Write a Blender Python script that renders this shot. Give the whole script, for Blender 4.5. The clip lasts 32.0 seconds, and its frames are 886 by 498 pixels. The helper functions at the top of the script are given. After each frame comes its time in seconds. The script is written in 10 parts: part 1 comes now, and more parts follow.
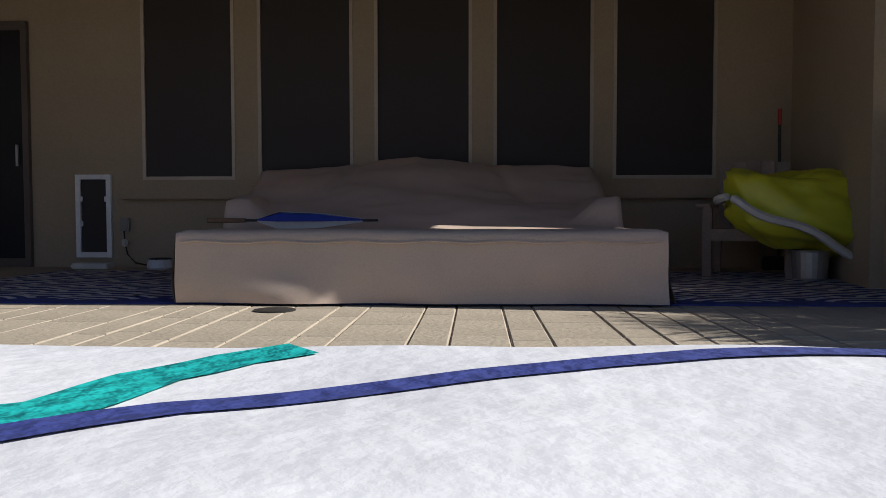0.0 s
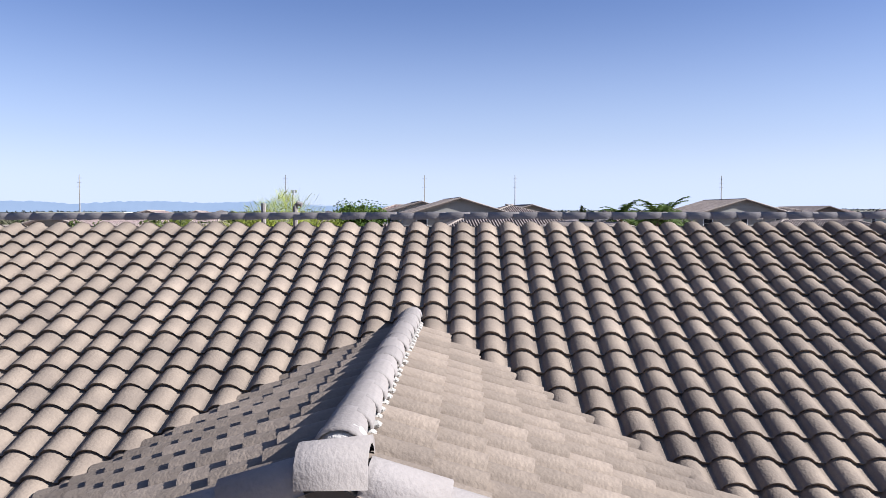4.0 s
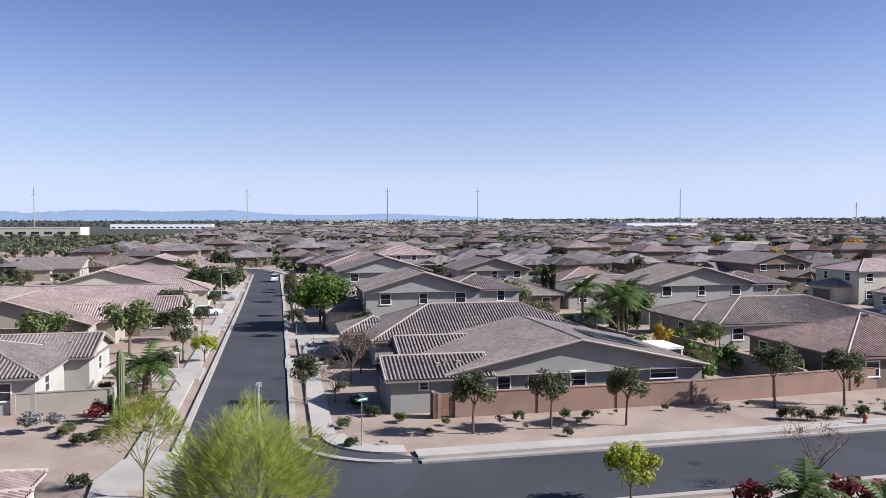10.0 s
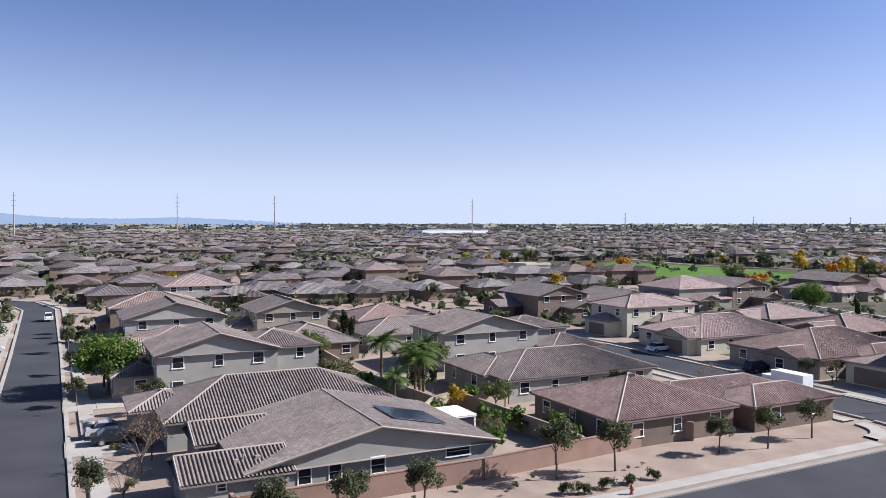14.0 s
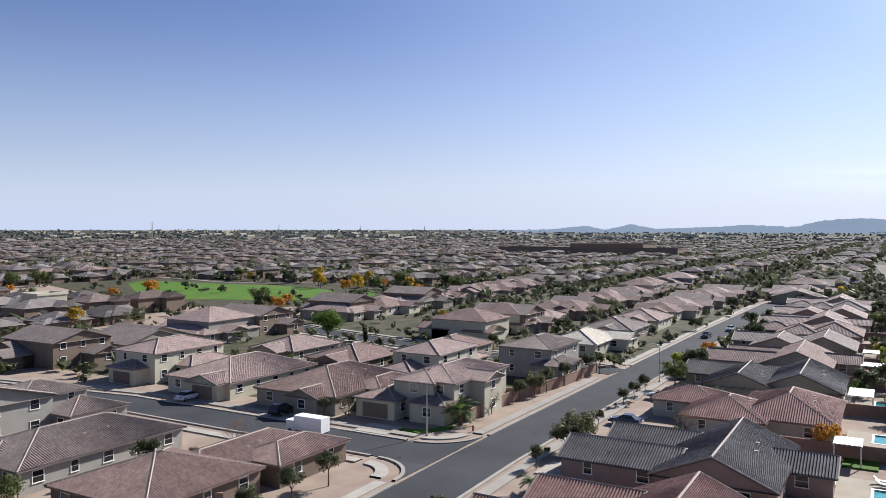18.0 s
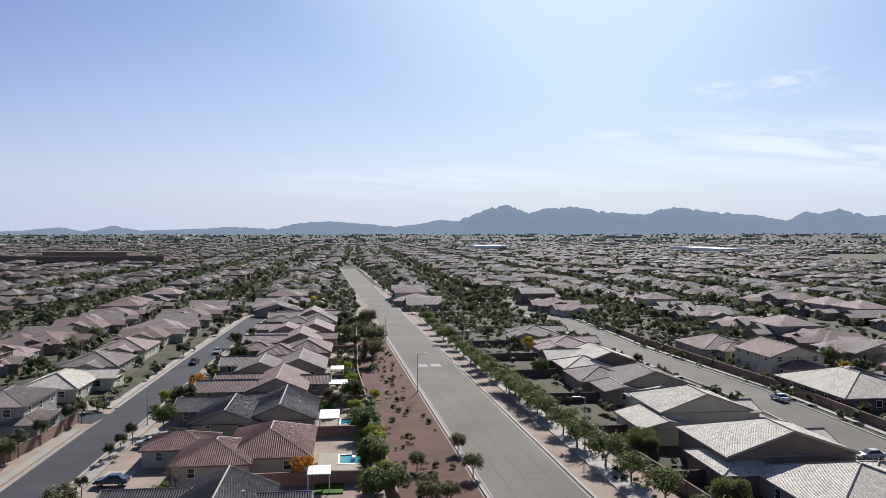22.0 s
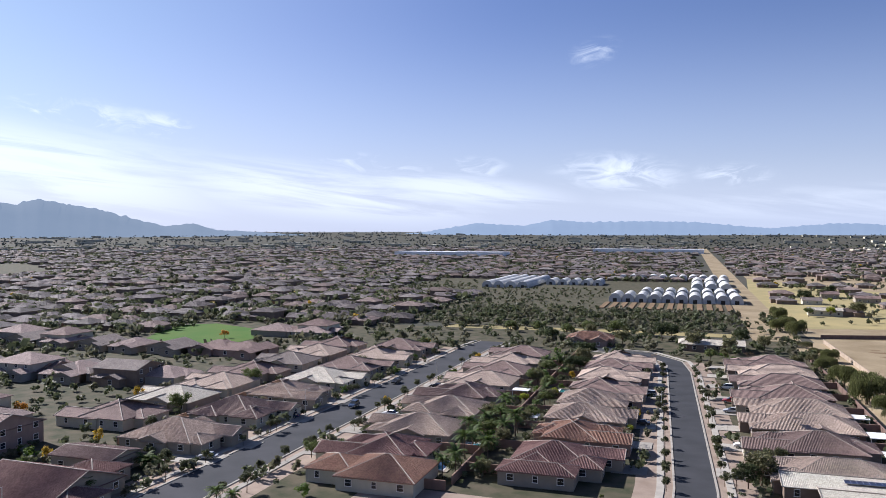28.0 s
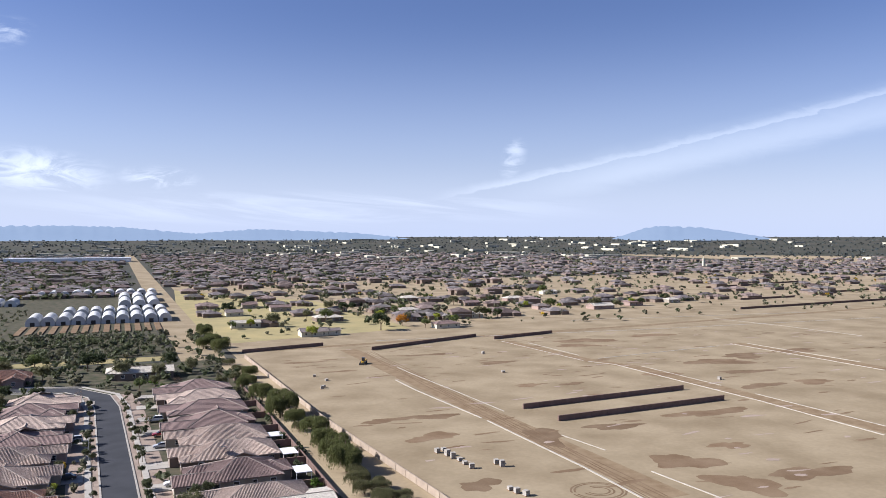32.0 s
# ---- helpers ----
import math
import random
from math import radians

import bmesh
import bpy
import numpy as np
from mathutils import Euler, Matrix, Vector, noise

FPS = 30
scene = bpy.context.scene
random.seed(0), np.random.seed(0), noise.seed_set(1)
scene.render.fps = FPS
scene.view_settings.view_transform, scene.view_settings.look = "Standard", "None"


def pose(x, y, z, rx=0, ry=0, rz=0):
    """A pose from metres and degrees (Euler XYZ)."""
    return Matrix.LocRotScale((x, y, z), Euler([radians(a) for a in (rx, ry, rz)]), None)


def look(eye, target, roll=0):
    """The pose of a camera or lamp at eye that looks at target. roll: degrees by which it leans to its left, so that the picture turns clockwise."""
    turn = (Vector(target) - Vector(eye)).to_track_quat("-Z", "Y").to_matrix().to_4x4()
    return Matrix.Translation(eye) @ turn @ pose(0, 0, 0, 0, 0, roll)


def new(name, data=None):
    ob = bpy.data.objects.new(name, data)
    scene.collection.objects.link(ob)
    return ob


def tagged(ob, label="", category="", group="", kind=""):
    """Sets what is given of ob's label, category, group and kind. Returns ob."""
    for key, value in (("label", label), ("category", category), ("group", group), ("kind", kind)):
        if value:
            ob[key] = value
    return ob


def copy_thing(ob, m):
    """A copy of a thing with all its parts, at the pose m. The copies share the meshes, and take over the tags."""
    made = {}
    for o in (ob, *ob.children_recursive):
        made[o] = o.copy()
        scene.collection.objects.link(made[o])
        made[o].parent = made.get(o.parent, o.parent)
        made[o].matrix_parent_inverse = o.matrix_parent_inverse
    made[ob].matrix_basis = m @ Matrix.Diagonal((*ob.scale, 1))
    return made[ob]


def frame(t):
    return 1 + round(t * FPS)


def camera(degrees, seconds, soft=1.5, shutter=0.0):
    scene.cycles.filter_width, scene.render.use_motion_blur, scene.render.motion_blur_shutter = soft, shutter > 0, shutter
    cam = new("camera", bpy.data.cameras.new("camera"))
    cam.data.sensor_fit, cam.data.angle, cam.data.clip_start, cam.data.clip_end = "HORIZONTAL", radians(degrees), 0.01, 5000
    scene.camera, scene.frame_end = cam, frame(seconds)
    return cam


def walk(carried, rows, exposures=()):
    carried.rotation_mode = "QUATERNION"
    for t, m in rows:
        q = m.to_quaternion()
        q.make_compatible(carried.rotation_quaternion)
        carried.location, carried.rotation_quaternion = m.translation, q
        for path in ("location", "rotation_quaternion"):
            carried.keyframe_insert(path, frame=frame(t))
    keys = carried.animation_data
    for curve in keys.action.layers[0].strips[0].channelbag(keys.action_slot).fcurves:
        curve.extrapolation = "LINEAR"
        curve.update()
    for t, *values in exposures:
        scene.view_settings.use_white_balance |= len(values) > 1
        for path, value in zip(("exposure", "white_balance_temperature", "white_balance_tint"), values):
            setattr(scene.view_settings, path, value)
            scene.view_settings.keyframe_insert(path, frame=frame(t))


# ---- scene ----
# The camera rises from a low table on a back terrace and then turns to its right.
cam = camera(59.17, 32.0, soft=0.8)
PATH = [
    (0, (0.007, 0.002, 0.495), (-0.427, 9.983, 0.048), -0.07),
    (0.5, (0.009, 0.028, 0.560), (-0.418, 10.011, 0.184), 0.14),
    (1, (0.014, 0.040, 1.081), (-0.397, 10.024, 0.670), 0.06),
    (1.5, (0.084, 0.002, 1.822), (-0.337, 9.985, 1.403), -0.07),
    (2, (0.092, -0.066, 2.679), (-0.296, 9.918, 2.287), -0.21),
    (2.5, (0.086, 0.044, 3.577), (-0.271, 10.029, 3.178), 0.12),
    (3, (0.134, 0.083, 4.360), (-0.274, 10.067, 3.973), 0.03),
    (3.5, (0.145, 0.133, 5.108), (-0.260, 10.116, 4.687), -0.38),
    (4, (0.105, 0.149, 5.841), (-0.231, 10.134, 5.397), -0.07),
    (4.5, (0.104, 0.128, 6.515), (-0.194, 10.114, 6.079), -0.03),
    (6.5, (0.113, 0.163, 9.243), (-0.026, 10.154, 8.840), -0.20),
    (7, (0.131, 0.124, 9.903), (0.035, 10.116, 9.521), -0.34),
    (7.5, (0.151, 0.091, 10.597), (0.089, 10.083, 10.225), -0.37),
    (8, (0.134, 0.085, 11.300), (0.115, 10.078, 10.925), -0.28),
    (8.5, (0.104, 0.058, 11.975), (0.124, 10.051, 11.608), -0.12),
    (9, (0.111, 0.024, 12.683), (0.171, 10.017, 12.322), -0.09),
    (9.5, (0.098, 0.009, 13.475), (0.202, 10.002, 13.117), -0.06),
    (10, (0.071, 0.012, 14.320), (0.206, 10.005, 13.967), -0.09),
    (10.5, (0.072, 0.007, 15.187), (0.249, 10.000, 14.838), -0.09),
    (11, (0.084, 0.013, 16.030), (0.302, 10.005, 15.683), -0.05),
    (11.5, (0.073, 0.020, 16.856), (0.322, 10.011, 16.513), -0.07),
    (12, (0.057, 0.013, 17.656), (0.345, 10.004, 17.317), -0.00),
    (12.5, (0.039, -0.071, 18.499), (0.678, 9.903, 18.169), 0.01),
    (13, (-0.026, -0.224, 19.408), (1.249, 9.689, 19.089), 0.21),
    (13.5, (-0.119, -0.393, 20.333), (1.860, 9.404, 20.021), 0.13),
    (14, (-0.166, -0.527, 21.163), (2.510, 9.104, 20.859), 0.17),
    (14.5, (-0.209, -0.631, 21.957), (3.160, 8.781, 21.681), 0.13),
    (16.5, (-0.334, -1.168, 25.406), (5.574, 6.896, 25.152), -0.21),
    (17, (-0.345, -1.375, 26.351), (6.128, 6.244, 26.108), -0.07),
    (17.5, (-0.395, -1.530, 27.359), (6.630, 5.583, 27.124), 0.06),
    (18, (-0.493, -1.653, 28.299), (7.062, 4.895, 28.071), 0.09),
    (18.5, (-0.635, -1.834, 29.222), (7.408, 4.104, 28.983), -0.13),
    (19, (-0.857, -1.939, 30.095), (7.633, 3.341, 29.862), -0.10),
    (19.5, (-1.097, -1.983, 30.985), (7.786, 2.605, 30.767), 0.17),
    (20, (-1.361, -2.046, 31.868), (7.859, 1.821, 31.657), 0.24),
    (20.5, (-1.631, -2.129, 32.802), (7.868, 0.990, 32.590), 0.20),
    (21, (-1.959, -2.248, 33.792), (7.756, 0.109, 33.572), 0.14),
    (21.5, (-2.301, -2.404, 34.799), (7.572, -0.832, 34.587), 0.11),
    (22, (-2.612, -2.536, 35.813), (7.356, -1.758, 35.598), 0.06),
    (22.5, (-2.899, -2.550, 36.814), (7.099, -2.581, 36.590), 0.08),
    (23, (-3.176, -2.535, 37.863), (6.786, -3.371, 37.648), 0.33),
    (23.5, (-3.459, -2.467, 38.905), (6.404, -4.107, 38.687), 0.31),
    (24, (-3.746, -2.380, 40.004), (5.953, -4.804, 39.787), 0.15),
    (24.5, (-3.976, -2.298, 41.157), (5.438, -5.665, 40.947), 0.33),
    (26.5, (-5.003, -2.114, 46.041), (2.485, -8.740, 45.845), -0.59),
    (27, (-5.281, -1.891, 47.261), (1.495, -9.243, 47.052), -0.31),
    (27.5, (-5.492, -1.468, 48.492), (0.495, -9.475, 48.281), -0.00),
    (28, (-5.644, -0.904, 49.769), (-0.522, -9.490, 49.560), -0.00),
    (28.5, (-5.706, -0.289, 51.080), (-1.518, -9.367, 50.872), 0.04),
    (29, (-5.740, 0.269, 52.405), (-2.527, -9.198, 52.197), 0.05),
    (29.5, (-5.815, 0.772, 53.748), (-3.609, -8.980, 53.547), 0.12),
    (30, (-5.943, 1.267, 55.056), (-4.767, -8.662, 54.868), 0.02),
    (30.5, (-6.120, 1.760, 56.271), (-5.963, -8.237, 56.080), 0.22),
    (31, (-6.277, 2.258, 57.418), (-6.976, -7.716, 57.252), 0.36),
    (31.5, (-6.384, 2.715, 58.531), (-7.611, -7.208, 58.361), 0.04),
    (32, (-6.454, 3.137, 59.651), (-8.100, -6.725, 59.485), -0.01),
]
# seconds, stops, kelvin, tint: the camera opens up on the shaded wall and closes again above the roof
EXPOSURES = [(0, 0.36, 6200, 9), (0.5, 0.5, 6050, 7), (1.0, 1.15, 5850, 4), (1.5, 2.3, 5850, 9), (2.0, 2.78, 5850, 10), (2.5, 2.74, 6000, 10), (3.0, 2.38, 6250, 6), (3.5, 1.85, 6050, 10),
             (4.0, 1.24, 5900, 13), (6.0, 1.06, 5850, 14), (14.0, 1.11, 5900, 15), (17.0, 1.03, 6100, 12), (20.0, 0.80, 6150, 12), (24.0, 0.70, 6050, 13), (28.0, 0.98, 6000, 15), (32.0, 1.04, 5950, 15)]
walk(cam, [(t, look(eye, target, roll)) for t, eye, target, roll in PATH], EXPOSURES)

# ---- light ----
SUN_AZ, SUN_EL = radians(96.5), radians(33)      # clockwise from +y
sun = new("sun", bpy.data.lights.new("sun", "SUN"))
sun.data.energy, sun.data.angle, sun.data.color = 5.0, radians(0.53), (1.0, 0.95, 0.88)
sun_way = Vector((math.sin(SUN_AZ) * math.cos(SUN_EL), math.cos(SUN_AZ) * math.cos(SUN_EL), math.sin(SUN_EL)))
sun.matrix_world = look(sun_way * 300, (0, 0, 0))

world = bpy.data.worlds.new("sky")
scene.world = world
world.use_nodes = True
wn, wl = world.node_tree.nodes, world.node_tree.links
wn.clear()
sky = wn.new("ShaderNodeTexSky")
sky.sky_type, sky.sun_disc = "NISHITA", False
sky.sun_elevation, sky.sun_rotation = SUN_EL, SUN_AZ
sky.air_density, sky.dust_density, sky.ozone_density, sky.altitude = 1.0, 0.4, 1.6, 400
sky_bg, sky_out = wn.new("ShaderNodeBackground"), wn.new("ShaderNodeOutputWorld")
sky_bg.inputs["Strength"].default_value = 0.05
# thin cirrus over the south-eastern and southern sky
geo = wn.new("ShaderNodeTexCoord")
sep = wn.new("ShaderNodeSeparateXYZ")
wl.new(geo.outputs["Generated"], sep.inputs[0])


def wmath(op, a, b=None, clamp=False):
    n = wn.new("ShaderNodeMath")
    n.operation, n.use_clamp = op, clamp
    for k, val in enumerate((a, b)):
        if val is None:
            continue
        if isinstance(val, (int, float)):
            n.inputs[k].default_value = val
        else:
            wl.new(val, n.inputs[k])
    return n.outputs[0]


def wramp(val, lo, hi):
    n = wn.new("ShaderNodeMapRange")
    n.interpolation_type = "SMOOTHSTEP"
    n.inputs["From Min"].default_value, n.inputs["From Max"].default_value = lo, hi
    wl.new(val, n.inputs["Value"])
    return n.outputs[0]


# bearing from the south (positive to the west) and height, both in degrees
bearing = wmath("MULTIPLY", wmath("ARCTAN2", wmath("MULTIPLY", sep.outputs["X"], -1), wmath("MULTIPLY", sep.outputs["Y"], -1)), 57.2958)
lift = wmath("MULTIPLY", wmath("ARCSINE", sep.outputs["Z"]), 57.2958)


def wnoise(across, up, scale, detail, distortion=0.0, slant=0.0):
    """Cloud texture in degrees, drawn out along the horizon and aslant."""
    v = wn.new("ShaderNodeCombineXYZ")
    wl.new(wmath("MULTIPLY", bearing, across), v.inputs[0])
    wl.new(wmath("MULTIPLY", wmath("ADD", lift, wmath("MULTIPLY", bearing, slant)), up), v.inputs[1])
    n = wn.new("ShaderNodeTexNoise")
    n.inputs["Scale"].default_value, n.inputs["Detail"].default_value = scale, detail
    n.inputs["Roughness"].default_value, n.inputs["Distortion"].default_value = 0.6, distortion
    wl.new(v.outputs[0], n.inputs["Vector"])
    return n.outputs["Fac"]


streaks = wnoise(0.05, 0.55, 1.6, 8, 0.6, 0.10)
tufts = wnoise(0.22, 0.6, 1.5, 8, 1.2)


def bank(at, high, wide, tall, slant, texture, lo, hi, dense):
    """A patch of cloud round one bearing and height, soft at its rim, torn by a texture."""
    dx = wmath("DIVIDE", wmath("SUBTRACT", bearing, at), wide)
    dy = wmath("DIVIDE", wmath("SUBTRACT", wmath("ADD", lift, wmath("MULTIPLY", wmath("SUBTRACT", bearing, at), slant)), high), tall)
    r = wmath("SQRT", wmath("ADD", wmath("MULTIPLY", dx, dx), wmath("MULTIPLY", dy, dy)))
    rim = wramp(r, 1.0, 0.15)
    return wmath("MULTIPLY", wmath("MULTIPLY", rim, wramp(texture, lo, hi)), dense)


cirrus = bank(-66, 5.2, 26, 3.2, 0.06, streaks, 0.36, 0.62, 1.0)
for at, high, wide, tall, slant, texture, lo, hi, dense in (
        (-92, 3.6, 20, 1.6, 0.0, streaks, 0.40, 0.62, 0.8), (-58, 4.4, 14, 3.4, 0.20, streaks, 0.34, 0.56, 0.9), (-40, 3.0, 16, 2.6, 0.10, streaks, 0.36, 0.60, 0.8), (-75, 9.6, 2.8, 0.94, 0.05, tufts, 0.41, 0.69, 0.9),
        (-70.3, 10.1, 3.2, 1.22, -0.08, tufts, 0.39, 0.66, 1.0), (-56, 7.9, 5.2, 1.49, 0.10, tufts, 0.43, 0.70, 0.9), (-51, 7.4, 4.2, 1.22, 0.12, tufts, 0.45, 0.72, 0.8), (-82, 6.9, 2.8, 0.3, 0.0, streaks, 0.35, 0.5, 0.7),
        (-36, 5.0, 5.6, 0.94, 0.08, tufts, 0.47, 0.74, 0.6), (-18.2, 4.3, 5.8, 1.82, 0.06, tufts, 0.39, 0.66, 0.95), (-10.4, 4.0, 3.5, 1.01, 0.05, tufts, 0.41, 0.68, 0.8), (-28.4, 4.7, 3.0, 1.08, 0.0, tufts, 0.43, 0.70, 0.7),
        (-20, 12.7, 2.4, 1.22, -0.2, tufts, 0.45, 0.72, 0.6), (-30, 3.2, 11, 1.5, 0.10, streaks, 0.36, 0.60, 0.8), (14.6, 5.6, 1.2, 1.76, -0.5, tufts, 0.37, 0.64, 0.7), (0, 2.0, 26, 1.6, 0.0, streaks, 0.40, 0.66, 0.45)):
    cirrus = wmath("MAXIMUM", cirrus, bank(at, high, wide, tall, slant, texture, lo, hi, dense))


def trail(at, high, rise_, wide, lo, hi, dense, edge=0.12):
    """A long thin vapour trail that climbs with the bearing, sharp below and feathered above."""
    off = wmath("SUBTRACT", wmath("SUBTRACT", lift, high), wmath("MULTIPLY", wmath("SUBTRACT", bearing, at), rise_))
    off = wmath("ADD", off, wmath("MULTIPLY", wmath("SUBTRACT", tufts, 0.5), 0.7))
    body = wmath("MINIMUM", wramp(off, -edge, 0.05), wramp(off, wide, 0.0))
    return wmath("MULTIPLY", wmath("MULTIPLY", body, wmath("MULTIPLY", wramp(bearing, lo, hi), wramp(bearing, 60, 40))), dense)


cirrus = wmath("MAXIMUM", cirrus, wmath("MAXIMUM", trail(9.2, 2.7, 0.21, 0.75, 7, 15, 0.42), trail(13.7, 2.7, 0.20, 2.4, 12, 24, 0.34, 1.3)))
low = wmath("ADD", wmath("MULTIPLY", wramp(sep.outputs["Z"], 0.28, 0.0), 0.5), wmath("MULTIPLY", wramp(sep.outputs["Z"], 0.10, 0.0), 0.35))
deep = wn.new("ShaderNodeHueSaturation")
deep.inputs["Saturation"].default_value = 1.15
cool = wn.new("ShaderNodeMixRGB")
cool.blend_type = "MULTIPLY"
cool.inputs["Color2"].default_value = (1.07, 0.93, 1.03, 1)
wl.new(sky.outputs[0], cool.inputs["Color1"])
near_sun = wmath("ADD", wmath("MULTIPLY", sep.outputs["X"], sun_way.x), wmath("ADD", wmath("MULTIPLY", sep.outputs["Y"], sun_way.y), wmath("MULTIPLY", sep.outputs["Z"], sun_way.z)))
wl.new(wramp(near_sun, 1.0, 0.72), cool.inputs["Fac"])
wl.new(cool.outputs[0], deep.inputs["Color"])
haze = wn.new("ShaderNodeMixRGB")               # pale haze towards the horizon
haze.inputs["Color2"].default_value = (6.3, 7.4, 9.4, 1)
wl.new(low, haze.inputs["Fac"])
wl.new(deep.outputs[0], haze.inputs["Color1"])
glow = wn.new("ShaderNodeMixRGB")               # forward-scattered light round the sun
glow.inputs["Color2"].default_value = (14.0, 16.3, 16.3, 1)
wl.new(wmath("ADD", wmath("MULTIPLY", wramp(near_sun, 0.88, 1.0), 0.36), wmath("MULTIPLY", wramp(near_sun, 0.55, 0.95), 0.10)), glow.inputs["Fac"])
wl.new(haze.outputs[0], glow.inputs["Color1"])
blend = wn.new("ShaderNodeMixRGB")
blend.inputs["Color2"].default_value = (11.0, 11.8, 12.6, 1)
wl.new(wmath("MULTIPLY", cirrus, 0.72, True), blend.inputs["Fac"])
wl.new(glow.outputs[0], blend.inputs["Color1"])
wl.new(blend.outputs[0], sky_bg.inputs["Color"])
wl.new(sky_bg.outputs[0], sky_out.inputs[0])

# ---- materials ----
def mat(name, color, rough=0.8, other=None, scale=1.5, fine=30.0, bump=0.15, vary=0.12, metal=0.0, island=False, bump_scale=None, through_light=0.0):
    """A surface with stains at one scale, grain at another, relief, and a shade of its own for each object."""
    m = bpy.data.materials.new(name)
    m.use_nodes = True
    n, l = m.node_tree.nodes, m.node_tree.links
    b = n["Principled BSDF"]
    if rough >= 0.84:                    # dry, matt stuff hardly shines at a glancing angle
        b.inputs["Specular IOR Level"].default_value = 0.12
    other = other or tuple(c * 0.72 for c in color)
    co = n.new("ShaderNodeTexCoord")
    big, small = n.new("ShaderNodeTexNoise"), n.new("ShaderNodeTexNoise")
    big.inputs["Scale"].default_value, big.inputs["Detail"].default_value = scale, 5
    small.inputs["Scale"].default_value, small.inputs["Detail"].default_value = fine, 3
    for t in (big, small):
        l.new(co.outputs["Object"], t.inputs["Vector"])
    mix = n.new("ShaderNodeMixRGB")
    mix.inputs["Color1"].default_value, mix.inputs["Color2"].default_value = (*color, 1), (*other, 1)
    r = n.new("ShaderNodeMapRange")
    r.inputs["From Min"].default_value, r.inputs["From Max"].default_value = 0.35, 0.68
    l.new(big.outputs["Fac"], r.inputs["Value"])
    l.new(r.outputs[0], mix.inputs["Fac"])
    hsv = n.new("ShaderNodeHueSaturation")
    l.new(mix.outputs[0], hsv.inputs["Color"])
    rnd = n.new("ShaderNodeNewGeometry") if island else n.new("ShaderNodeObjectInfo")
    s1, s2 = n.new("ShaderNodeMapRange"), n.new("ShaderNodeMath")
    s1.inputs["To Min"].default_value, s1.inputs["To Max"].default_value = 1 - vary, 1 + vary
    l.new(rnd.outputs["Random Per Island" if island else "Random"], s1.inputs["Value"])
    s3 = n.new("ShaderNodeMapRange")
    s3.inputs["To Min"].default_value, s3.inputs["To Max"].default_value = 0.86, 1.14
    l.new(small.outputs["Fac"], s3.inputs["Value"])
    s2.operation = "MULTIPLY"
    l.new(s1.outputs[0], s2.inputs[0]), l.new(s3.outputs[0], s2.inputs[1])
    l.new(s2.outputs[0], hsv.inputs["Value"])
    l.new(hsv.outputs[0], b.inputs["Base Color"])
    b.inputs["Roughness"].default_value, b.inputs["Metallic"].default_value = rough, metal
    if bump:
        bp = n.new("ShaderNodeBump")
        bp.inputs["Strength"].default_value, bp.inputs["Distance"].default_value = bump, 0.02
        tex = small
        if bump_scale:
            tex = n.new("ShaderNodeTexNoise")
            tex.inputs["Scale"].default_value, tex.inputs["Detail"].default_value = bump_scale, 6
            l.new(co.outputs["Object"], tex.inputs["Vector"])
        l.new(tex.outputs["Fac"], bp.inputs["Height"])
        l.new(bp.outputs[0], b.inputs["Normal"])
    if through_light:
        tr, ms = n.new("ShaderNodeBsdfTranslucent"), n.new("ShaderNodeMixShader")
        l.new(hsv.outputs[0], tr.inputs["Color"])
        ms.inputs["Fac"].default_value = through_light
        l.new(b.outputs[0], ms.inputs[1]), l.new(tr.outputs[0], ms.inputs[2])
        l.new(ms.outputs[0], n["Material Output"].inputs["Surface"])
    return m


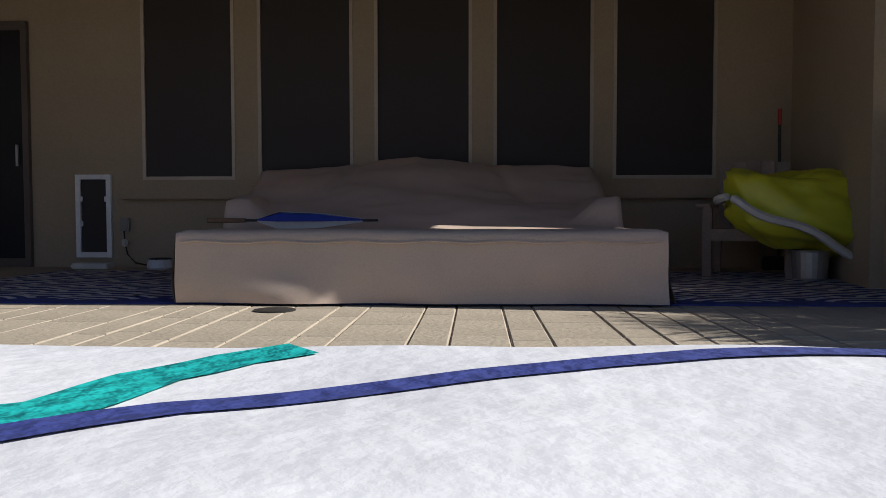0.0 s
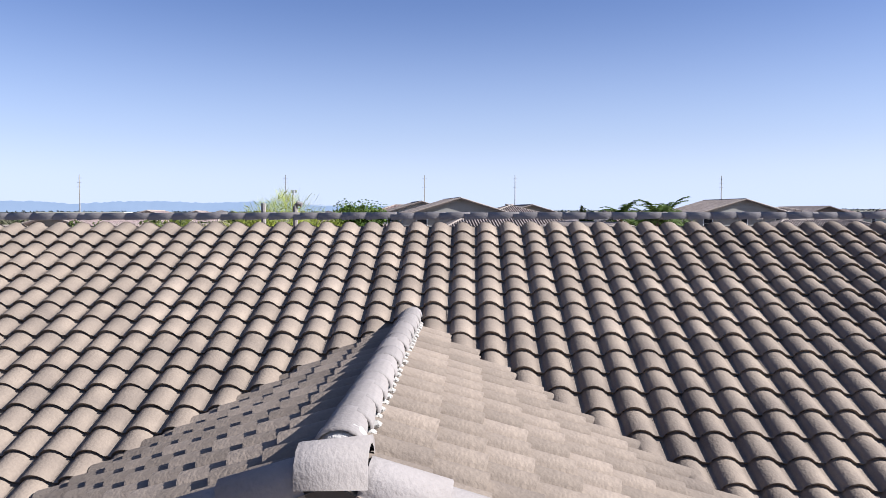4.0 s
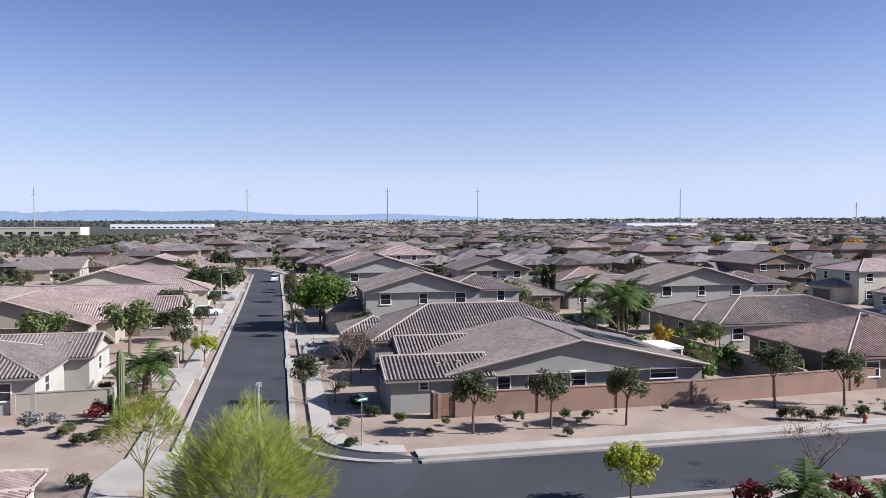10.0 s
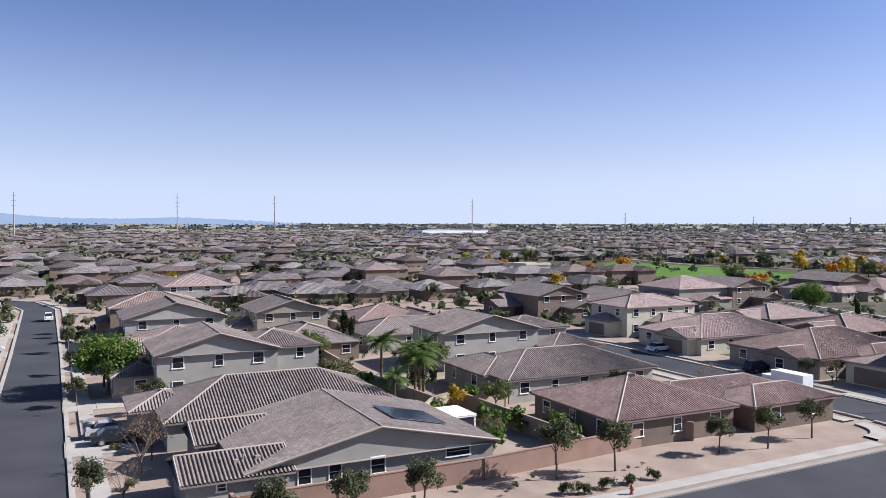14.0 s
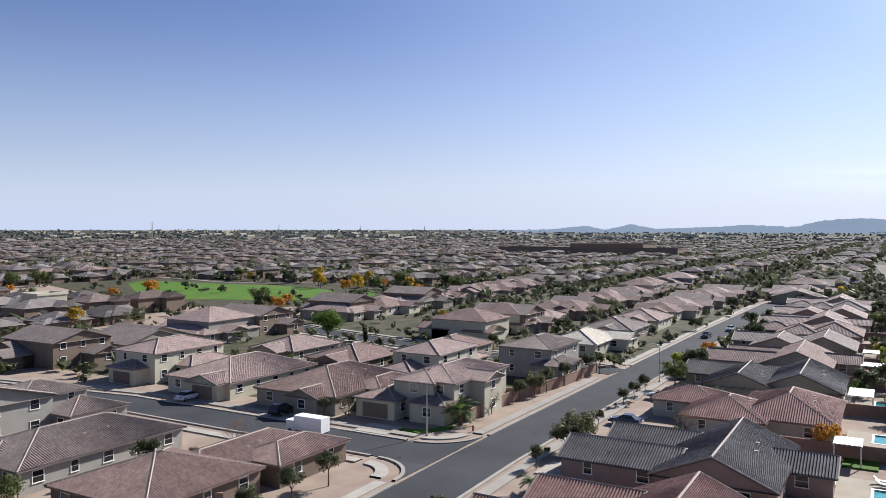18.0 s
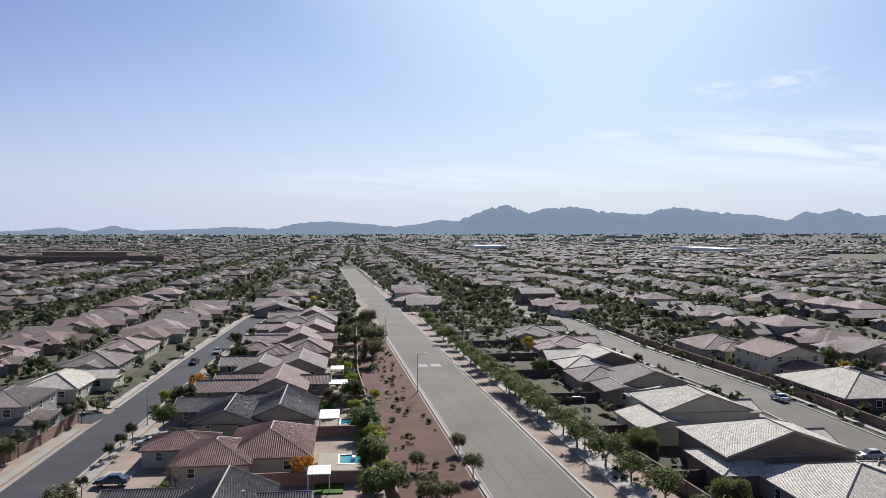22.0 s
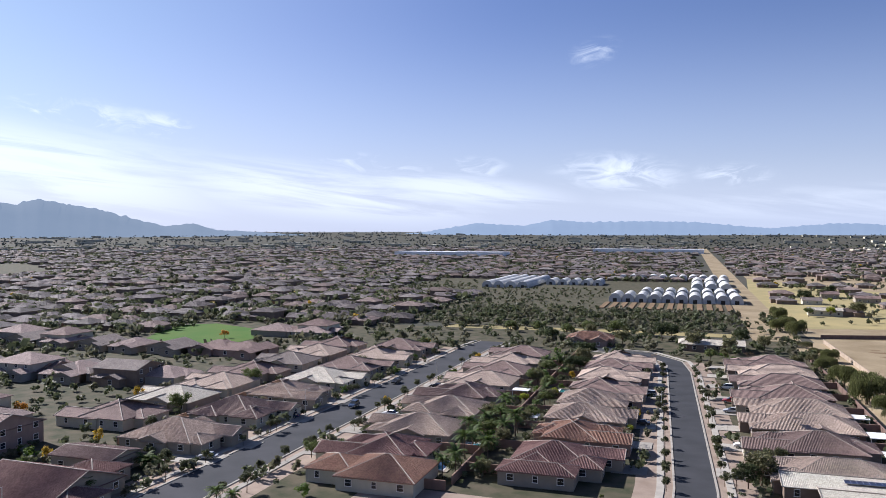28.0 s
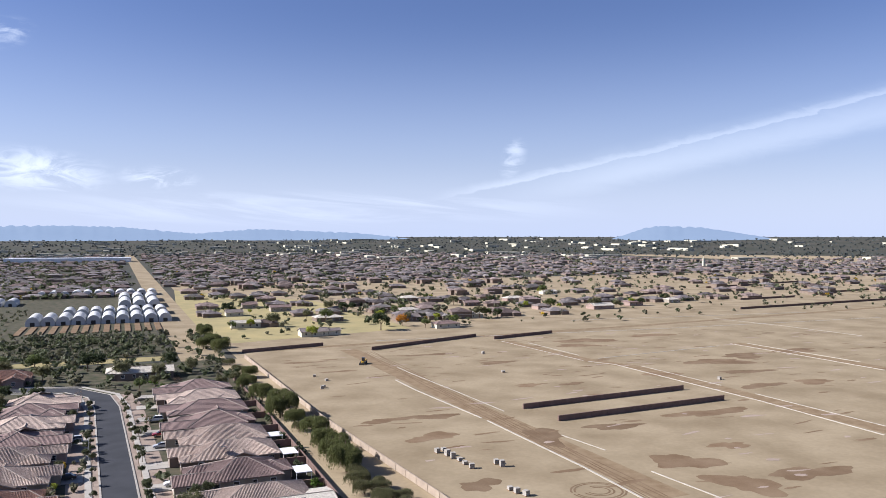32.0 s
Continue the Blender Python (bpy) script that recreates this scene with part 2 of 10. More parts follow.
def tile_mat(name, color, other, rough=0.75, vary=0.08, island=False):
    """Concrete roof tiles: courses and columns by the mesh's own UV map in metres."""
    m = mat(name, color, rough, other, scale=0.35, fine=9, bump=0, vary=vary, island=island)
    n, l = m.node_tree.nodes, m.node_tree.links
    b = n["Principled BSDF"]
    b.inputs["Specular IOR Level"].default_value = 0.06
    hsv = [x for x in n if x.type == "HUE_SAT"][0]
    uvn = n.new("ShaderNodeUVMap")
    sx = n.new("ShaderNodeSeparateXYZ")
    l.new(uvn.outputs[0], sx.inputs[0])

    def op(kind, a, c=None):
        k = n.new("ShaderNodeMath")
        k.operation = kind
        for i, val in enumerate((a, c)):
            if val is not None:
                if isinstance(val, (int, float)):
                    k.inputs[i].default_value = val
                else:
                    l.new(val, k.inputs[i])
        return k.outputs[0]

    cu, cv = op("DIVIDE", sx.outputs[0], 0.31), op("DIVIDE", sx.outputs[1], 0.37)
    cell = n.new("ShaderNodeCombineXYZ")
    l.new(op("FLOOR", cu), cell.inputs[0]), l.new(op("FLOOR", cv), cell.inputs[1])
    wnoise = n.new("ShaderNodeTexWhiteNoise")
    wnoise.noise_dimensions = "2D"
    l.new(cell.outputs[0], wnoise.inputs["Vector"])
    tone = n.new("ShaderNodeMapRange")
    tone.inputs["To Min"].default_value, tone.inputs["To Max"].default_value = 0.82, 1.18
    l.new(wnoise.outputs["Value"], tone.inputs["Value"])
    mul = n.new("ShaderNodeMixRGB")
    mul.blend_type = "MULTIPLY"
    mul.inputs["Fac"].default_value = 1
    l.new(hsv.outputs[0], mul.inputs["Color1"]), l.new(tone.outputs[0], mul.inputs["Color2"])
    l.new(mul.outputs[0], b.inputs["Base Color"])
    step = op("SUBTRACT", 1.0, op("FRACT", cv))
    wave = op("MULTIPLY", op("ABSOLUTE", op("SINE", op("MULTIPLY", cu, math.pi))), 1.6)
    bp = n.new("ShaderNodeBump")
    bp.inputs["Strength"].default_value, bp.inputs["Distance"].default_value = 0.8, 0.05
    l.new(op("ADD", step, wave), bp.inputs["Height"])
    l.new(bp.outputs[0], b.inputs["Normal"])
    return m


ASPHALT = mat("asphalt", (0.053, 0.054, 0.060), 0.9, (0.038, 0.040, 0.044), 0.12, 6, 0.2)
OLD_ASPHALT = mat("worn_asphalt", (0.165, 0.150, 0.122), 0.92, (0.128, 0.116, 0.096), 0.06, 3, 0.2)
CONCRETE = mat("concrete", (0.323, 0.297, 0.258), 0.85, (0.267, 0.245, 0.215), 0.4, 8, 0.15)
YARD = mat("planted_yard", (0.088, 0.074, 0.050), 0.95, (0.036, 0.042, 0.022), 0.22, 2.5, 0.5)
GRAVEL = mat("desert_gravel", (0.306, 0.242, 0.193), 0.95, (0.235, 0.179, 0.141), 0.25, 6, 0.5)
RED_GRAVEL = mat("red_gravel", (0.118, 0.060, 0.045), 0.95, (0.080, 0.044, 0.034), 0.2, 5, 0.5)
SOIL = mat("bare_soil", (0.305, 0.243, 0.155), 0.95, (0.215, 0.165, 0.100), 0.05, 0.7, 0.4)
DIRT_DARK = mat("damp_soil", (0.135, 0.088, 0.050), 0.95, (0.185, 0.13, 0.08), 0.12, 2, 0.4)
PLAIN = mat("valley_floor", (0.066, 0.060, 0.047), 0.95, (0.042, 0.046, 0.034), 0.006, 0.08, 0.2)
GRASS = mat("lawn", (0.045, 0.115, 0.010), 0.9, (0.075, 0.125, 0.018), 0.06, 5, 0.4)
DRY_GRASS = mat("dry_field", (0.296, 0.244, 0.118), 0.95, (0.222, 0.192, 0.097), 0.05, 3, 0.4)
STUCCO = mat("stucco_sage", (0.37, 0.348, 0.284), 0.9, (0.275, 0.26, 0.215), 2.2, 14, 1.0, 0.03, bump_scale=10)
_st = STUCCO.node_tree
_bump = [n for n in _st.nodes if n.type == "BUMP"][0]
_bump.inputs["Strength"].default_value, _bump.inputs["Distance"].default_value = 0.7, 0.012
_relief = _bump.inputs["Height"].links[0].from_node
_relief.inputs["Scale"].default_value, _relief.inputs["Detail"].default_value = 27, 9
_relief.inputs["Distortion"].default_value, _relief.inputs["Roughness"].default_value = 0.9, 0.74
_map = _st.nodes.new("ShaderNodeMapping")          # trowel strokes run aslant
_map.inputs["Rotation"].default_value, _map.inputs["Scale"].default_value = (0, radians(-38), 0), (0.62, 1, 1.2)
_st.links.new([n for n in _st.nodes if n.type == "TEX_COORD"][0].outputs["Object"], _map.inputs[0])
_st.links.new(_map.outputs[0], _relief.inputs["Vector"])
_flat = _st.nodes.new("ShaderNodeMapRange")        # trowelled flat tops and torn hollows
_flat.interpolation_type = "SMOOTHSTEP"
_flat.inputs["From Min"].default_value, _flat.inputs["From Max"].default_value = 0.32, 0.53
_st.links.new(_relief.outputs["Fac"], _flat.inputs["Value"])
_st.links.new(_flat.outputs[0], _bump.inputs["Height"])
# smooth finish; warm bounce light off the paving is put into its colour
STUCCO_SMOOTH_BOUNCE = mat("stucco_smooth", (0.41, 0.335, 0.235), 0.9, (0.36, 0.29, 0.20), 0.7, 45, 0.06, 0.03)
STUCCO_GREY = mat("stucco_grey", (0.310, 0.294, 0.262), 0.9, (0.267, 0.254, 0.228), 0.5, 12, 0.3)
STUCCO_TAN = mat("stucco_tan", (0.297, 0.262, 0.211), 0.9, (0.258, 0.228, 0.181), 0.5, 12, 0.3)
STUCCO_BROWN = mat("stucco_brown", (0.198, 0.150, 0.117), 0.9, (0.161, 0.125, 0.099), 0.5, 12, 0.3)
STUCCO_CREAM = mat("stucco_cream", (0.473, 0.443, 0.344), 0.9, (0.413, 0.387, 0.301), 0.5, 12, 0.3)
STUCCO_PINK = mat("stucco_rose", (0.292, 0.212, 0.179), 0.9, (0.249, 0.182, 0.153), 0.5, 12, 0.3)
BLOCK = mat("garden_wall_stucco", (0.263, 0.172, 0.132), 0.9, (0.219, 0.146, 0.114), 0.5, 10, 0.35)
BLOCK_TAN = mat("block_wall", (0.307, 0.249, 0.190), 0.9, (0.249, 0.198, 0.153), 0.5, 10, 0.35)
TRIM_WHITE = mat("white_trim", (0.78, 0.76, 0.72), 0.6, (0.70, 0.68, 0.64), 3, 30, 0.05)
TRIM_ALMOND = mat("almond_frame", (0.52, 0.45, 0.36), 0.5, (0.45, 0.39, 0.31), 3, 30, 0.05)
FASCIA = mat("fascia_brown", (0.129, 0.103, 0.086), 0.7, (0.099, 0.077, 0.065), 2, 20, 0.1)
TILE_GREY = tile_mat("tile_grey", (0.205, 0.172, 0.156), (0.162, 0.136, 0.124))
TILE_TAN = tile_mat("tile_tan", (0.290, 0.222, 0.200), (0.235, 0.180, 0.164))
TILE_BROWN = tile_mat("tile_brown", (0.215, 0.154, 0.137), (0.170, 0.121, 0.108))
TILE_RED = tile_mat("tile_red", (0.216, 0.130, 0.116), (0.169, 0.100, 0.090))
TILE_DARK = tile_mat("tile_charcoal", (0.092, 0.088, 0.094), (0.062, 0.060, 0.065))
TILE_BEIGE = tile_mat("tile_beige", (0.385, 0.300, 0.245), (0.32, 0.248, 0.205))
TILE_SAND = tile_mat("tile_sand", (0.47, 0.43, 0.36), (0.41, 0.37, 0.31))
TILE_ORANGE = tile_mat("tile_terracotta", (0.304, 0.184, 0.132), (0.248, 0.144, 0.108))
CAP = mat("ridge_tile", (0.278, 0.230, 0.190), 0.75, (0.227, 0.190, 0.157), 1.0, 12, 0.2)
BARK = mat("bark", (0.16, 0.115, 0.08), 0.9, (0.10, 0.075, 0.055), 4, 25, 0.6)
GREEN_BARK = mat("green_bark", (0.20, 0.21, 0.08), 0.8, (0.14, 0.14, 0.06), 4, 25, 0.3)
METAL = mat("galvanised_steel", (0.50, 0.50, 0.48), 0.45, (0.42, 0.42, 0.41), 3, 30, 0.05, metal=0.8)
DARK_METAL = mat("dark_metal", (0.05, 0.047, 0.043), 0.5, (0.035, 0.033, 0.03), 3, 30, 0.05, metal=0.5)
WHITE_PAINT = mat("white_paint", (0.80, 0.80, 0.79), 0.4, (0.72, 0.72, 0.71), 2, 30, 0.03)
PLASTIC_DARK = mat("dark_rubber", (0.02, 0.02, 0.022), 0.7, (0.03, 0.03, 0.03), 3, 30, 0.1)
WOOD = mat("brown_wood", (0.22, 0.13, 0.075), 0.6, (0.15, 0.085, 0.05), 3, 25, 0.2)
SOLAR = mat("solar_cell", (0.012, 0.016, 0.035), 0.15, (0.02, 0.025, 0.05), 1, 8, 0.0)
WATER = mat("pool_water", (0.03, 0.19, 0.22), 0.04, (0.045, 0.24, 0.27), 0.6, 3, 0.15)
FABRIC_WHITE = mat("shade_canvas", (0.72, 0.72, 0.70), 0.8, (0.64, 0.64, 0.62), 1, 20, 0.1)


def glass_mat(name, color, rough=0.08):
    m = mat(name, color, rough, tuple(c * 1.5 for c in color), 0.6, 6, 0.0, 0.3)
    return m


PANE = glass_mat("window_glass", (0.018, 0.02, 0.024))
SCREEN = mat("sun_screen", (0.038, 0.032, 0.030), 0.55, (0.036, 0.03, 0.028), 1.2, 300, 0.3, 0.08)


def leaf(name, a, b, vary=0.35, tl=0.4):
    m = mat(name, a, 0.65, b, 0.5, 4, 0, vary, island=True, through_light=tl)
    m.node_tree.nodes["Principled BSDF"].inputs["Specular IOR Level"].default_value = 0.2
    return m


LEAF_GREEN = leaf("leaves_green", (0.085, 0.108, 0.034), (0.118, 0.138, 0.046))
LEAF_DARK = leaf("leaves_dark", (0.036, 0.050, 0.020), (0.053, 0.066, 0.026))
LEAF_OLIVE = leaf("leaves_olive", (0.105, 0.106, 0.049), (0.145, 0.137, 0.068))
LEAF_STREET = leaf("leaves_street", (0.070, 0.078, 0.036), (0.100, 0.104, 0.052))
LEAF_WEEP = leaf("leaves_weeping", (0.100, 0.112, 0.040), (0.135, 0.140, 0.055))
LEAF_BRIGHT = leaf("leaves_bright", (0.068, 0.122, 0.020), (0.105, 0.152, 0.026))
LEAF_PALO = leaf("leaves_palo_verde", (0.255, 0.297, 0.047), (0.323, 0.348, 0.068))
LEAF_YELLOW = leaf("leaves_yellow", (0.357, 0.246, 0.025), (0.442, 0.281, 0.034))
LEAF_ORANGE = leaf("leaves_orange", (0.408, 0.170, 0.021), (0.442, 0.230, 0.034))
LEAF_LIME = leaf("leaves_lime", (0.230, 0.264, 0.025), (0.306, 0.306, 0.043))
LEAF_RED = leaf("leaves_red", (0.20, 0.03, 0.035), (0.12, 0.045, 0.03))
LEAF_MAGENTA = leaf("leaves_magenta", (0.35, 0.035, 0.10), (0.22, 0.05, 0.06))
LEAF_GREY = leaf("leaves_grey", (0.221, 0.221, 0.204), (0.289, 0.281, 0.272))
LEAF_ROAD = leaf("leaves_roadside", (0.105, 0.128, 0.042), (0.150, 0.165, 0.060))
LEAF_DRY = leaf("leaves_dry", (0.204, 0.136, 0.085), (0.145, 0.102, 0.068))
LEAF_PALM = leaf("leaves_palm", (0.066, 0.106, 0.026), (0.099, 0.132, 0.040))

# ---- building blocks ----
class Mesh:
    def __init__(self):
        self.v, self.f, self.uv = [], [], []

    def face(self, pts, uvs=None):
        k = len(self.v)
        self.v += [tuple(p) for p in pts]
        self.f.append(tuple(range(k, k + len(pts))))
        self.uv += uvs or [(p[0], p[1]) for p in pts]

    def box(self, x0, y0, z0, x1, y1, z1):
        a, b, c, d = (x0, y0), (x1, y0), (x1, y1), (x0, y1)
        for p, q in ((a, b), (b, c), (c, d), (d, a)):
            self.face([(*p, z0), (*q, z0), (*q, z1), (*p, z1)])
        self.face([(*p, z1) for p in (a, b, c, d)])
        self.face([(*p, z0) for p in (d, c, b, a)])
        return self

    def slab(self, pts, z0, z1):
        """An upright prism over a counter-clockwise outline."""
        self.face([(*p, z1) for p in pts])
        self.face([(*p, z0) for p in reversed(pts)])
        for p, q in zip(pts, pts[1:] + pts[:1]):
            self.face([(*p, z0), (*q, z0), (*q, z1), (*p, z1)])
        return self

    def add(self, other):
        k = len(self.v)
        self.v += other.v
        self.f += [tuple(i + k for i in f) for f in other.f]
        self.uv += other.uv
        return self

    def tube(self, path, radii, sides=6, cap=True):
        rings = []
        for k, p in enumerate(path):
            p = Vector(p)
            d = (Vector(path[min(k + 1, len(path) - 1)]) - Vector(path[max(k - 1, 0)])).normalized()
            x = d.orthogonal().normalized()
            y = d.cross(x)
            r = radii[k] if isinstance(radii, (list, tuple)) else radii
            base = len(self.v)
            for s in range(sides):
                a = 2 * math.pi * s / sides
                self.v.append(tuple(p + r * (math.cos(a) * x + math.sin(a) * y)))
            rings.append(base)
        for a, b in zip(rings, rings[1:]):
            for s in range(sides):
                t = (s + 1) % sides
                self.f.append((a + s, a + t, b + t, b + s))
                self.uv += [(0, 0)] * 4
        if cap:
            for base, rev in ((rings[0], True), (rings[-1], False)):
                ring = [base + s for s in range(sides)]
                self.f.append(tuple(reversed(ring) if rev else ring))
                self.uv += [(0, 0)] * sides
        return self

    def lathe(self, profile, sides=12, at=(0, 0)):
        base = len(self.v)
        for r, z in profile:
            for s in range(sides):
                a = 2 * math.pi * s / sides
                self.v.append((at[0] + r * math.cos(a), at[1] + r * math.sin(a), z))
        for k in range(len(profile) - 1):
            for s in range(sides):
                t = (s + 1) % sides
                i = base + k * sides
                self.f.append((i + s, i + t, i + sides + t, i + sides + s))
                self.uv += [(0, 0)] * 4
        for k, rev in ((0, True), (len(profile) - 1, False)):
            ring = [base + k * sides + s for s in range(sides)]
            self.f.append(tuple(reversed(ring) if rev else ring))
            self.uv += [(0, 0)] * sides
        return self

    def data(self, name, smooth=False):
        me = bpy.data.meshes.new(name)
        seen, index, verts = {}, [], []
        for p in self.v:
            key = (round(p[0], 3), round(p[1], 3), round(p[2], 3))
            if key not in seen:
                seen[key] = len(verts)
                verts.append(p)
            index.append(seen[key])
        faces, uvs, k = [], [], 0
        for f in self.f:
            g = tuple(index[i] for i in f)
            if len(set(g)) == len(g):
                faces.append(g)
                uvs += self.uv[k:k + len(f)]
            k += len(f)
        self.uv = uvs
        me.from_pydata(verts, [], faces)
        layer = me.uv_layers.new(name="UVMap")
        layer.data.foreach_set("uv", np.array(self.uv, dtype=np.float32).ravel())
        if smooth:
            me.polygons.foreach_set("use_smooth", [True] * len(me.polygons))
        me.update()
        return me


def part(name, m, material, parent=None, label="", smooth=False):
    """One mesh object from a Mesh, a bmesh or mesh data, under a thing or a part."""
    if isinstance(m, Mesh):
        me = m.data(name, smooth)
    elif isinstance(m, bmesh.types.BMesh):
        me = bpy.data.meshes.new(name)
        m.to_mesh(me)
        m.free()
        if smooth:
            me.polygons.foreach_set("use_smooth", [True] * len(me.polygons))
    else:
        me = m
    if material is not None and not me.materials:
        me.materials.append(material)
    ob = new(name, me)
    ob.parent = parent
    if label:
        tagged(ob, label)
    return ob


def thing(name, m, label, category, group="", kind=""):
    ob = new(name)
    ob.matrix_world = m
    ob.empty_display_size = 0.2
    return tagged(ob, label, category, group, kind)


def setting(name, m, material, label="", category=""):
    return tagged(part(name, m, material), label, category, kind="structure")


def bevelled(size, width=0.01, seg=2):
    bm = bmesh.new()
    bmesh.ops.create_cube(bm, size=1)
    bmesh.ops.scale(bm, vec=size, verts=bm.verts)
    bmesh.ops.bevel(bm, geom=bm.edges[:], offset=width, segments=seg, affect="EDGES")
    return bm


def moved(bm, x, y, z, rx=0, ry=0, rz=0):
    bm.transform(pose(x, y, z, rx, ry, rz))
    return bm


def grid(u, v, g=79):
    """From the street grid to the world: u runs along azimuth g, v a quarter turn to its left."""
    a = radians(g)
    return (u * math.sin(a) - v * math.cos(a), u * math.cos(a) + v * math.sin(a))


def gpose(u, v, g=79, z=0.0, turn=0.0):
    x, y = grid(u, v, g)
    return pose(x, y, z, 0, 0, 90 - g + turn)


# ---- roofs and houses ----
def slope(roof, p, a, length, b, run, pitch, hip_l, hip_r, ribs, z):
    """One roof slope: p is the eave's start, a runs along it, b points inwards."""
    def at(s, t, h=0.0):
        return (p[0] + a[0] * s + b[0] * t, p[1] + a[1] * s + b[1] * t, z + t * pitch + h)

    k = math.hypot(1, pitch)
    l0, r0 = (run if hip_l else 0), (run if hip_r else 0)
    roof.face([at(0, 0, -0.16), at(length, 0, -0.16), at(length, 0), at(0, 0)], [(0, 0)] * 4)
    if not ribs:
        pts = [(0, 0), (length, 0), (length - r0, run)]
        if length - r0 - l0 > 0.01:
            pts.append((l0, run))
        roof.face([at(*q) for q in pts], [(q[0], q[1] * k) for q in pts])
        return
    # a corrugated sheet, four folds to a column of tiles
    n = max(1, int(length / ribs))
    w, h = length / n, 0.36 * ribs
    line = [(0.0, 0.0)]
    for i in range(n):
        line += [((i + 0.12) * w, 0.0), ((i + 0.30) * w, h), ((i + 0.70) * w, h), ((i + 0.88) * w, 0.0)]
    line.append((length, 0.0))
    end = lambda s: min(run, s if hip_l else run, length - s if hip_r else run)
    for (s0, h0), (s1, h1) in zip(line, line[1:]):
        e0, e1 = end(s0), end(s1)
        pts = [(s0, 0, h0), (s1, 0, h1)] + ([(s1, e1, h1)] if e1 > 0.01 else []) + ([(s0, e0, h0)] if e0 > 0.01 else [])
        if len(pts) > 2:
            roof.face([at(*q) for q in pts], [(q[0], q[1] * k) for q in pts])


def roof_over(x0, y0, x1, y1, z, kind="hip", axis="x", pitch=0.33, over=0.5, ribs=0.0):
    """Roof and ridge caps over a rectangle. kind: hip, gable, or half (hip at the far end of its axis only)."""
    x0, y0, x1, y1 = x0 - over, y0 - over, x1 + over, y1 + over
    z = z - over * pitch
    roof, caps, gables = Mesh(), Mesh(), Mesh()
    swap = axis == "y"
    L, W = (y1 - y0, x1 - x0) if swap else (x1 - x0, y1 - y0)
    run = W / 2
    hip_a, hip_b = kind == "hip", kind in ("hip", "half")
    if (hip_a + hip_b) * run > L:
        run = L / (hip_a + hip_b)

    def to(s, t):
        return (x1 - t, y0 + s) if swap else (x0 + s, y0 + t)

    ex, ey = ((0, 1), (-1, 0)) if swap else ((1, 0), (0, 1))
    neg = lambda q: (-q[0], -q[1])
    W2 = W / 2
    slope(roof, to(0, 0), ex, L, ey, W2, pitch, hip_a, hip_b, ribs, z)
    slope(roof, to(L, W), neg(ex), L, neg(ey), W2, pitch, hip_b, hip_a, ribs, z)
    top = z + W2 * pitch
    A, B = (W2 if hip_a else 0, W2), (L - W2 if hip_b else L, W2)
    P = lambda q, h: (*to(*q), h)
    if hip_a:
        slope(roof, to(0, W), neg(ey), W, ex, W2, pitch, True, True, ribs, z)
    if hip_b:
        slope(roof, to(L, 0), ey, W, neg(ex), W2, pitch, True, True, ribs, z)
    if B[0] - A[0] > 0.05:
        caps.tube([P(A, top + 0.03), P(B, top + 0.03)], 0.13, 6)
    for on, tip, corners in ((hip_a, A, ((0, 0), (0, W))), (hip_b, B, ((L, 0), (L, W)))):
        for c in corners:
            if on:
                caps.tube([P(c, z + 0.03), P(tip, top + 0.03)], 0.12, 6)
            else:
                # barge tiles along the open gable
                caps.tube([P(c, z + 0.02), P(tip, top + 0.02)], 0.11, 6)
        if not on:
            s = tip[0]
            inner = s + (over if s < L / 2 else -over)
            tri = [P((inner, over), z + over * pitch), P((inner, W - over), z + over * pitch), P((inner, W2), top - 0.02)]
            gables.face(tri if s > L / 2 else tri[::-1], [(0, 0)] * 3)
            for c in corners:
                t = 0.0 if c[1] == 0 else W
                roof.face([P((s, t), z - 0.18), P((s, W2), top - 0.18), P((s, W2), top), P((s, t), z)], [(0, 0)] * 4)
    # soffit
    roof.face([P((0, 0), z - 0.15), P((0, W), z - 0.15), P((L, W), z - 0.15), P((L, 0), z - 0.15)], [(0, 0)] * 4)
    return roof, caps, gables


WINDOW_MESH = {}


def window_at(parent, x, y, z, w, h, turn, trim=TRIM_WHITE, pane=PANE):
    """A framed window on a wall that faces -y before the turn."""
    key = (round(w, 2), round(h, 2), trim.name, pane.name)
    if key not in WINDOW_MESH:
        fr, t = Mesh(), 0.09
        fr.box(-w / 2 - t, -0.06, -t, -w / 2, 0.01, h + t).box(w / 2, -0.06, -t, w / 2 + t, 0.01, h + t)
        fr.box(-w / 2, -0.06, h, w / 2, 0.01, h + t).box(-w / 2 - t - 0.05, -0.10, -t - 0.02, w / 2 + t + 0.05, 0.01, -0.001)
        fr.box(-w / 2, -0.035, h / 2 - 0.02, w / 2, -0.016, h / 2 + 0.02)
        gl = Mesh()
        gl.box(-w / 2 + 0.001, -0.015, 0.001, w / 2 - 0.001, 0.004, h - 0.001)
        me, mg = fr.data("window"), gl.data("pane")
        me.materials.append(trim), mg.materials.append(pane)
        WINDOW_MESH[key] = me, mg
    me, mg = WINDOW_MESH[key]
    ob = part("window", me, None, parent)
    ob.matrix_basis = pose(x, y, z, 0, 0, turn)
    part("pane", mg, None, ob)
    return ob


GARAGE_MESH = {}


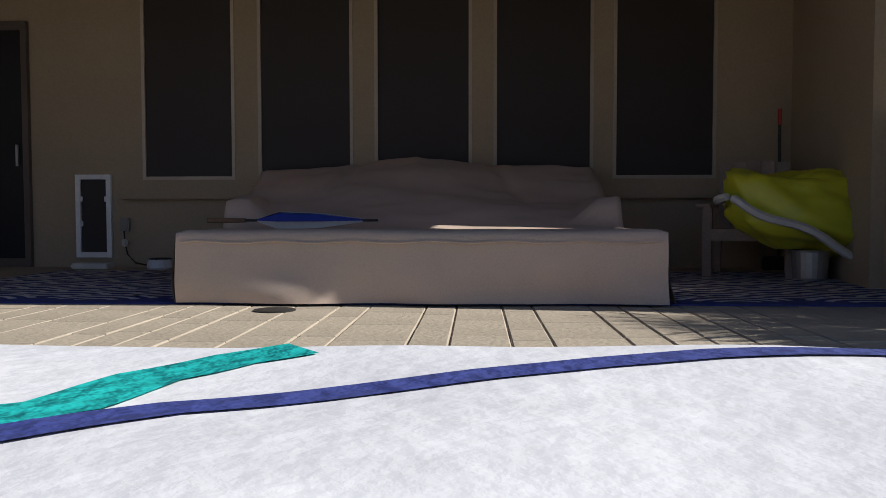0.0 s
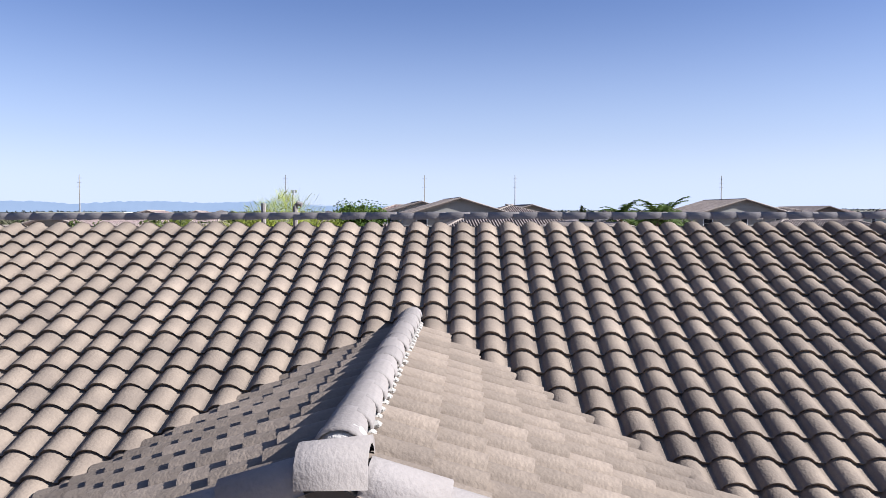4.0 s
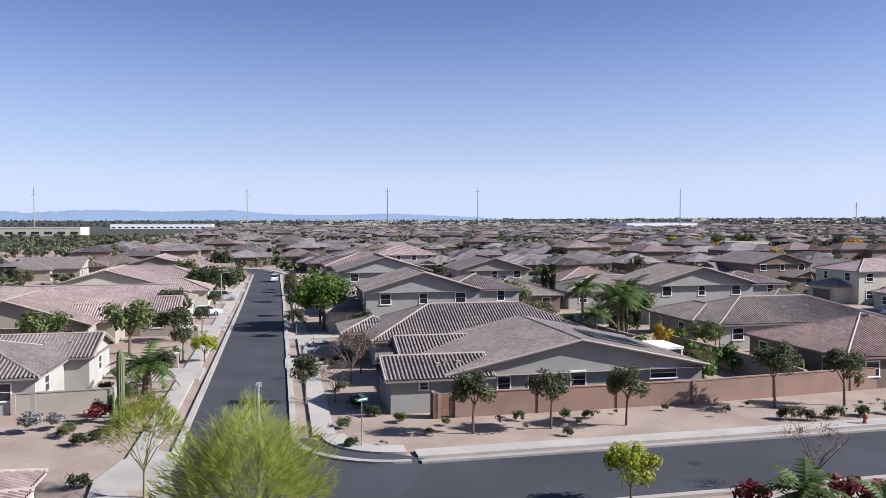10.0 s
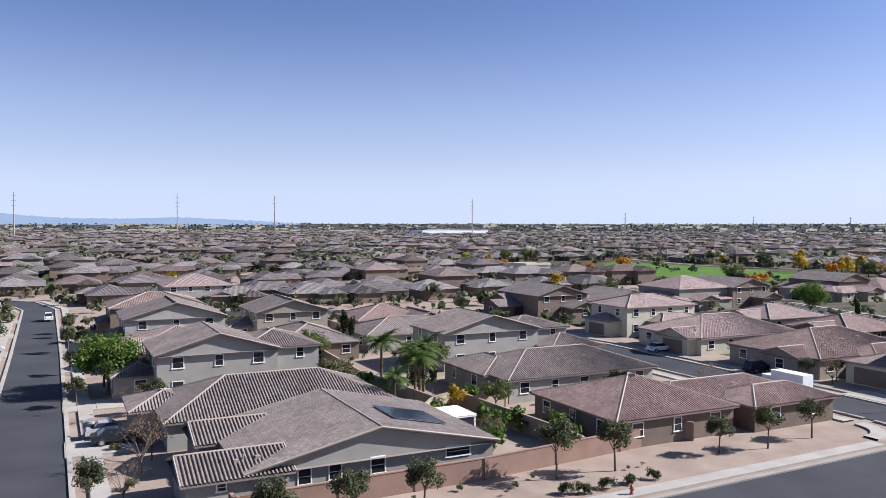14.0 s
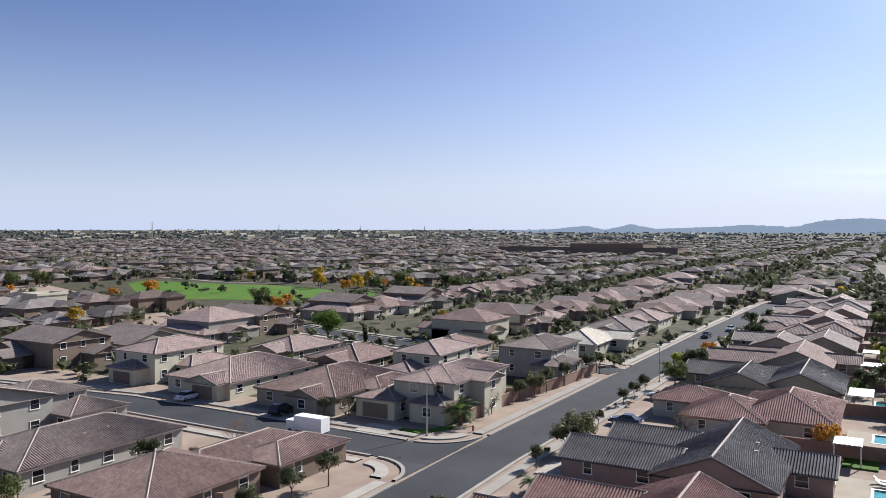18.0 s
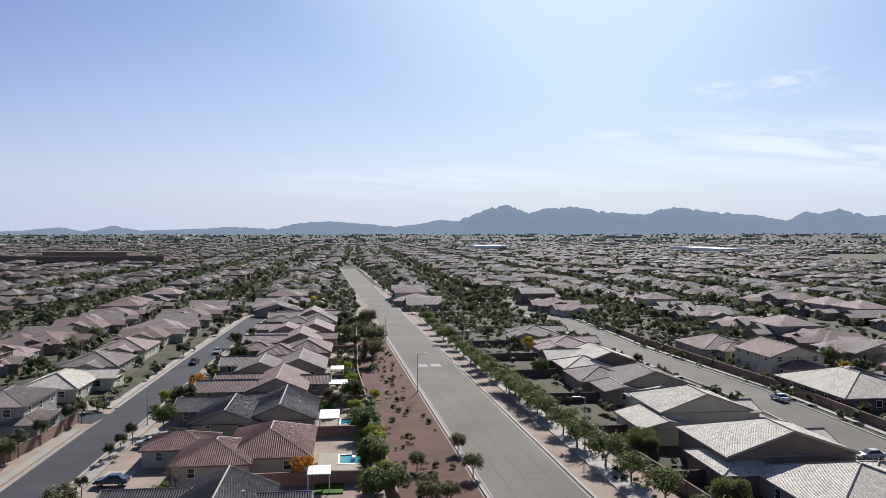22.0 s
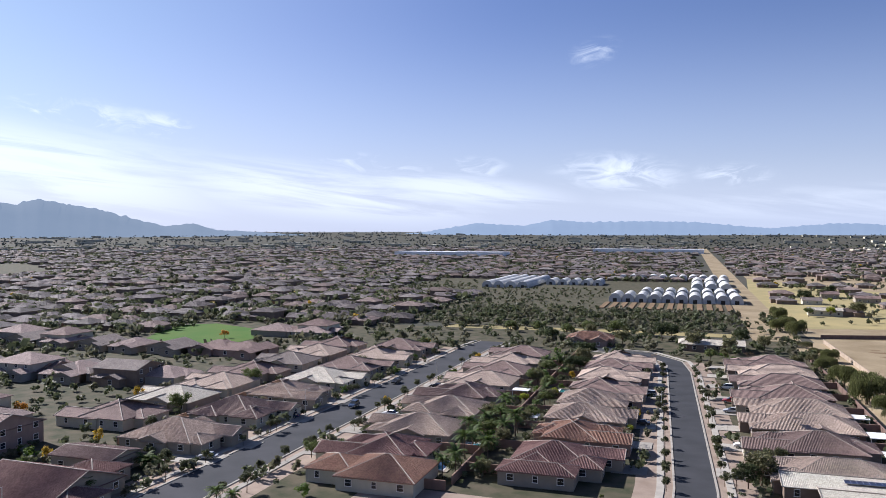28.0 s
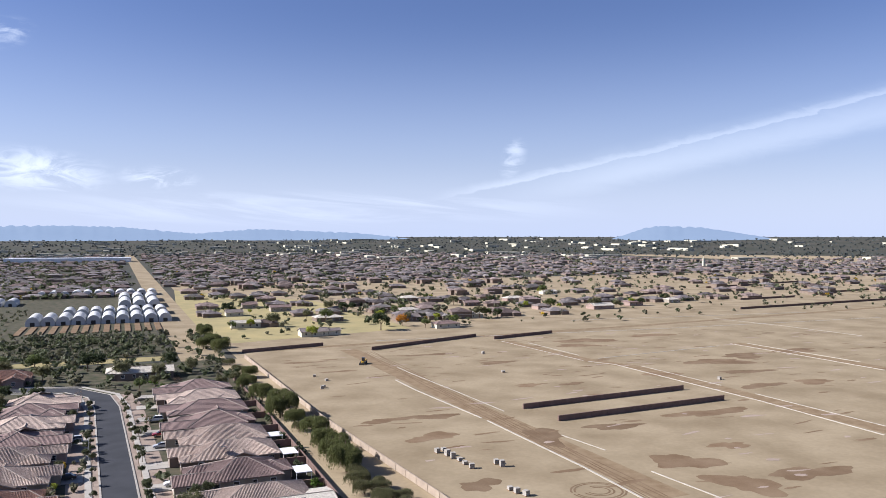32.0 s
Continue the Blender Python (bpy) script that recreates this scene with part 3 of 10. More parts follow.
def garage_door(parent, x, y, z, w, turn, material=None):
    material = material or STUCCO_TAN
    key = (w, material.name)
    if key not in GARAGE_MESH:
        m = Mesh()
        for r in range(4):
            n = max(2, int(w / 0.62))
            for c in range(n):
                a, b = -w / 2 + c * w / n, -w / 2 + (c + 1) * w / n
                m.box(a + 0.03, -0.03, r * 0.55 + 0.03, b - 0.03, 0.0, r * 0.55 + 0.52)
        m.box(-w / 2, -0.012, 0, w / 2, 0.01, 2.2)
        GARAGE_MESH[key] = m.data("garage_door")
        GARAGE_MESH[key].materials.append(material)
    ob = part("garage_door", GARAGE_MESH[key], None, parent)
    ob.matrix_basis = pose(x, y, z, 0, 0, turn)
    return ob


TURN = {"s": 0, "e": 90, "n": 180, "w": -90}


def house(u, v, wings, wall, tile, label, g=79, ribs=0.0, windows="", doors=(), group="", turn=0.0, trim=TRIM_WHITE, base=0.1, cap=None):
    """wings: (x0, y0, x1, y1, eave, kind, axis[, pitch]) in the house's own metres, x along the grid's u, y along v.
    windows: sides that get them. doors: (wing, side, offset, width) for garage doors."""
    home = thing("house", gpose(u, v, g, base, turn), label, "house", group)
    walls, roofs, ridges, pipes = Mesh(), Mesh(), Mesh(), Mesh()
    for k, w in enumerate(wings):
        if cap is not False:
            walls, roofs = Mesh(), Mesh()
        x0, y0, x1, y1, eave, kind, axis = w[:7]
        pitch = w[7] if len(w) > 7 else 0.33
        walls.box(x0, y0, -0.3, x1, y1, eave)
        roof, caps, gables = roof_over(x0, y0, x1, y1, eave - 0.013 * k, kind, axis, pitch, 0.45, ribs)
        for f in gables.f:
            walls.face([gables.v[i] for i in f], [(0, 0)] * len(f))
        roofs.add(roof)
        ridges.add(caps)
        if cap is not False:
            part("wall", walls, wall, home)
            part("roof", roofs, tile, home)
        if ribs and k < 2:
            # vent pipes and a flat vent near the ridge, on the side away from the street
            cx, cy, run = (x0 + x1) / 2, (y0 + y1) / 2, min(x1 - x0, y1 - y0) / 2
            for dx, dy, h in ((0.22, 0.45, 0.4), (-0.3, 0.5, 0.3)):
                px, py = (cx + dx * run, cy - dy * run) if axis == "x" else (cx - dy * run, cy + dx * run)
                z = eave + run * (1 - dy) * pitch
                pipes.tube([(px, py, z - 0.1), (px, py, z + h)], 0.06, 6)
                pipes.box(px + 0.9, py - 0.2, z - 0.1, px + 1.3, py + 0.2, z + 0.2)
    if cap is False:
        part("wall", walls, wall, home)
        part("roof", roofs, tile, home)
    else:
        tagged(part("ridge_cap", ridges, cap or CAP, home), kind="stuff")
    if pipes.f:
        tagged(part("vent_pipe", pipes, CAP, home), kind="stuff")
    for w in wings:
        x0, y0, x1, y1, eave = w[:5]
        for side in windows:
            horizontal = side in "sn"
            span = x1 - x0 if horizontal else y1 - y0
            n = max(1, int(span / 4.2))
            for storey in range(2 if eave > 5 else 1):
                for k in range(n):
                    c = (k + 0.5) / n
                    px = x0 + c * span if horizontal else (x0 if side == "w" else x1)
                    py = y0 + c * span if not horizontal else (y0 if side == "s" else y1)
                    inside = any(q is not w and q[0] - 0.3 < px < q[2] + 0.3 and q[1] - 0.3 < py < q[3] + 0.3 and q[4] >= eave - 0.5 for q in wings)
                    if inside or any(wings[d[0]] is w and d[1] == side and abs(d[2] - (c * span)) < d[3] / 2 + 0.7 and storey == 0 for d in doors):
                        continue
                    window_at(home, px, py, 0.95 + storey * 2.9, 0.9 if k % 2 else 1.25, 1.25, TURN[side], trim)
    for wing, side, off, width in doors:
        x0, y0, x1, y1 = wings[wing][:4]
        px = x0 + off if side in "sn" else (x0 if side == "w" else x1)
        py = y0 + off if side in "we" else (y0 if side == "s" else y1)
        garage_door(home, px, py, 0.0, width, TURN[side], STUCCO_BROWN if wall is not STUCCO_BROWN else STUCCO_TAN)
    return home


# ---- plants ----
def crown_mesh(name, rx, ry, rz, z, n, size, seed, lobes=9, fill=0.55, droop=0.0):
    """Many small leaf clumps on uneven lobes."""
    rnd = random.Random(seed)
    m = Mesh()
    centres = []
    for k in range(lobes):
        a, e, r = rnd.uniform(0, 6.28), rnd.uniform(-0.6, 1.1), rnd.uniform(0.35, 0.78)
        centres.append((math.cos(a) * math.cos(e) * r, math.sin(a) * math.cos(e) * r, math.sin(e) * r * 0.8, rnd.uniform(0.28, 0.48)))
    for k in range(n):
        cx, cy, cz, cr = centres[k % lobes]
        d = Vector((rnd.gauss(0, 1), rnd.gauss(0, 1), rnd.gauss(0, 1))).normalized()
        r = cr * (rnd.random() ** fill)
        p = Vector(((cx + d.x * r) * rx, (cy + d.y * r) * ry, z + (cz + d.z * r) * rz))
        p.z -= droop * (d.x * d.x + d.y * d.y) * rz * 0.3
        nrm = (d + Vector((rnd.uniform(-.9, .9), rnd.uniform(-.9, .9), rnd.uniform(-.4, 1.0)))).normalized()
        x = nrm.orthogonal().normalized()
        y = nrm.cross(x)
        a = rnd.uniform(0, 6.28)
        x, y = math.cos(a) * x + math.sin(a) * y, math.cos(a) * y - math.sin(a) * x
        s = size * rnd.uniform(0.6, 1.35)
        t = s * rnd.uniform(0.35, 0.7)
        m.face([p - x * s - y * t * 0.4, p + y * t * -1.0, p + x * s - y * t * 0.1, p + x * s * 0.3 + y * t, p - x * s * 0.6 + y * t * 0.8], [(0, 0)] * 5)
    return m.data(name)


def twig_crown(name, r, rz, z, n, seed):
    """A dome of long fine twigs that fan up and out, as on a palo verde."""
    rnd = random.Random(seed)
    m = Mesh()
    for k in range(n):
        a, e = rnd.uniform(0, 6.2832), math.asin(rnd.uniform(-0.35, 1.0))
        d = Vector((math.cos(a) * math.cos(e), math.sin(a) * math.cos(e), math.sin(e)))
        q = 0.35 + 0.65 * rnd.random() ** 0.6
        bump = 0.8 + 0.2 * math.sin(3 * a + seed) * math.cos(2.3 * e + a)
        p = Vector((d.x * r, d.y * r, z + d.z * rz)) * 1.0
        p = Vector((p.x * q * bump, p.y * q * bump, z + (p.z - z) * q * bump))
        way = (d + Vector((rnd.gauss(0, .35), rnd.gauss(0, .35), rnd.gauss(.45, .3)))).normalized()
        side = way.orthogonal().normalized() * rnd.uniform(0.006, 0.012)
        for j in range(3):
            w2 = (way + Vector((rnd.gauss(0, .3), rnd.gauss(0, .3), rnd.gauss(0, .2)))).normalized()
            ln = rnd.uniform(0.3, 0.75) * min(1.0, 0.4 + r / 8)
            mid = p + w2 * ln * 0.5 + Vector((0, 0, rnd.uniform(-.03, .05)))
            m.face([p - side, p + side, mid + side, p + w2 * ln, mid - side], [(0, 0)] * 5)
    return m.data(name)


def weeping_crown(name, r, top, n, seed):
    """Curtains of narrow leaves that hang from an uneven dome."""
    rnd = random.Random(seed)
    m = Mesh()
    lobes = [(rnd.uniform(-0.55, 0.55) * r, rnd.uniform(-0.55, 0.55) * r, rnd.uniform(0.75, 1.05) * top, rnd.uniform(0.35, 0.6) * r) for _ in range(9)]
    for k in range(n):
        cx, cy, cz, cr = lobes[k % 9]
        a, q = rnd.uniform(0, 6.2832), rnd.random() ** 0.5
        x, y = cx + math.cos(a) * cr * q, cy + math.sin(a) * cr * q
        z = cz - 0.5 * cr * q * q + rnd.uniform(-0.2, 0.2)
        drop = rnd.uniform(0.3, 1.0) * (0.5 + q) * top * 0.42
        for j in range(5):
            f = rnd.random()
            px, py, pz = x + math.cos(a) * 0.25 * f + rnd.gauss(0, .07), y + math.sin(a) * 0.25 * f + rnd.gauss(0, .07), max(z - drop * f, 0.3)
            b, w, ln = rnd.uniform(0, 6.2832), rnd.uniform(0.03, 0.06), rnd.uniform(0.16, 0.34)
            dx, dy = math.cos(b) * w, math.sin(b) * w
            m.face([(px - dx, py - dy, pz), (px + dx, py + dy, pz), (px + dx * 0.6, py + dy * 0.6, pz - ln), (px - dx * 0.6, py - dy * 0.6, pz - ln)], [(0, 0)] * 4)
    return m.data(name)


def trunk_mesh(name, h, r, spread, limbs, seed, top):
    rnd = random.Random(seed)
    m = Mesh()
    lean = rnd.uniform(-0.05, 0.05) * h
    m.tube([(0, 0, -0.1), (lean * 0.4, 0, h * 0.5), (lean, 0, h)], [r * 1.25, r, r * 0.8], 7)
    for k in range(limbs):
        a = 6.28 * k / limbs + rnd.uniform(-0.4, 0.4)
        z0 = h * rnd.uniform(0.75, 1.0)
        e = spread * rnd.uniform(0.6, 1.0)
        m.tube([(lean, 0, z0), (lean + math.cos(a) * e * 0.45, math.sin(a) * e * 0.45, z0 + (top - h) * 0.35),
                (lean + math.cos(a) * e, math.sin(a) * e, z0 + (top - h) * rnd.uniform(0.5, 0.9))], [r * 0.6, r * 0.4, r * 0.15], 5)
    return m.data(name)


PLANTS = {}


def plant_kind(key, name, label, category, crown, leafm, trunk=None, barkm=None):
    """A plant to copy from, built once: an Empty with trunk and crown."""
    if crown and not crown.materials:
        crown.materials.append(leafm)
    if trunk and not trunk.materials:
        trunk.materials.append(barkm or BARK)
    PLANTS[key] = (name, label, category, crown, trunk)


def plant(key, x, y, s=1.0, z=0.1, turn=None, label="", group=""):
    name, text, category, crown, trunk = PLANTS[key]
    turn = random.uniform(0, 360) if turn is None else turn
    m = pose(x, y, z, 0, 0, turn) @ Matrix.Diagonal((s, s, s * random.uniform(0.92, 1.08), 1))
    if trunk is None:
        ob = new(name, crown)
        ob.matrix_world = m
        return tagged(ob, label or text, category, group)
    ob = thing(name, m, label or text, category, group)
    part("trunk", trunk, None, ob)
    if crown:
        part("crown", crown, None, ob)
    return ob


def gplant(key, u, v, s=1.0, g=79, **more):
    x, y = grid(u, v, g)
    return plant(key, x, y, s, **more)


def palm_crown(name, n, length, seed, droop=0.6, width=0.3):
    rnd = random.Random(seed)
    m = Mesh()
    for k in range(n):
        a, e = 6.28 * k / n + rnd.uniform(-.2, .2), rnd.uniform(-0.1, 1.1)
        out = Vector((math.cos(a), math.sin(a), 0))
        side = Vector((-out.y, out.x, 0))
        p, way = Vector((0, 0, 0)), out * math.cos(e) + Vector((0, 0, math.sin(e)))
        ln = length * rnd.uniform(0.8, 1.1)
        pts = [p.copy()]
        for q in range(5):
            p = p + way * ln / 5
            way = (way + Vector((0, 0, -droop * 0.35))).normalized()
            pts.append(p.copy())
        for q in range(1, 6):
            for sgn in (-1, 1):
                for sub in (0.25, 0.75):
                    a0 = pts[q - 1].lerp(pts[q], sub)
                    w = width * ln * (1 - 0.5 * abs(q - 2.5) / 3)
                    tip = a0 + side * sgn * w + (pts[q] - pts[q - 1]) * 0.8 + Vector((0, 0, -0.25 * w))
                    m.face([a0, a0 + (pts[q] - pts[q - 1]) * 0.5, tip], [(0, 0)] * 3)
    return m.data(name)


def build_plants():
    R = random.Random(4)
    T = trunk_mesh
    for k in range(3):
        plant_kind(f"street{k}", "street_tree", "young green street tree with slim trunk in gravel", "tree",
                   crown_mesh("crown", 1.45, 1.45, 1.45, 2.6, 2600, 0.09, 10 + k, 20, 0.5), LEAF_STREET, T("trunk", 1.7, 0.07, 1.0, 5, k, 3.4))
        plant_kind(f"tree{k}", "tree", "broad green shade tree with dense leaves", "tree",
                   crown_mesh("crown", 3.0, 3.0, 2.5, 3.6, 2200, 0.19, 20 + k, 16), (LEAF_GREEN, LEAF_DARK, LEAF_OLIVE)[k], T("trunk", 2.0, 0.14, 1.9, 6, k + 7, 4.5))
        plant_kind(f"shrub{k}", "shrub", "rounded green desert shrub on gravel", "shrub",
                   crown_mesh("shrub", 0.66, 0.66, 0.54, 0.28, 1000, 0.055, 30 + k, 14, 0.45), (LEAF_GREEN, LEAF_DARK, LEAF_OLIVE)[k])
    plant_kind("roadside", "tree", "low bushy green roadside tree", "tree",
               crown_mesh("crown", 3.0, 3.0, 2.0, 2.5, 2800, 0.15, 81, 26, 0.75), LEAF_ROAD, T("trunk", 1.0, 0.12, 1.7, 6, 22, 3.0))
    plant_kind("ash", "tree", "large fresh-green leafy shade tree", "tree",
               crown_mesh("crown", 4.2, 4.2, 3.9, 4.9, 5200, 0.19, 51, 24), LEAF_BRIGHT, T("trunk", 2.2, 0.2, 2.6, 7, 5, 6))
    plant_kind("palo", "palo_verde_tree", "wide yellow-green palo verde with fine wispy twigs", "tree",
               twig_crown("crown", 4.2, 3.8, 2.9, 7200, 52), LEAF_PALO, T("trunk", 1.0, 0.2, 2.8, 11, 6, 5.0), GREEN_BARK)
    plant_kind("palo_s", "palo_verde_tree", "thin pale palo verde sapling with open crown", "tree",
               twig_crown("crown", 2.5, 2.0, 3.3, 1500, 53), LEAF_PALO, T("trunk", 1.6, 0.07, 1.9, 8, 8, 4.6), GREEN_BARK)
    plant_kind("yellow", "tree", "small tree in yellow autumn leaf", "tree",
               crown_mesh("crown", 1.6, 1.6, 2.0, 2.3, 620, 0.18, 54, 9), LEAF_YELLOW, T("trunk", 1.0, 0.07, 0.9, 5, 9, 2.6))
    plant_kind("orange", "tree", "small tree in orange autumn leaf", "tree",
               crown_mesh("crown", 2.3, 2.3, 1.9, 2.4, 800, 0.2, 55, 10), LEAF_ORANGE, T("trunk", 0.9, 0.08, 1.2, 5, 10, 2.6))
    plant_kind("lime", "tree", "round tree with bright yellow-green leaves", "tree",
               crown_mesh("crown", 2.1, 2.1, 1.9, 2.6, 2600, 0.12, 56, 15), LEAF_LIME, T("trunk", 1.2, 0.09, 1.2, 6, 11, 3.0))
    plant_kind("bare", "tree", "bare brownish tree with thin dry twigs", "tree",
               crown_mesh("crown", 2.0, 2.0, 1.9, 2.6, 700, 0.05, 57, 9, 0.9), LEAF_DRY, T("trunk", 1.0, 0.06, 1.8, 10, 12, 3.6))
    plant_kind("weeping", "tree", "tall weeping green tree with drooping branches", "tree",
               weeping_crown("crown", 3.2, 5.2, 2600, 58), LEAF_WEEP, T("trunk", 2.6, 0.18, 2.2, 6, 13, 6))
    plant_kind("willow", "tree", "low spreading green tree with hanging twigs", "tree",
               weeping_crown("crown", 3.3, 3.6, 1500, 63), LEAF_OLIVE, T("trunk", 1.6, 0.14, 1.9, 6, 15, 4))
    plant_kind("cypress", "cypress", "slim dark green columnar cypress", "tree",
               crown_mesh("crown", 0.6, 0.6, 3.0, 3.0, 420, 0.2, 59, 10), LEAF_DARK, T("trunk", 0.6, 0.07, 0.2, 3, 14, 2))
    plant_kind("red", "shrub", "red bougainvillea bush in bloom", "shrub", crown_mesh("shrub", 1.1, 1.1, 0.95, 0.7, 360, 0.14, 60, 8), LEAF_RED)
    plant_kind("magenta", "shrub", "magenta flowering garden bush", "shrub", crown_mesh("shrub", 1.3, 1.3, 1.0, 0.7, 420, 0.14, 61, 8), LEAF_MAGENTA)
    plant_kind("grey", "shrub", "silvery grey-leaved desert shrub", "shrub", crown_mesh("shrub", 1.1, 1.1, 0.9, 0.6, 360, 0.13, 62, 8), LEAF_GREY)
    plant_kind("dry", "shrub", "dry brown leafless shrub", "shrub", crown_mesh("shrub", 0.8, 0.8, 0.6, 0.4, 150, 0.10, 63, 7), LEAF_DRY)
    plant_kind("hedge", "shrub", "bright green dense garden shrub", "shrub", crown_mesh("shrub", 1.7, 1.7, 1.5, 1.0, 520, 0.2, 64, 10), LEAF_BRIGHT)
    for key, h, ln, r, nm, text in (("queen", 4.6, 2.6, 0.15, "palm_tree", "queen palm with drooping feathery fronds"), ("fanpalm", 1.3, 1.9, 0.22, "palm_tree", "short palm with arching green fronds")):
        tr = Mesh()
        tr.tube([(0, 0, -0.1), (0.05, 0, h * 0.5), (0, 0, h)], [r * 1.2, r, r * 0.9], 8)
        cr = palm_crown("crown", 30, ln, 70 + int(h), 0.75)
        cr.transform(Matrix.Translation((0, 0, h)))
        plant_kind(key, nm, text, "palm", cr, LEAF_PALM, tr.data("trunk"), BARK)


build_plants()

# ---- ground, roads, distance ----
def sheet(name, outline, z0, z1, material, label, g=79):
    m = Mesh()
    pts = [grid(u, v, g) for u, v in outline]
    area = sum(a[0] * b[1] - b[0] * a[1] for a, b in zip(pts, pts[1:] + pts[:1]))
    m.slab(pts if area > 0 else pts[::-1], z0, z1)
    return setting(name, m, material, label, name.split("_")[0])


def ribbon(line, left, right):
    """The outline of a strip beside a line, offsets to its left positive."""
    def off(d):
        out = []
        for k, p in enumerate(line):
            a, b = line[max(k - 1, 0)], line[min(k + 1, len(line) - 1)]
            t = Vector((b[0] - a[0], b[1] - a[1])).normalized()
            out.append((p[0] - t.y * d, p[1] + t.x * d))
        return out
    return off(left) + off(right)[::-1]


def cut(line, gaps):
    """The pieces of a line outside the gaps, which are stretches of its first or, for upright lines, second coordinate."""
    axis = 0 if abs(line[-1][0] - line[0][0]) > abs(line[-1][1] - line[0][1]) else 1
    marks = sorted({q for a, b in gaps for q in (a, b)})
    pts = []
    for p, q in zip(line, line[1:]):
        pts.append(p)
        inner = [(m - p[axis]) / (q[axis] - p[axis]) for m in marks if abs(q[axis] - p[axis]) > 1e-6]
        for t in sorted(t for t in inner if 0 < t < 1):
            pts.append((p[0] + (q[0] - p[0]) * t, p[1] + (q[1] - p[1]) * t))
    pts.append(line[-1])
    out, run = [], [pts[0]]
    for p, q in zip(pts, pts[1:]):
        mid = (p[axis] + q[axis]) / 2
        if any(a < mid < b for a, b in gaps):
            if len(run) > 1:
                out.append(run)
            run = [q]
        else:
            run.append(q)
    if len(run) > 1:
        out.append(run)
    return out


ROADS = []


def street(name, line, half, g=79, surface=ASPHALT, walk_l=1.0, walk_r=1.0, verge=1.6, label="dark asphalt residential street", gaps_l=(), gaps_r=(), z=0.0):
    ROADS.append(([grid(*p, g) for p in line], half))

    def strip(nm, piece, a, b, z0, z1, material, text):
        both = ribbon(piece, a, b)
        left, right = both[:len(piece)], both[len(piece):][::-1]
        m = Mesh()
        for k in range(len(piece) - 1):
            pts = [grid(*q, g) for q in (right[k], right[k + 1], left[k + 1], left[k])]
            m.face([(*p, z1) for p in pts])
            for p, q in ((pts[0], pts[1]), (pts[2], pts[3])):
                m.face([(*p, z0), (*q, z0), (*q, z1), (*p, z1)])
        setting(nm, m, material, text, nm.split("_")[0])
    strip(name, line, half, -half, -0.3, 0.02 + z, surface, label)
    for side, on, gaps in ((1, walk_l, gaps_l), (-1, walk_r, gaps_r)):
        lo = lambda d0, d1: (side * d1, side * d0) if side > 0 else (side * d0, side * d1)
        for piece in cut(line, gaps):
            strip("kerb", piece, *lo(half, half + 0.45), -0.3, 0.15, CONCRETE, "pale concrete kerb along the street")
            if on:
                strip("pavement", piece, *lo(half + 0.45 + verge, half + 0.45 + verge + 1.5), -0.3, 0.135, CONCRETE, "pale concrete pavement slab path")


def kerb_corner(u, v, r, q, g=79, surface=ASPHALT):
    """A rounded street corner: centre of the arc, radius, quadrant of the block's corner as seen from the centre (0: +u+v, counter-clockwise)."""
    a0 = 90 * q
    arc = [(math.cos(radians(a0 + 9 * k)), math.sin(radians(a0 + 9 * k))) for k in range(11)]
    sx, sy = (1 if q in (0, 3) else -1), (1 if q in (0, 1) else -1)
    fill = Mesh()
    tip = (u + sx * r, v + sy * r)
    for p, n in zip(arc, arc[1:]):
        fill.face([(*grid(*c, g), 0.024) for c in ((u + p[0] * r, v + p[1] * r), tip, (u + n[0] * r, v + n[1] * r))][::-1])
    setting("road_corner", fill, surface, "asphalt at the rounded street corner", "road")
    for nm, r0, r1, z in (("kerb", r - 0.45, r, 0.15), ("pavement", max(r - 3.55, 0.3), r - 2.0, 0.135)):
        m = Mesh()
        for p, n in zip(arc, arc[1:]):
            qd = [grid(u + c[0] * rr, v + c[1] * rr, g) for c, rr in ((p, r0), (p, r1), (n, r1), (n, r0))]
            m.face([(*c, z) for c in qd])
            m.face([(*qd[1], -0.2), (*qd[2], -0.2), (*qd[2], z), (*qd[1], z)])
            m.face([(*qd[3], -0.2), (*qd[0], -0.2), (*qd[0], z), (*qd[3], z)])
        setting(nm, m, CONCRETE, "pale concrete at the rounded street corner", nm)


plain = Mesh()
R = 4700
ring = [(R * math.cos(6.2832 * k / 48), R * math.sin(6.2832 * k / 48)) for k in range(48)]


def rise(x, y):
    """The valley floor climbs a little towards the hills, more so to the south and east."""
    d, az = math.hypot(x, y), math.degrees(math.atan2(x, y)) % 360
    return float(np.interp(az, [0, 15, 40, 80, 110, 200, 240, 280], [28, 28, 33, 38, 52, 54, 54, 28])) * max(0.0, min(1.0, (d - 2600) / 2100)) ** 1.1


levels = [[(x * f, y * f, -0.075 + rise(x * f, y * f)) for x, y in ring] for f in (2600 / R, 3000 / R, 3400 / R, 3900 / R, 4300 / R, 1.0)]
plain.face(levels[0])
for inner, outer in zip(levels, levels[1:]):
    for k in range(48):
        plain.face([inner[k - 1], outer[k - 1], outer[k], inner[k]])
setting("ground", plain, PLAIN, "flat brown valley floor reaching the horizon", "ground")

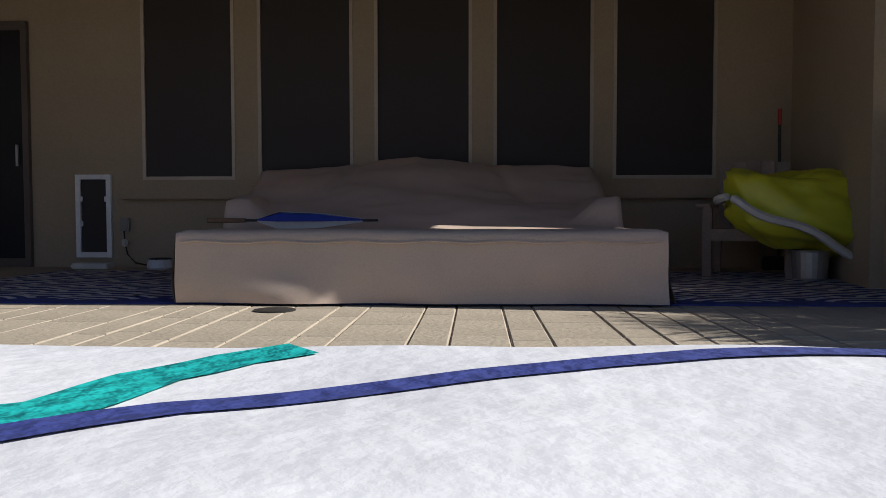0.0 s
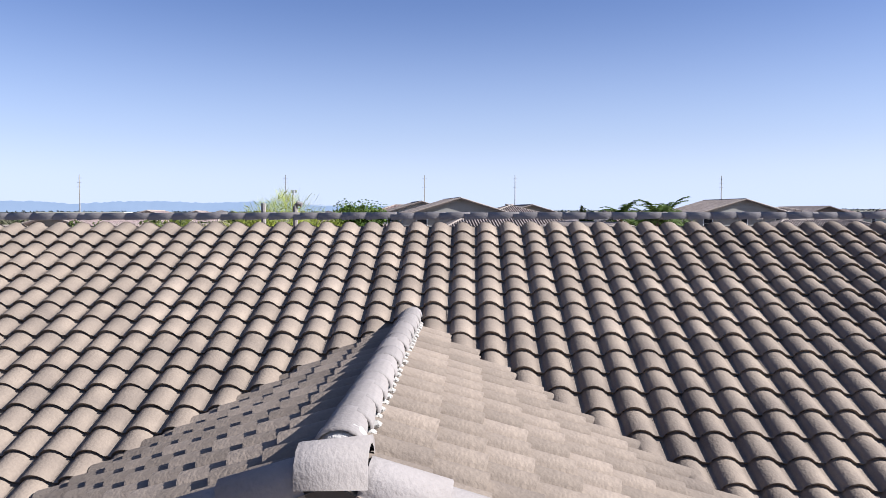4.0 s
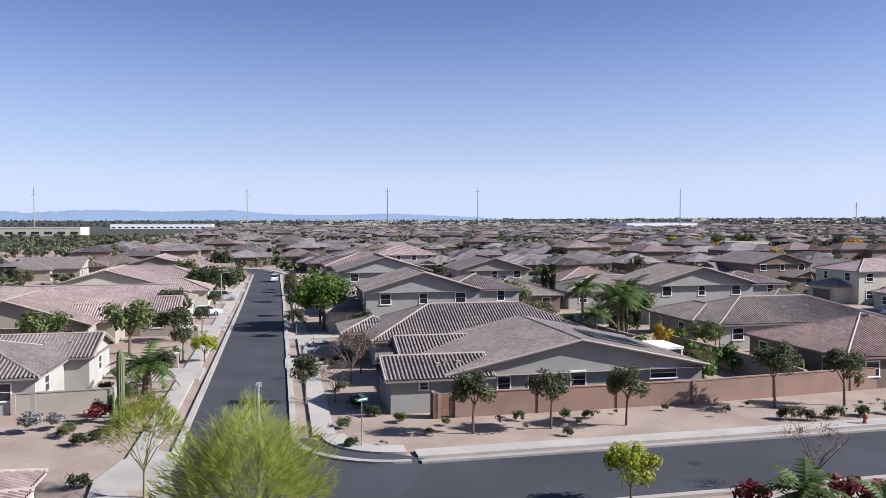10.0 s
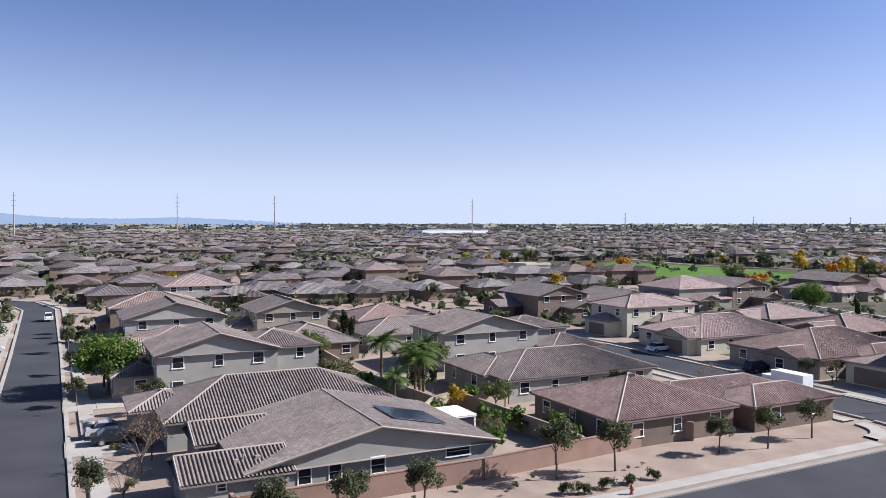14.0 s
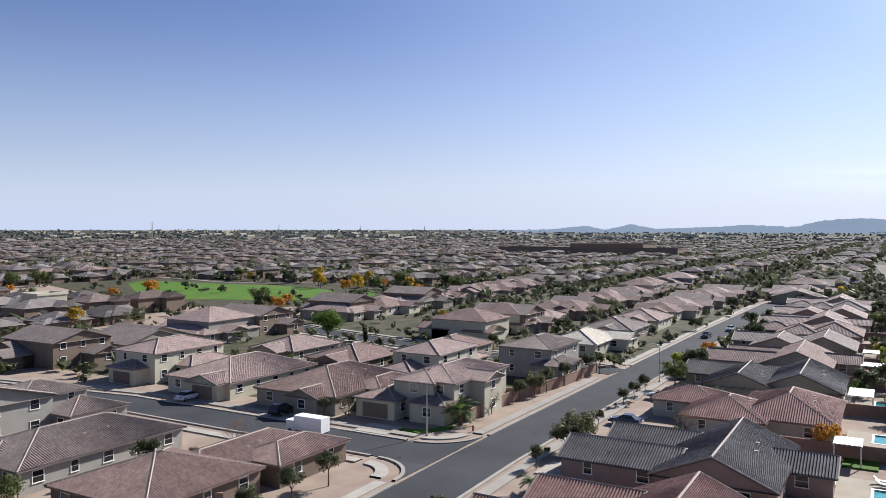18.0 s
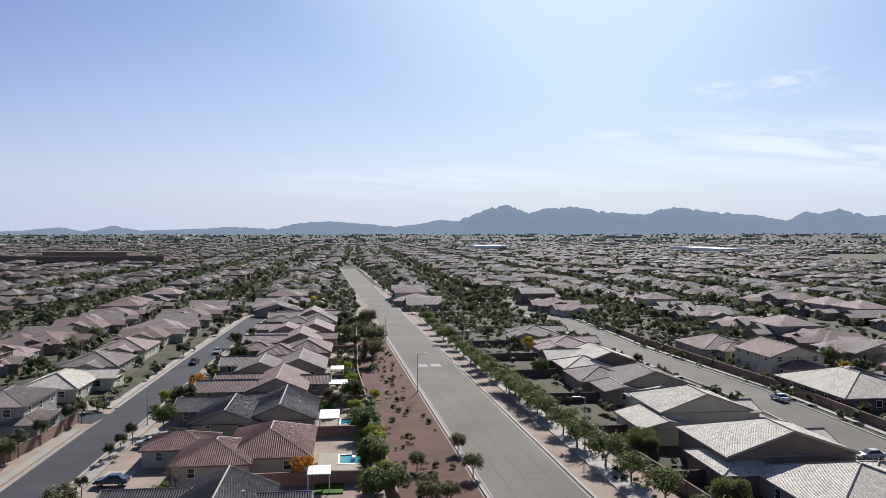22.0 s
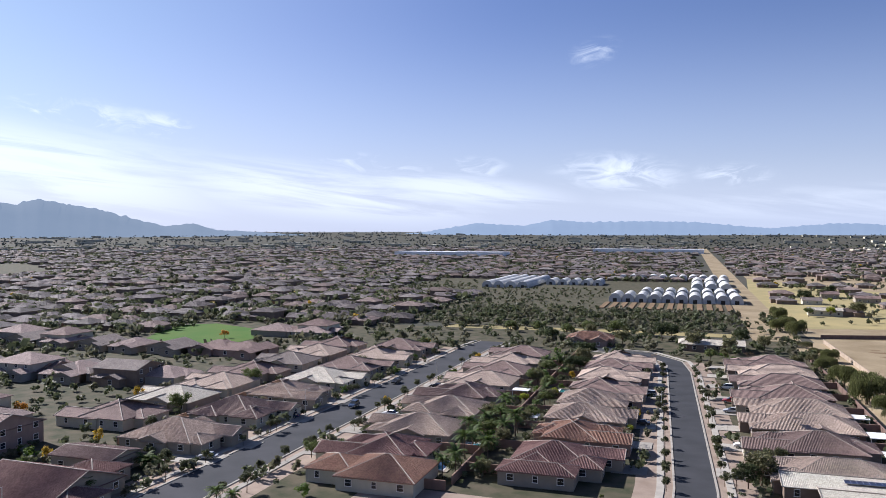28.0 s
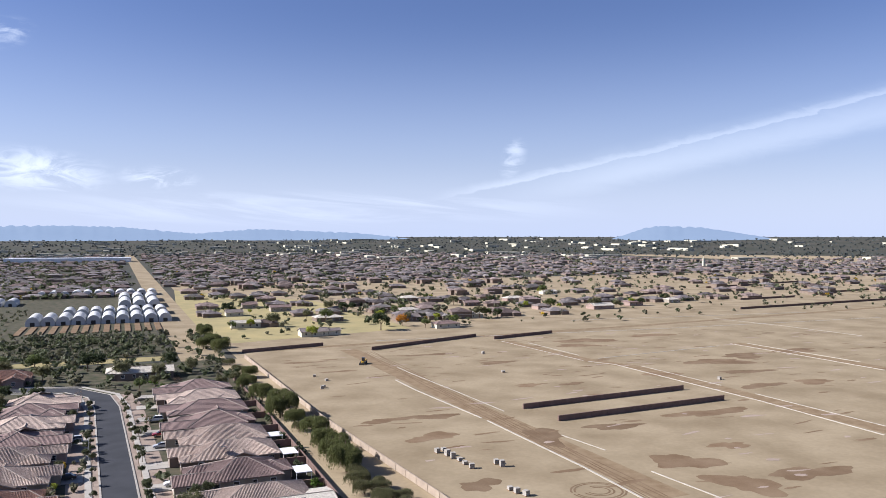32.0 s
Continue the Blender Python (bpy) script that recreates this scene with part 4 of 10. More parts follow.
# gravel yards of the neighbourhoods
sheet("ground_yards", [(-130, -140), (520, -140), (520, 430), (-130, 430)], -0.3, -0.045, GRAVEL, "tan desert gravel yards between the houses")
sheet("ground_yards", [(-62, -135), (330, -135), (330, -400), (-56, -385)], -0.3, -0.047, YARD, "brown planted yards between the houses", 77)
sheet("ground_lot", [(-62, -100), (-57, -448), (-1100, -650), (-1500, 300), (-62, 200)], -0.3, 0.006, SOIL, "graded bare sandy building land", 77)

street("road_north", [(-2.75, 43.3), (-3.0, 140), (-3.6, 215), (-8, 235), (-22, 250), (-60, 258)], 3.4, gaps_r=[(40, 52)], verge=1.0, z=0.002)
street("road_front", [(-0.2, 40.7), (27, 41.1), (86, 42.4), (220, 41.0), (330, 38)], 4.05, verge=0.7, gaps_l=[(-15, 8.2), (71.5, 95.5), (144, 161)])
street("road_side", [(83.5, 46.8), (83.8, 110), (78, 150), (60, 178), (30, 190)], 4.0, gaps_l=[(40, 55)], gaps_r=[(40, 55)], z=0.002)
street("road_east", [(152.5, 46), (158, 80), (170, 130), (190, 200)], 3.8, gaps_l=[(40, 50)], gaps_r=[(40, 50)], z=0.002)
kerb_corner(7.6, 52.1, 7.0, 2)
# the outer bend where the two streets meet
bend, bend_kerb, bend_walk = Mesh(), Mesh(), Mesh()
arc = [(math.cos(radians(180 + 7.5 * k)), math.sin(radians(180 + 7.5 * k))) for k in range(13)]
at = lambda c, r: grid(-0.2 + c[0] * r, 43.5 + c[1] * r)
for p, n in zip(arc, arc[1:]):
    bend.face([(*at((0, 0), 1), 0.025), (*at(p, 6.2), 0.025), (*at(n, 6.2), 0.025)])
    for m, r0, r1, z in ((bend_kerb, 6.2, 6.65, 0.15), (bend_walk, 7.6, 9.1, 0.135)):
        m.face([(*at(p, r0), z), (*at(p, r1), z), (*at(n, r1), z), (*at(n, r0), z)])
        m.face([(*at(p, r1), -0.2), (*at(n, r1), -0.2), (*at(n, r1), z), (*at(p, r1), z)])
        m.face([(*at(n, r0), -0.2), (*at(p, r0), -0.2), (*at(p, r0), z), (*at(n, r0), z)])
setting("road_bend", bend, ASPHALT, "asphalt in the outer bend of the street", "road")
setting("kerb", bend_kerb, CONCRETE, "pale concrete kerb round the bend", "kerb")
setting("pavement", bend_walk, CONCRETE, "pale concrete pavement round the bend", "pavement")
sheet("road_bend", [(-0.4, 36.6), (4.5, 36.6), (9, 45.4), (1.5, 52), (-0.4, 50)], -0.2, 0.0235, ASPHALT, "asphalt where the two streets join")
kerb_corner(94.5, 53.9, 7.0, 2)
kerb_corner(72.5, 53.8, 7.0, 3)
street("road_arterial", [(-200, -42), (0, -32.2), (104.5, -26.9), (276, -19.5), (615, -3.0), (765, 4.2)], 6.9, surface=OLD_ASPHALT, verge=4.0, walk_l=0, label="wide sun-bleached asphalt arterial road")
street("road_south", [(56, -94), (89, -90), (122, -88), (145, -88.8), (166, -89.3), (192, -87.5), (232, -85), (291, -86), (420, -78)], 5.2, surface=OLD_ASPHALT, gaps_r=[(81, 98)], label="pale residential street with low walls")
street("road_diagonal", [(87.4, -97), (87.5, -126), (83.6, -322), (81, -345)], 6.0, 77, z=0.004, label="asphalt street lined with houses and kerbs")
street("road_lane", [(-6.0, -120), (-6.4, -157), (-1.0, -290), (2.0, -312), (12, -328), (40, -338)], 3.8, 77, label="narrow dark asphalt street with round kerbs")
for line, w in (([(-6.0, -120), (-6.4, -157), (-1.0, -290), (2.0, -312)], 11.5), ([(87.5, -110), (87.5, -126), (83.6, -322)], 14)):
    sheet("ground_front", ribbon(line, w, -w), -0.2, -0.02, GRAVEL, "tan gravel front yards along the street", 77)
sheet("verge_red", [(100, -19.4), (275, -11.4), (330, -8), (330, -3), (190, -3.0), (112, -7.0), (60, -10), (60, -21.6)], -0.2, 0.01, RED_GRAVEL, "reddish gravel verge beside the wide road")
sheet("verge_walk", [(60, -42.5), (110, -38.5), (280, -31), (280, -34), (110, -41.5), (60, -45.5)], -0.2, 0.01, CONCRETE, "pale gravel path strip beside the road")

sheet("ground_park", [(196, 240), (240, 165), (420, 160), (420, 420), (260, 410)], -0.2, -0.02, YARD, "brown planted ground round the park lawns")
sheet("ground_gardens", [(60, -140), (520, -140), (520, -28), (330, -33), (60, -48)], -0.2, -0.035, YARD, "brown planted gardens between the houses")
sheet("ground_gardens", [(98, 54), (520, 54), (520, 160), (420, 158), (98, 158)], -0.2, -0.035, YARD, "brown planted gardens between the houses")
sheet("ground_gardens", [(310, -3), (520, -3), (520, 34), (310, 34)], -0.2, -0.035, YARD, "brown planted gardens between the houses")
# dark yard colour carries the wall's shade over this bed
sheet("ground_bed", [(10.5, 18), (36, 18), (36, 34.6), (10.5, 34.6)], -0.2, -0.03, YARD, "shaded brown planting bed beside the house")
sheet("ground_nursery", [(-28, -410), (250, -410), (250, -860), (-20, -860)], -0.2, -0.03, YARD, "brown nursery ground round the greenhouses", 77)
# park lawns
sheet("lawn_park", [(213, 262), (228, 247), (246, 205), (290, 224), (303, 246), (307, 280), (301, 303), (300, 332), (299, 366), (276, 352)], -0.2, 0.03, GRASS, "bright green park lawn")
sheet("lawn_park", [(235.5, 172), (252, 175), (302, 210), (296, 218)], -0.2, 0.03, GRASS, "bright green park lawn beyond the path")
sheet("path_park", ribbon([(334, 424), (321, 362), (312, 317), (318, 296), (334, 270)], 1.2, -1.2), -0.2, 0.035, CONCRETE, "pale concrete path along the park lawn")
sheet("lawn_square", [(192, -291), (238, -303), (262, -352), (243, -368), (190, -345)], -0.2, 0.03, GRASS, "small green neighbourhood lawn", 77)
# tan gravel front yards; the dark yard colour stands for their backlit look
sheet("ground_gardens", [(172, 47.2), (520, 47.2), (520, 54), (172, 54)], -0.2, -0.035, YARD, "brown planted front gardens along the street")
sheet("ground_gardens", [(150, 20), (520, 20), (520, 34), (150, 34)], -0.2, -0.033, YARD, "brown planted front gardens along the street")
sheet("ground_farms", [(-60, -445), (-1100, -648), (-1000, -1000), (-60, -1000)], -0.3, -0.02, SOIL, "tan bare ground round scattered farm houses", 77)
sheet("field_bare", [(874, -586), (1248, -845), (961, -1014), (711, -731)], -0.2, 0.02, YARD, "bare brown field among the far houses", 77)
sheet("field_dry", [(-64, -440), (-40, -520), (-60, -900), (-170, -700), (-180, -470)], -0.2, 0.02, DRY_GRASS, "dry straw-coloured paddock", 77)
sheet("ground_path", [(-51, -150), (-50.4, -240), (-48.8, -330), (-48, -384), (-61, -384), (-65.4, -239), (-71.6, -158), (-72.2, -140), (-54, -130)], -0.2, 0.012, SOIL, "pale dirt path between garden walls and bare land", 77)
sheet("path_canal", [(-53, -385), (-32, -385), (-18, -2600), (-43, -2600)], -0.2, 0.03, SOIL, "pale dirt canal road running to the horizon", 77)
sheet("field_greenbelt", [(-25, -392), (120, -392), (120, -406), (-25, -406)], -0.2, 0.02, DRY_GRASS, "dry grass belt behind the houses", 77)
sheet("field_far", [(-1450, -1500), (-1463, -2175), (-3300, -2100), (-3300, -1100), (-1200, -900)], -0.2, 0.02, SOIL, "broad bare tan field far off", 77)


# mountains round the horizon
def range_of(name, dist, skyline, material, label, seed):
    """A ridge of hills along the horizon; skyline: azimuth in degrees and height in metres."""
    m = Mesh()
    az = [a for a, _ in skyline]
    n = int((az[-1] - az[0]) * 6)
    top = []
    for k in range(n + 1):
        a = az[0] + (az[-1] - az[0]) * k / n
        h = float(np.interp(a, az, [h for _, h in skyline]))
        top.append((a, max(h + noise.fractal(Vector((a * 2.6, seed, 0)), 0.8, 2.0, 6) * (1.5 + h * 0.055), 0.5), h))

    def at(a, d, z):
        return (d * math.sin(radians(a)), d * math.cos(radians(a)), z)

    rows = []
    for f, d in ((0.0, -420), (0.35, -260), (0.7, -110), (1.0, 0), (0.3, 350)):
        rows.append([at(a, dist + d, -1 + soft * f * (1 + 0.12 * noise.fractal(Vector((a * 0.9, f * 5, seed)), 0.9, 2.0, 3))) if 0 < f < 1 else at(a, dist + d, -1 + h * f) for a, h, soft in top])
    for r0, r1 in zip(rows, rows[1:]):
        for k in range(n):
            m.face([r0[k], r0[k + 1], r1[k + 1], r1[k]], [(0, 0)] * 4)
    return setting(name, m.data(name, True), material, label, "mountains")


# Distance haze put into the hills' own colour as an even blue-grey emission.
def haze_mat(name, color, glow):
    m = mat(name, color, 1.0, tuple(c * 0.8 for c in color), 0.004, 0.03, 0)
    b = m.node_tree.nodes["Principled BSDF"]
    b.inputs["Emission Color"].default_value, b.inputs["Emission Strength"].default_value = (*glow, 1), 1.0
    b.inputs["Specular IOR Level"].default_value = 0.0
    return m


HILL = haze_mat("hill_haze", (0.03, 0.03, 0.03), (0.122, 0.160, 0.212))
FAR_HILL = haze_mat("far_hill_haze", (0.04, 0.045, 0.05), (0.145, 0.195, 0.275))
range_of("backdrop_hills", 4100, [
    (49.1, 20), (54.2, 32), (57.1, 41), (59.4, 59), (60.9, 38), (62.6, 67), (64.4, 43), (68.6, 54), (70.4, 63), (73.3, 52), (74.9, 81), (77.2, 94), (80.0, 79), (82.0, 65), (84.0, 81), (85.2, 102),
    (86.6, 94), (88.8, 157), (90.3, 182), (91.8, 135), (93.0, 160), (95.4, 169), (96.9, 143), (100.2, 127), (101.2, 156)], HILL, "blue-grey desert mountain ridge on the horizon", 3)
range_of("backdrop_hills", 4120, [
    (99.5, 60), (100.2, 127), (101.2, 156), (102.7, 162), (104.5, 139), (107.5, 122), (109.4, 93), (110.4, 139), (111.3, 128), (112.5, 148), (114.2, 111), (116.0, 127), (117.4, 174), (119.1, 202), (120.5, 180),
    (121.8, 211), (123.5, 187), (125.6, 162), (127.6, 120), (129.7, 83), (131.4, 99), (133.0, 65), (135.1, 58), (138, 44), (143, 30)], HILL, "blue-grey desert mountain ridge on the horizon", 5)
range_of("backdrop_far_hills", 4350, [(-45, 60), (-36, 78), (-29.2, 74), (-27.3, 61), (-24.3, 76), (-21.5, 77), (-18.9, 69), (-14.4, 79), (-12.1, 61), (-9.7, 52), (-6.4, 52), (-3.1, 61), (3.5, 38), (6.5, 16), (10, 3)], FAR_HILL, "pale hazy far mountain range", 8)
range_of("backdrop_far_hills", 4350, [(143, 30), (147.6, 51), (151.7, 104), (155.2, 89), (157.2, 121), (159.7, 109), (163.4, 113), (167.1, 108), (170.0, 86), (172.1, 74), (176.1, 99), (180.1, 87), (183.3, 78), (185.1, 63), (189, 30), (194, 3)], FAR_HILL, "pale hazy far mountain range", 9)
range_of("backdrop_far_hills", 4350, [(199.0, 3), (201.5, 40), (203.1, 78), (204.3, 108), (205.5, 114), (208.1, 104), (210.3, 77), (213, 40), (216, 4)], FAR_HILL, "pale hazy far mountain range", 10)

# ---- the near houses, street by street ----
R = random.Random(11)
# corner house across the street: long gable to the south, hips behind
corner_house = house(0, 57.4, [
    (12.5, 0, 33.5, 15, 2.7, "gable", "y", 0.215), (8, -0.25, 15.5, 6.2, 2.6, "gable", "x"), (10.5, 9.5, 20, 16, 2.7, "half", "x"),
    (9, 18, 32, 31, 2.8, "hip", "x", 0.40), (6.5, 24, 13, 31, 2.8, "hip", "x")],
    STUCCO_GREY, TILE_GREY, "grey stucco corner house with long ribbed tile roofs", ribs=0.31, doors=[(3, "w", 9, 4.6)])
for x, z, w, h in ((16.8, 1.15, 0.95, 1.15), (19.27, 1.2, 0.95, 1.15), (22.85, 1.2, 1.15, 1.25), (30.1, 1.68, 2.2, 0.75)):
    window_at(corner_house, x, 0, z, w, h, 0)
window_at(corner_house, 10.5, -0.25, 1.65, 0.6, 0.5, 0)
# two-storey houses behind it
house(0, 97, [(10.5, 0, 25, 12, 5.6, "gable", "y", 0.30), (21, 2, 31, 13, 5.4, "hip", "x", 0.3), (6, 3, 12, 11, 2.9, "hip", "x")], STUCCO_GREY, TILE_GREY,
      "two-storey grey stucco house with gabled tile roof", ribs=0.31, windows="sw")
house(0, 118, [(9, 0, 24, 16, 2.9, "hip", "y"), (7, 2, 14, 9, 2.9, "gable", "x")], STUCCO_TAN, TILE_TAN, "single-storey tan house with tile roof", ribs=0.31, windows="sw")
house(0, 136, [(10, 0, 26, 13, 5.6, "gable", "y", 0.3), (8, 2, 14, 9, 2.9, "hip", "x")], STUCCO_GREY, TILE_GREY, "two-storey grey stucco house with gabled tile roof", windows="sw")
house(0, 156, [(9, 0, 26, 14, 5.6, "hip", "x", 0.3), (7, 2, 14, 9, 2.9, "hip", "x")], STUCCO_BROWN, TILE_BROWN, "two-storey brown house with hipped roof", windows="sw")
# second row east of it
house(47, 57.4, [(0, 0, 15, 14, 2.8, "hip", "y", 0.34), (9, 3, 28, 11, 2.7, "hip", "x"), (17, -1, 29, 6, 2.7, "hip", "x")], STUCCO_BROWN, TILE_BROWN,
      "brown single-storey house with hipped brown tile roof", ribs=0.31, windows="sw")
house(47, 78.5, [(1, 0, 23, 13, 2.8, "hip", "x", 0.34), (0, 4, 8, 15, 2.8, "hip", "y")], STUCCO_GREY, TILE_GREY, "grey single-storey house with hipped tile roof", ribs=0.31, windows="sw")
house(50, 99.7, [(0, 0, 16, 11, 5.5, "gable", "y", 0.28), (12, 1, 22, 10, 5.3, "hip", "x", 0.3), (16, -4, 25, 5, 2.9, "hip", "x")], STUCCO_GREY, TILE_GREY,
      "two-storey grey house with broad gable", ribs=0.31, windows="sw")
house(46, 120, [(0, 0, 20, 12, 2.9, "hip", "x"), (14, -3, 24, 8, 2.9, "gable", "x")], STUCCO_GREY, TILE_GREY, "single-storey grey house with tile roof", windows="sw")
house(30, 116, [(0, 0, 13, 16, 2.9, "hip", "y"), (-2, 4, 6, 12, 2.9, "hip", "x")], STUCCO_BROWN, TILE_GREY, "single-storey brown house with hipped roof", windows="s")
house(32, 138, [(0, 0, 13, 13, 5.5, "gable", "y", 0.3), (-4, 3, 5, 10, 2.9, "hip", "x")], STUCCO_TAN, TILE_GREY, "two-storey tan house with gabled roof", windows="sw")
house(52, 140, [(0, 0, 15, 13, 2.9, "hip", "x"), (9, -4, 17, 6, 2.9, "gable", "y")], STUCCO_BROWN, TILE_BROWN, "single-storey brown house with hipped roof", windows="s")
# east side of the side street
house(97, 54.5, [(3, 0, 21, 10, 5.7, "hip", "x", 0.30), (8, -2.5, 14, 4, 5.5, "gable", "y", 0.3), (0, 0, 7, 6, 3.0, "hip", "x"), (-1, 8, 8, 15, 3.0, "hip", "x"), (2, 3, 10, 10, 5.6, "hip", "y", .3)],
      STUCCO_CREAM, TILE_TAN, "two-storey cream corner house with arched lower windows", ribs=0.31, windows="swe", doors=[(3, "w", 3.5, 4.6)])
house(122, 70, [(0, 0, 15, 10, 5.7, "hip", "x", 0.3), (-6, 2, 4, 10, 3.0, "hip", "x"), (13, 0, 20, 8, 3, "hip", "x")], STUCCO_CREAM, TILE_TAN, "two-storey cream house with hipped tile roof", windows="sw")
house(138, 54.5, [(0, 0, 15, 11, 5.7, "hip", "x", 0.3), (-2, -3, 8, 3, 3.0, "hip", "x")], STUCCO_GREY, TILE_GREY, "two-storey grey house with a low porch roof", ribs=0.31, windows="swe")
house(92, 72, [(2, 0, 24, 16, 2.9, "hip", "x", 0.35), (0, 2, 8, 8, 2.9, "gable", "x"), (10, -3, 22, 4, 2.9, "hip", "x")], STUCCO_TAN, TILE_BROWN, "single-storey house with broad brown tile roof", ribs=0.31, windows="sw")
house(92, 94, [(2, 0, 24, 15, 2.9, "hip", "x", 0.35), (0, 1, 9, 8, 2.9, "gable", "x")], STUCCO_CREAM, TILE_TAN, "single-storey cream house with tan tile roof", ribs=0.31, windows="sw", doors=[(1, "w", 3.5, 4.6)])
house(94, 116, [(3, 0, 20, 11, 5.7, "hip", "x", 0.3), (0, 2, 8, 9, 3.0, "hip", "x"), (8, -4, 20, 3, 3.0, "hip", "x")], STUCCO_CREAM, TILE_TAN, "two-storey cream house with tile roof", windows="sw", doors=[(1, "w", 3.5, 4.6)])
house(122, 88, [(0, 0, 16, 13, 2.9, "hip", "x"), (-3, 2, 5, 9, 2.9, "gable", "x")], STUCCO_BROWN, TILE_BROWN, "single-storey brown house with hipped roof", windows="sw")
house(145, 78, [(0, 0, 15, 12, 2.9, "hip", "x"), (-3, 2, 5, 9, 2.9, "gable", "x")], STUCCO_TAN, TILE_BROWN, "single-storey tan house with hipped roof", windows="sw")
house(126, 108, [(0, 0, 16, 12, 2.9, "hip", "x"), (-3, 2, 5, 9, 2.9, "gable", "x")], STUCCO_TAN, TILE_TAN, "single-storey tan house with hipped roof", windows="sw")
house(168, 56, [(0, 0, 18, 12, 2.9, "hip", "x", 0.36), (12, -4, 20, 3, 2.9, "gable", "y")], STUCCO_CREAM, TILE_SAND, "single-storey cream house with pale roof", windows="swe")
house(196, 56, [(0, 0, 17, 14, 2.9, "hip", "x"), (-3, 3, 5, 9, 2.9, "gable", "x")], STUCCO_TAN, TILE_GREY, "single-storey tan house with hipped roof", windows="sw")
house(222, 56, [(0, 0, 17, 14, 2.9, "hip", "x"), (-3, 3, 5, 9, 2.9, "gable", "x")], STUCCO_CREAM, TILE_TAN, "single-storey cream house with hipped roof", windows="sw")
# west side of the north street
house(-35, 63, [(0, 0, 17, 12, 2.8, "hip", "x", 0.33), (11, 8, 19, 16, 2.9, "gable", "x")], STUCCO_GREY, TILE_GREY, "cream single-storey house with hipped tile roof", ribs=0.31, windows="se")
house(-38, 93, [(0, 0, 17, 12, 2.9, "gable", "y", 0.32), (12, 10, 25, 19, 2.9, "gable", "x", 0.34), (13, 4, 19, 11, 2.9, "gable", "x", 0.4)], STUCCO_TAN, TILE_TAN,
      "tan single-storey house with gable ends and deep garage", ribs=0.31, windows="s", doors=[(1, "s", 6.5, 4.6)])
house(-40, 114, [(0, 0, 25, 13, 2.9, "gable", "x", 0.33), (16, 2, 27, 12, 2.9, "hip", "x")], STUCCO_TAN, TILE_TAN, "tan house with long plain gable roof", windows="se")
house(-40, 134, [(0, 0, 25, 14, 2.9, "gable", "y", 0.28), (17, 3, 28, 12, 2.9, "hip", "x")], STUCCO_CREAM, TILE_TAN, "pale house with wide gable roof", windows="se")
house(-40, 158, [(0, 0, 26, 15, 2.9, "hip", "x"), (19, 3, 29, 12, 2.9, "gable", "x")], STUCCO_TAN, TILE_TAN, "tan single-storey house with tile roof", windows="se")
house(-40, 182, [(0, 0, 26, 15, 2.9, "gable", "y", 0.28), (19, 3, 29, 12, 2.9, "gable", "x")], STUCCO_TAN, TILE_TAN, "tan single-storey house with tile roof", windows="se")
house(-27.1, 12.5, [(-6, 4, 16.2, 23.2, 2.8, "hip", "x", 0.28), (4, 20, 16, 26, 2.8, "hip", "x")], STUCCO_CREAM, TILE_TAN, "neighbouring cream house with pale tile roof", ribs=0.31, windows="e")
house(-70, 100, [(0, 0, 16, 12, 2.9, "hip", "x"), (9, -3, 17, 5, 2.9, "gable", "y")], STUCCO_CREAM, TILE_GREY, "cream single-storey house with hipped roof", windows="s")
house(-72, 132, [(0, 0, 16, 12, 2.9, "gable", "x"), (9, -3, 17, 5, 2.9, "gable", "y")], STUCCO_CREAM, TILE_GREY, "cream single-storey house with gable roof", windows="s")
house(-66, 62, [(0, 0, 16, 12, 2.9, "hip", "x"), (9, -3, 17, 5, 2.9, "gable", "y")], STUCCO_TAN, TILE_TAN, "tan single-storey house with hipped roof", windows="s")

# row between the front street and the wide road, with pools behind
S = [(56, TILE_RED, STUCCO_BROWN, 0), (81, TILE_DARK, STUCCO_PINK, 0), (110, TILE_RED, STUCCO_CREAM, 1), (136, TILE_DARK, STUCCO_TAN, 2), (161, TILE_BROWN, STUCCO_TAN, 0), (186, TILE_GREY, STUCCO_TAN, 2),
     (210, TILE_BROWN, STUCCO_BROWN, 1), (234, TILE_TAN, STUCCO_TAN, 0), (258, TILE_TAN, STUCCO_PINK, 2), (282, TILE_GREY, STUCCO_TAN, 1), (304, TILE_TAN, STUCCO_TAN, 0)]
for k, (u, tile, wall, form) in enumerate(S):
    ribs = 0.31 if u < 140 else 0.0
    wings = [[(0, 8, 18.5, 20, 2.9, "gable", "x", 0.42), (2, 18.5, 10.5, 31, 2.6, "gable", "y", 0.36), (12, 18.5, 19, 28.5, 2.6, "gable", "y", 0.36), (9, 3.5, 16, 9.5, 2.6, "gable", "y", 0.36)],
             [(2.5, 4.5, 20, 17, 2.9, "hip", "x", 0.40), (0, 13, 12.5, 23.6, 2.8, "hip", "x", 0.38), (9, 20, 18, 30, 2.7, "hip", "y", 0.36)],
             [(0, 5, 17, 17, 2.9, "gable", "x", 0.42), (-1, 14.5, 12.5, 26, 2.7, "gable", "x", 0.38), (9, 22, 18, 31, 2.6, "gable", "y", 0.34), (15, 9, 20, 20, 2.7, "hip", "y", 0.36)]][form]
    house(u, 0, wings, wall, tile, "single-storey house with %s tile roof and back garden" % {TILE_DARK: "charcoal", TILE_RED: "red", TILE_BROWN: "brown", TILE_GREY: "grey", TILE_TAN: "tan"}[tile],
          ribs=ribs, windows="sw" if k < 6 else "s", doors=[(1, "n", 4.5, 4.6)], group="houses backing on the wide road")

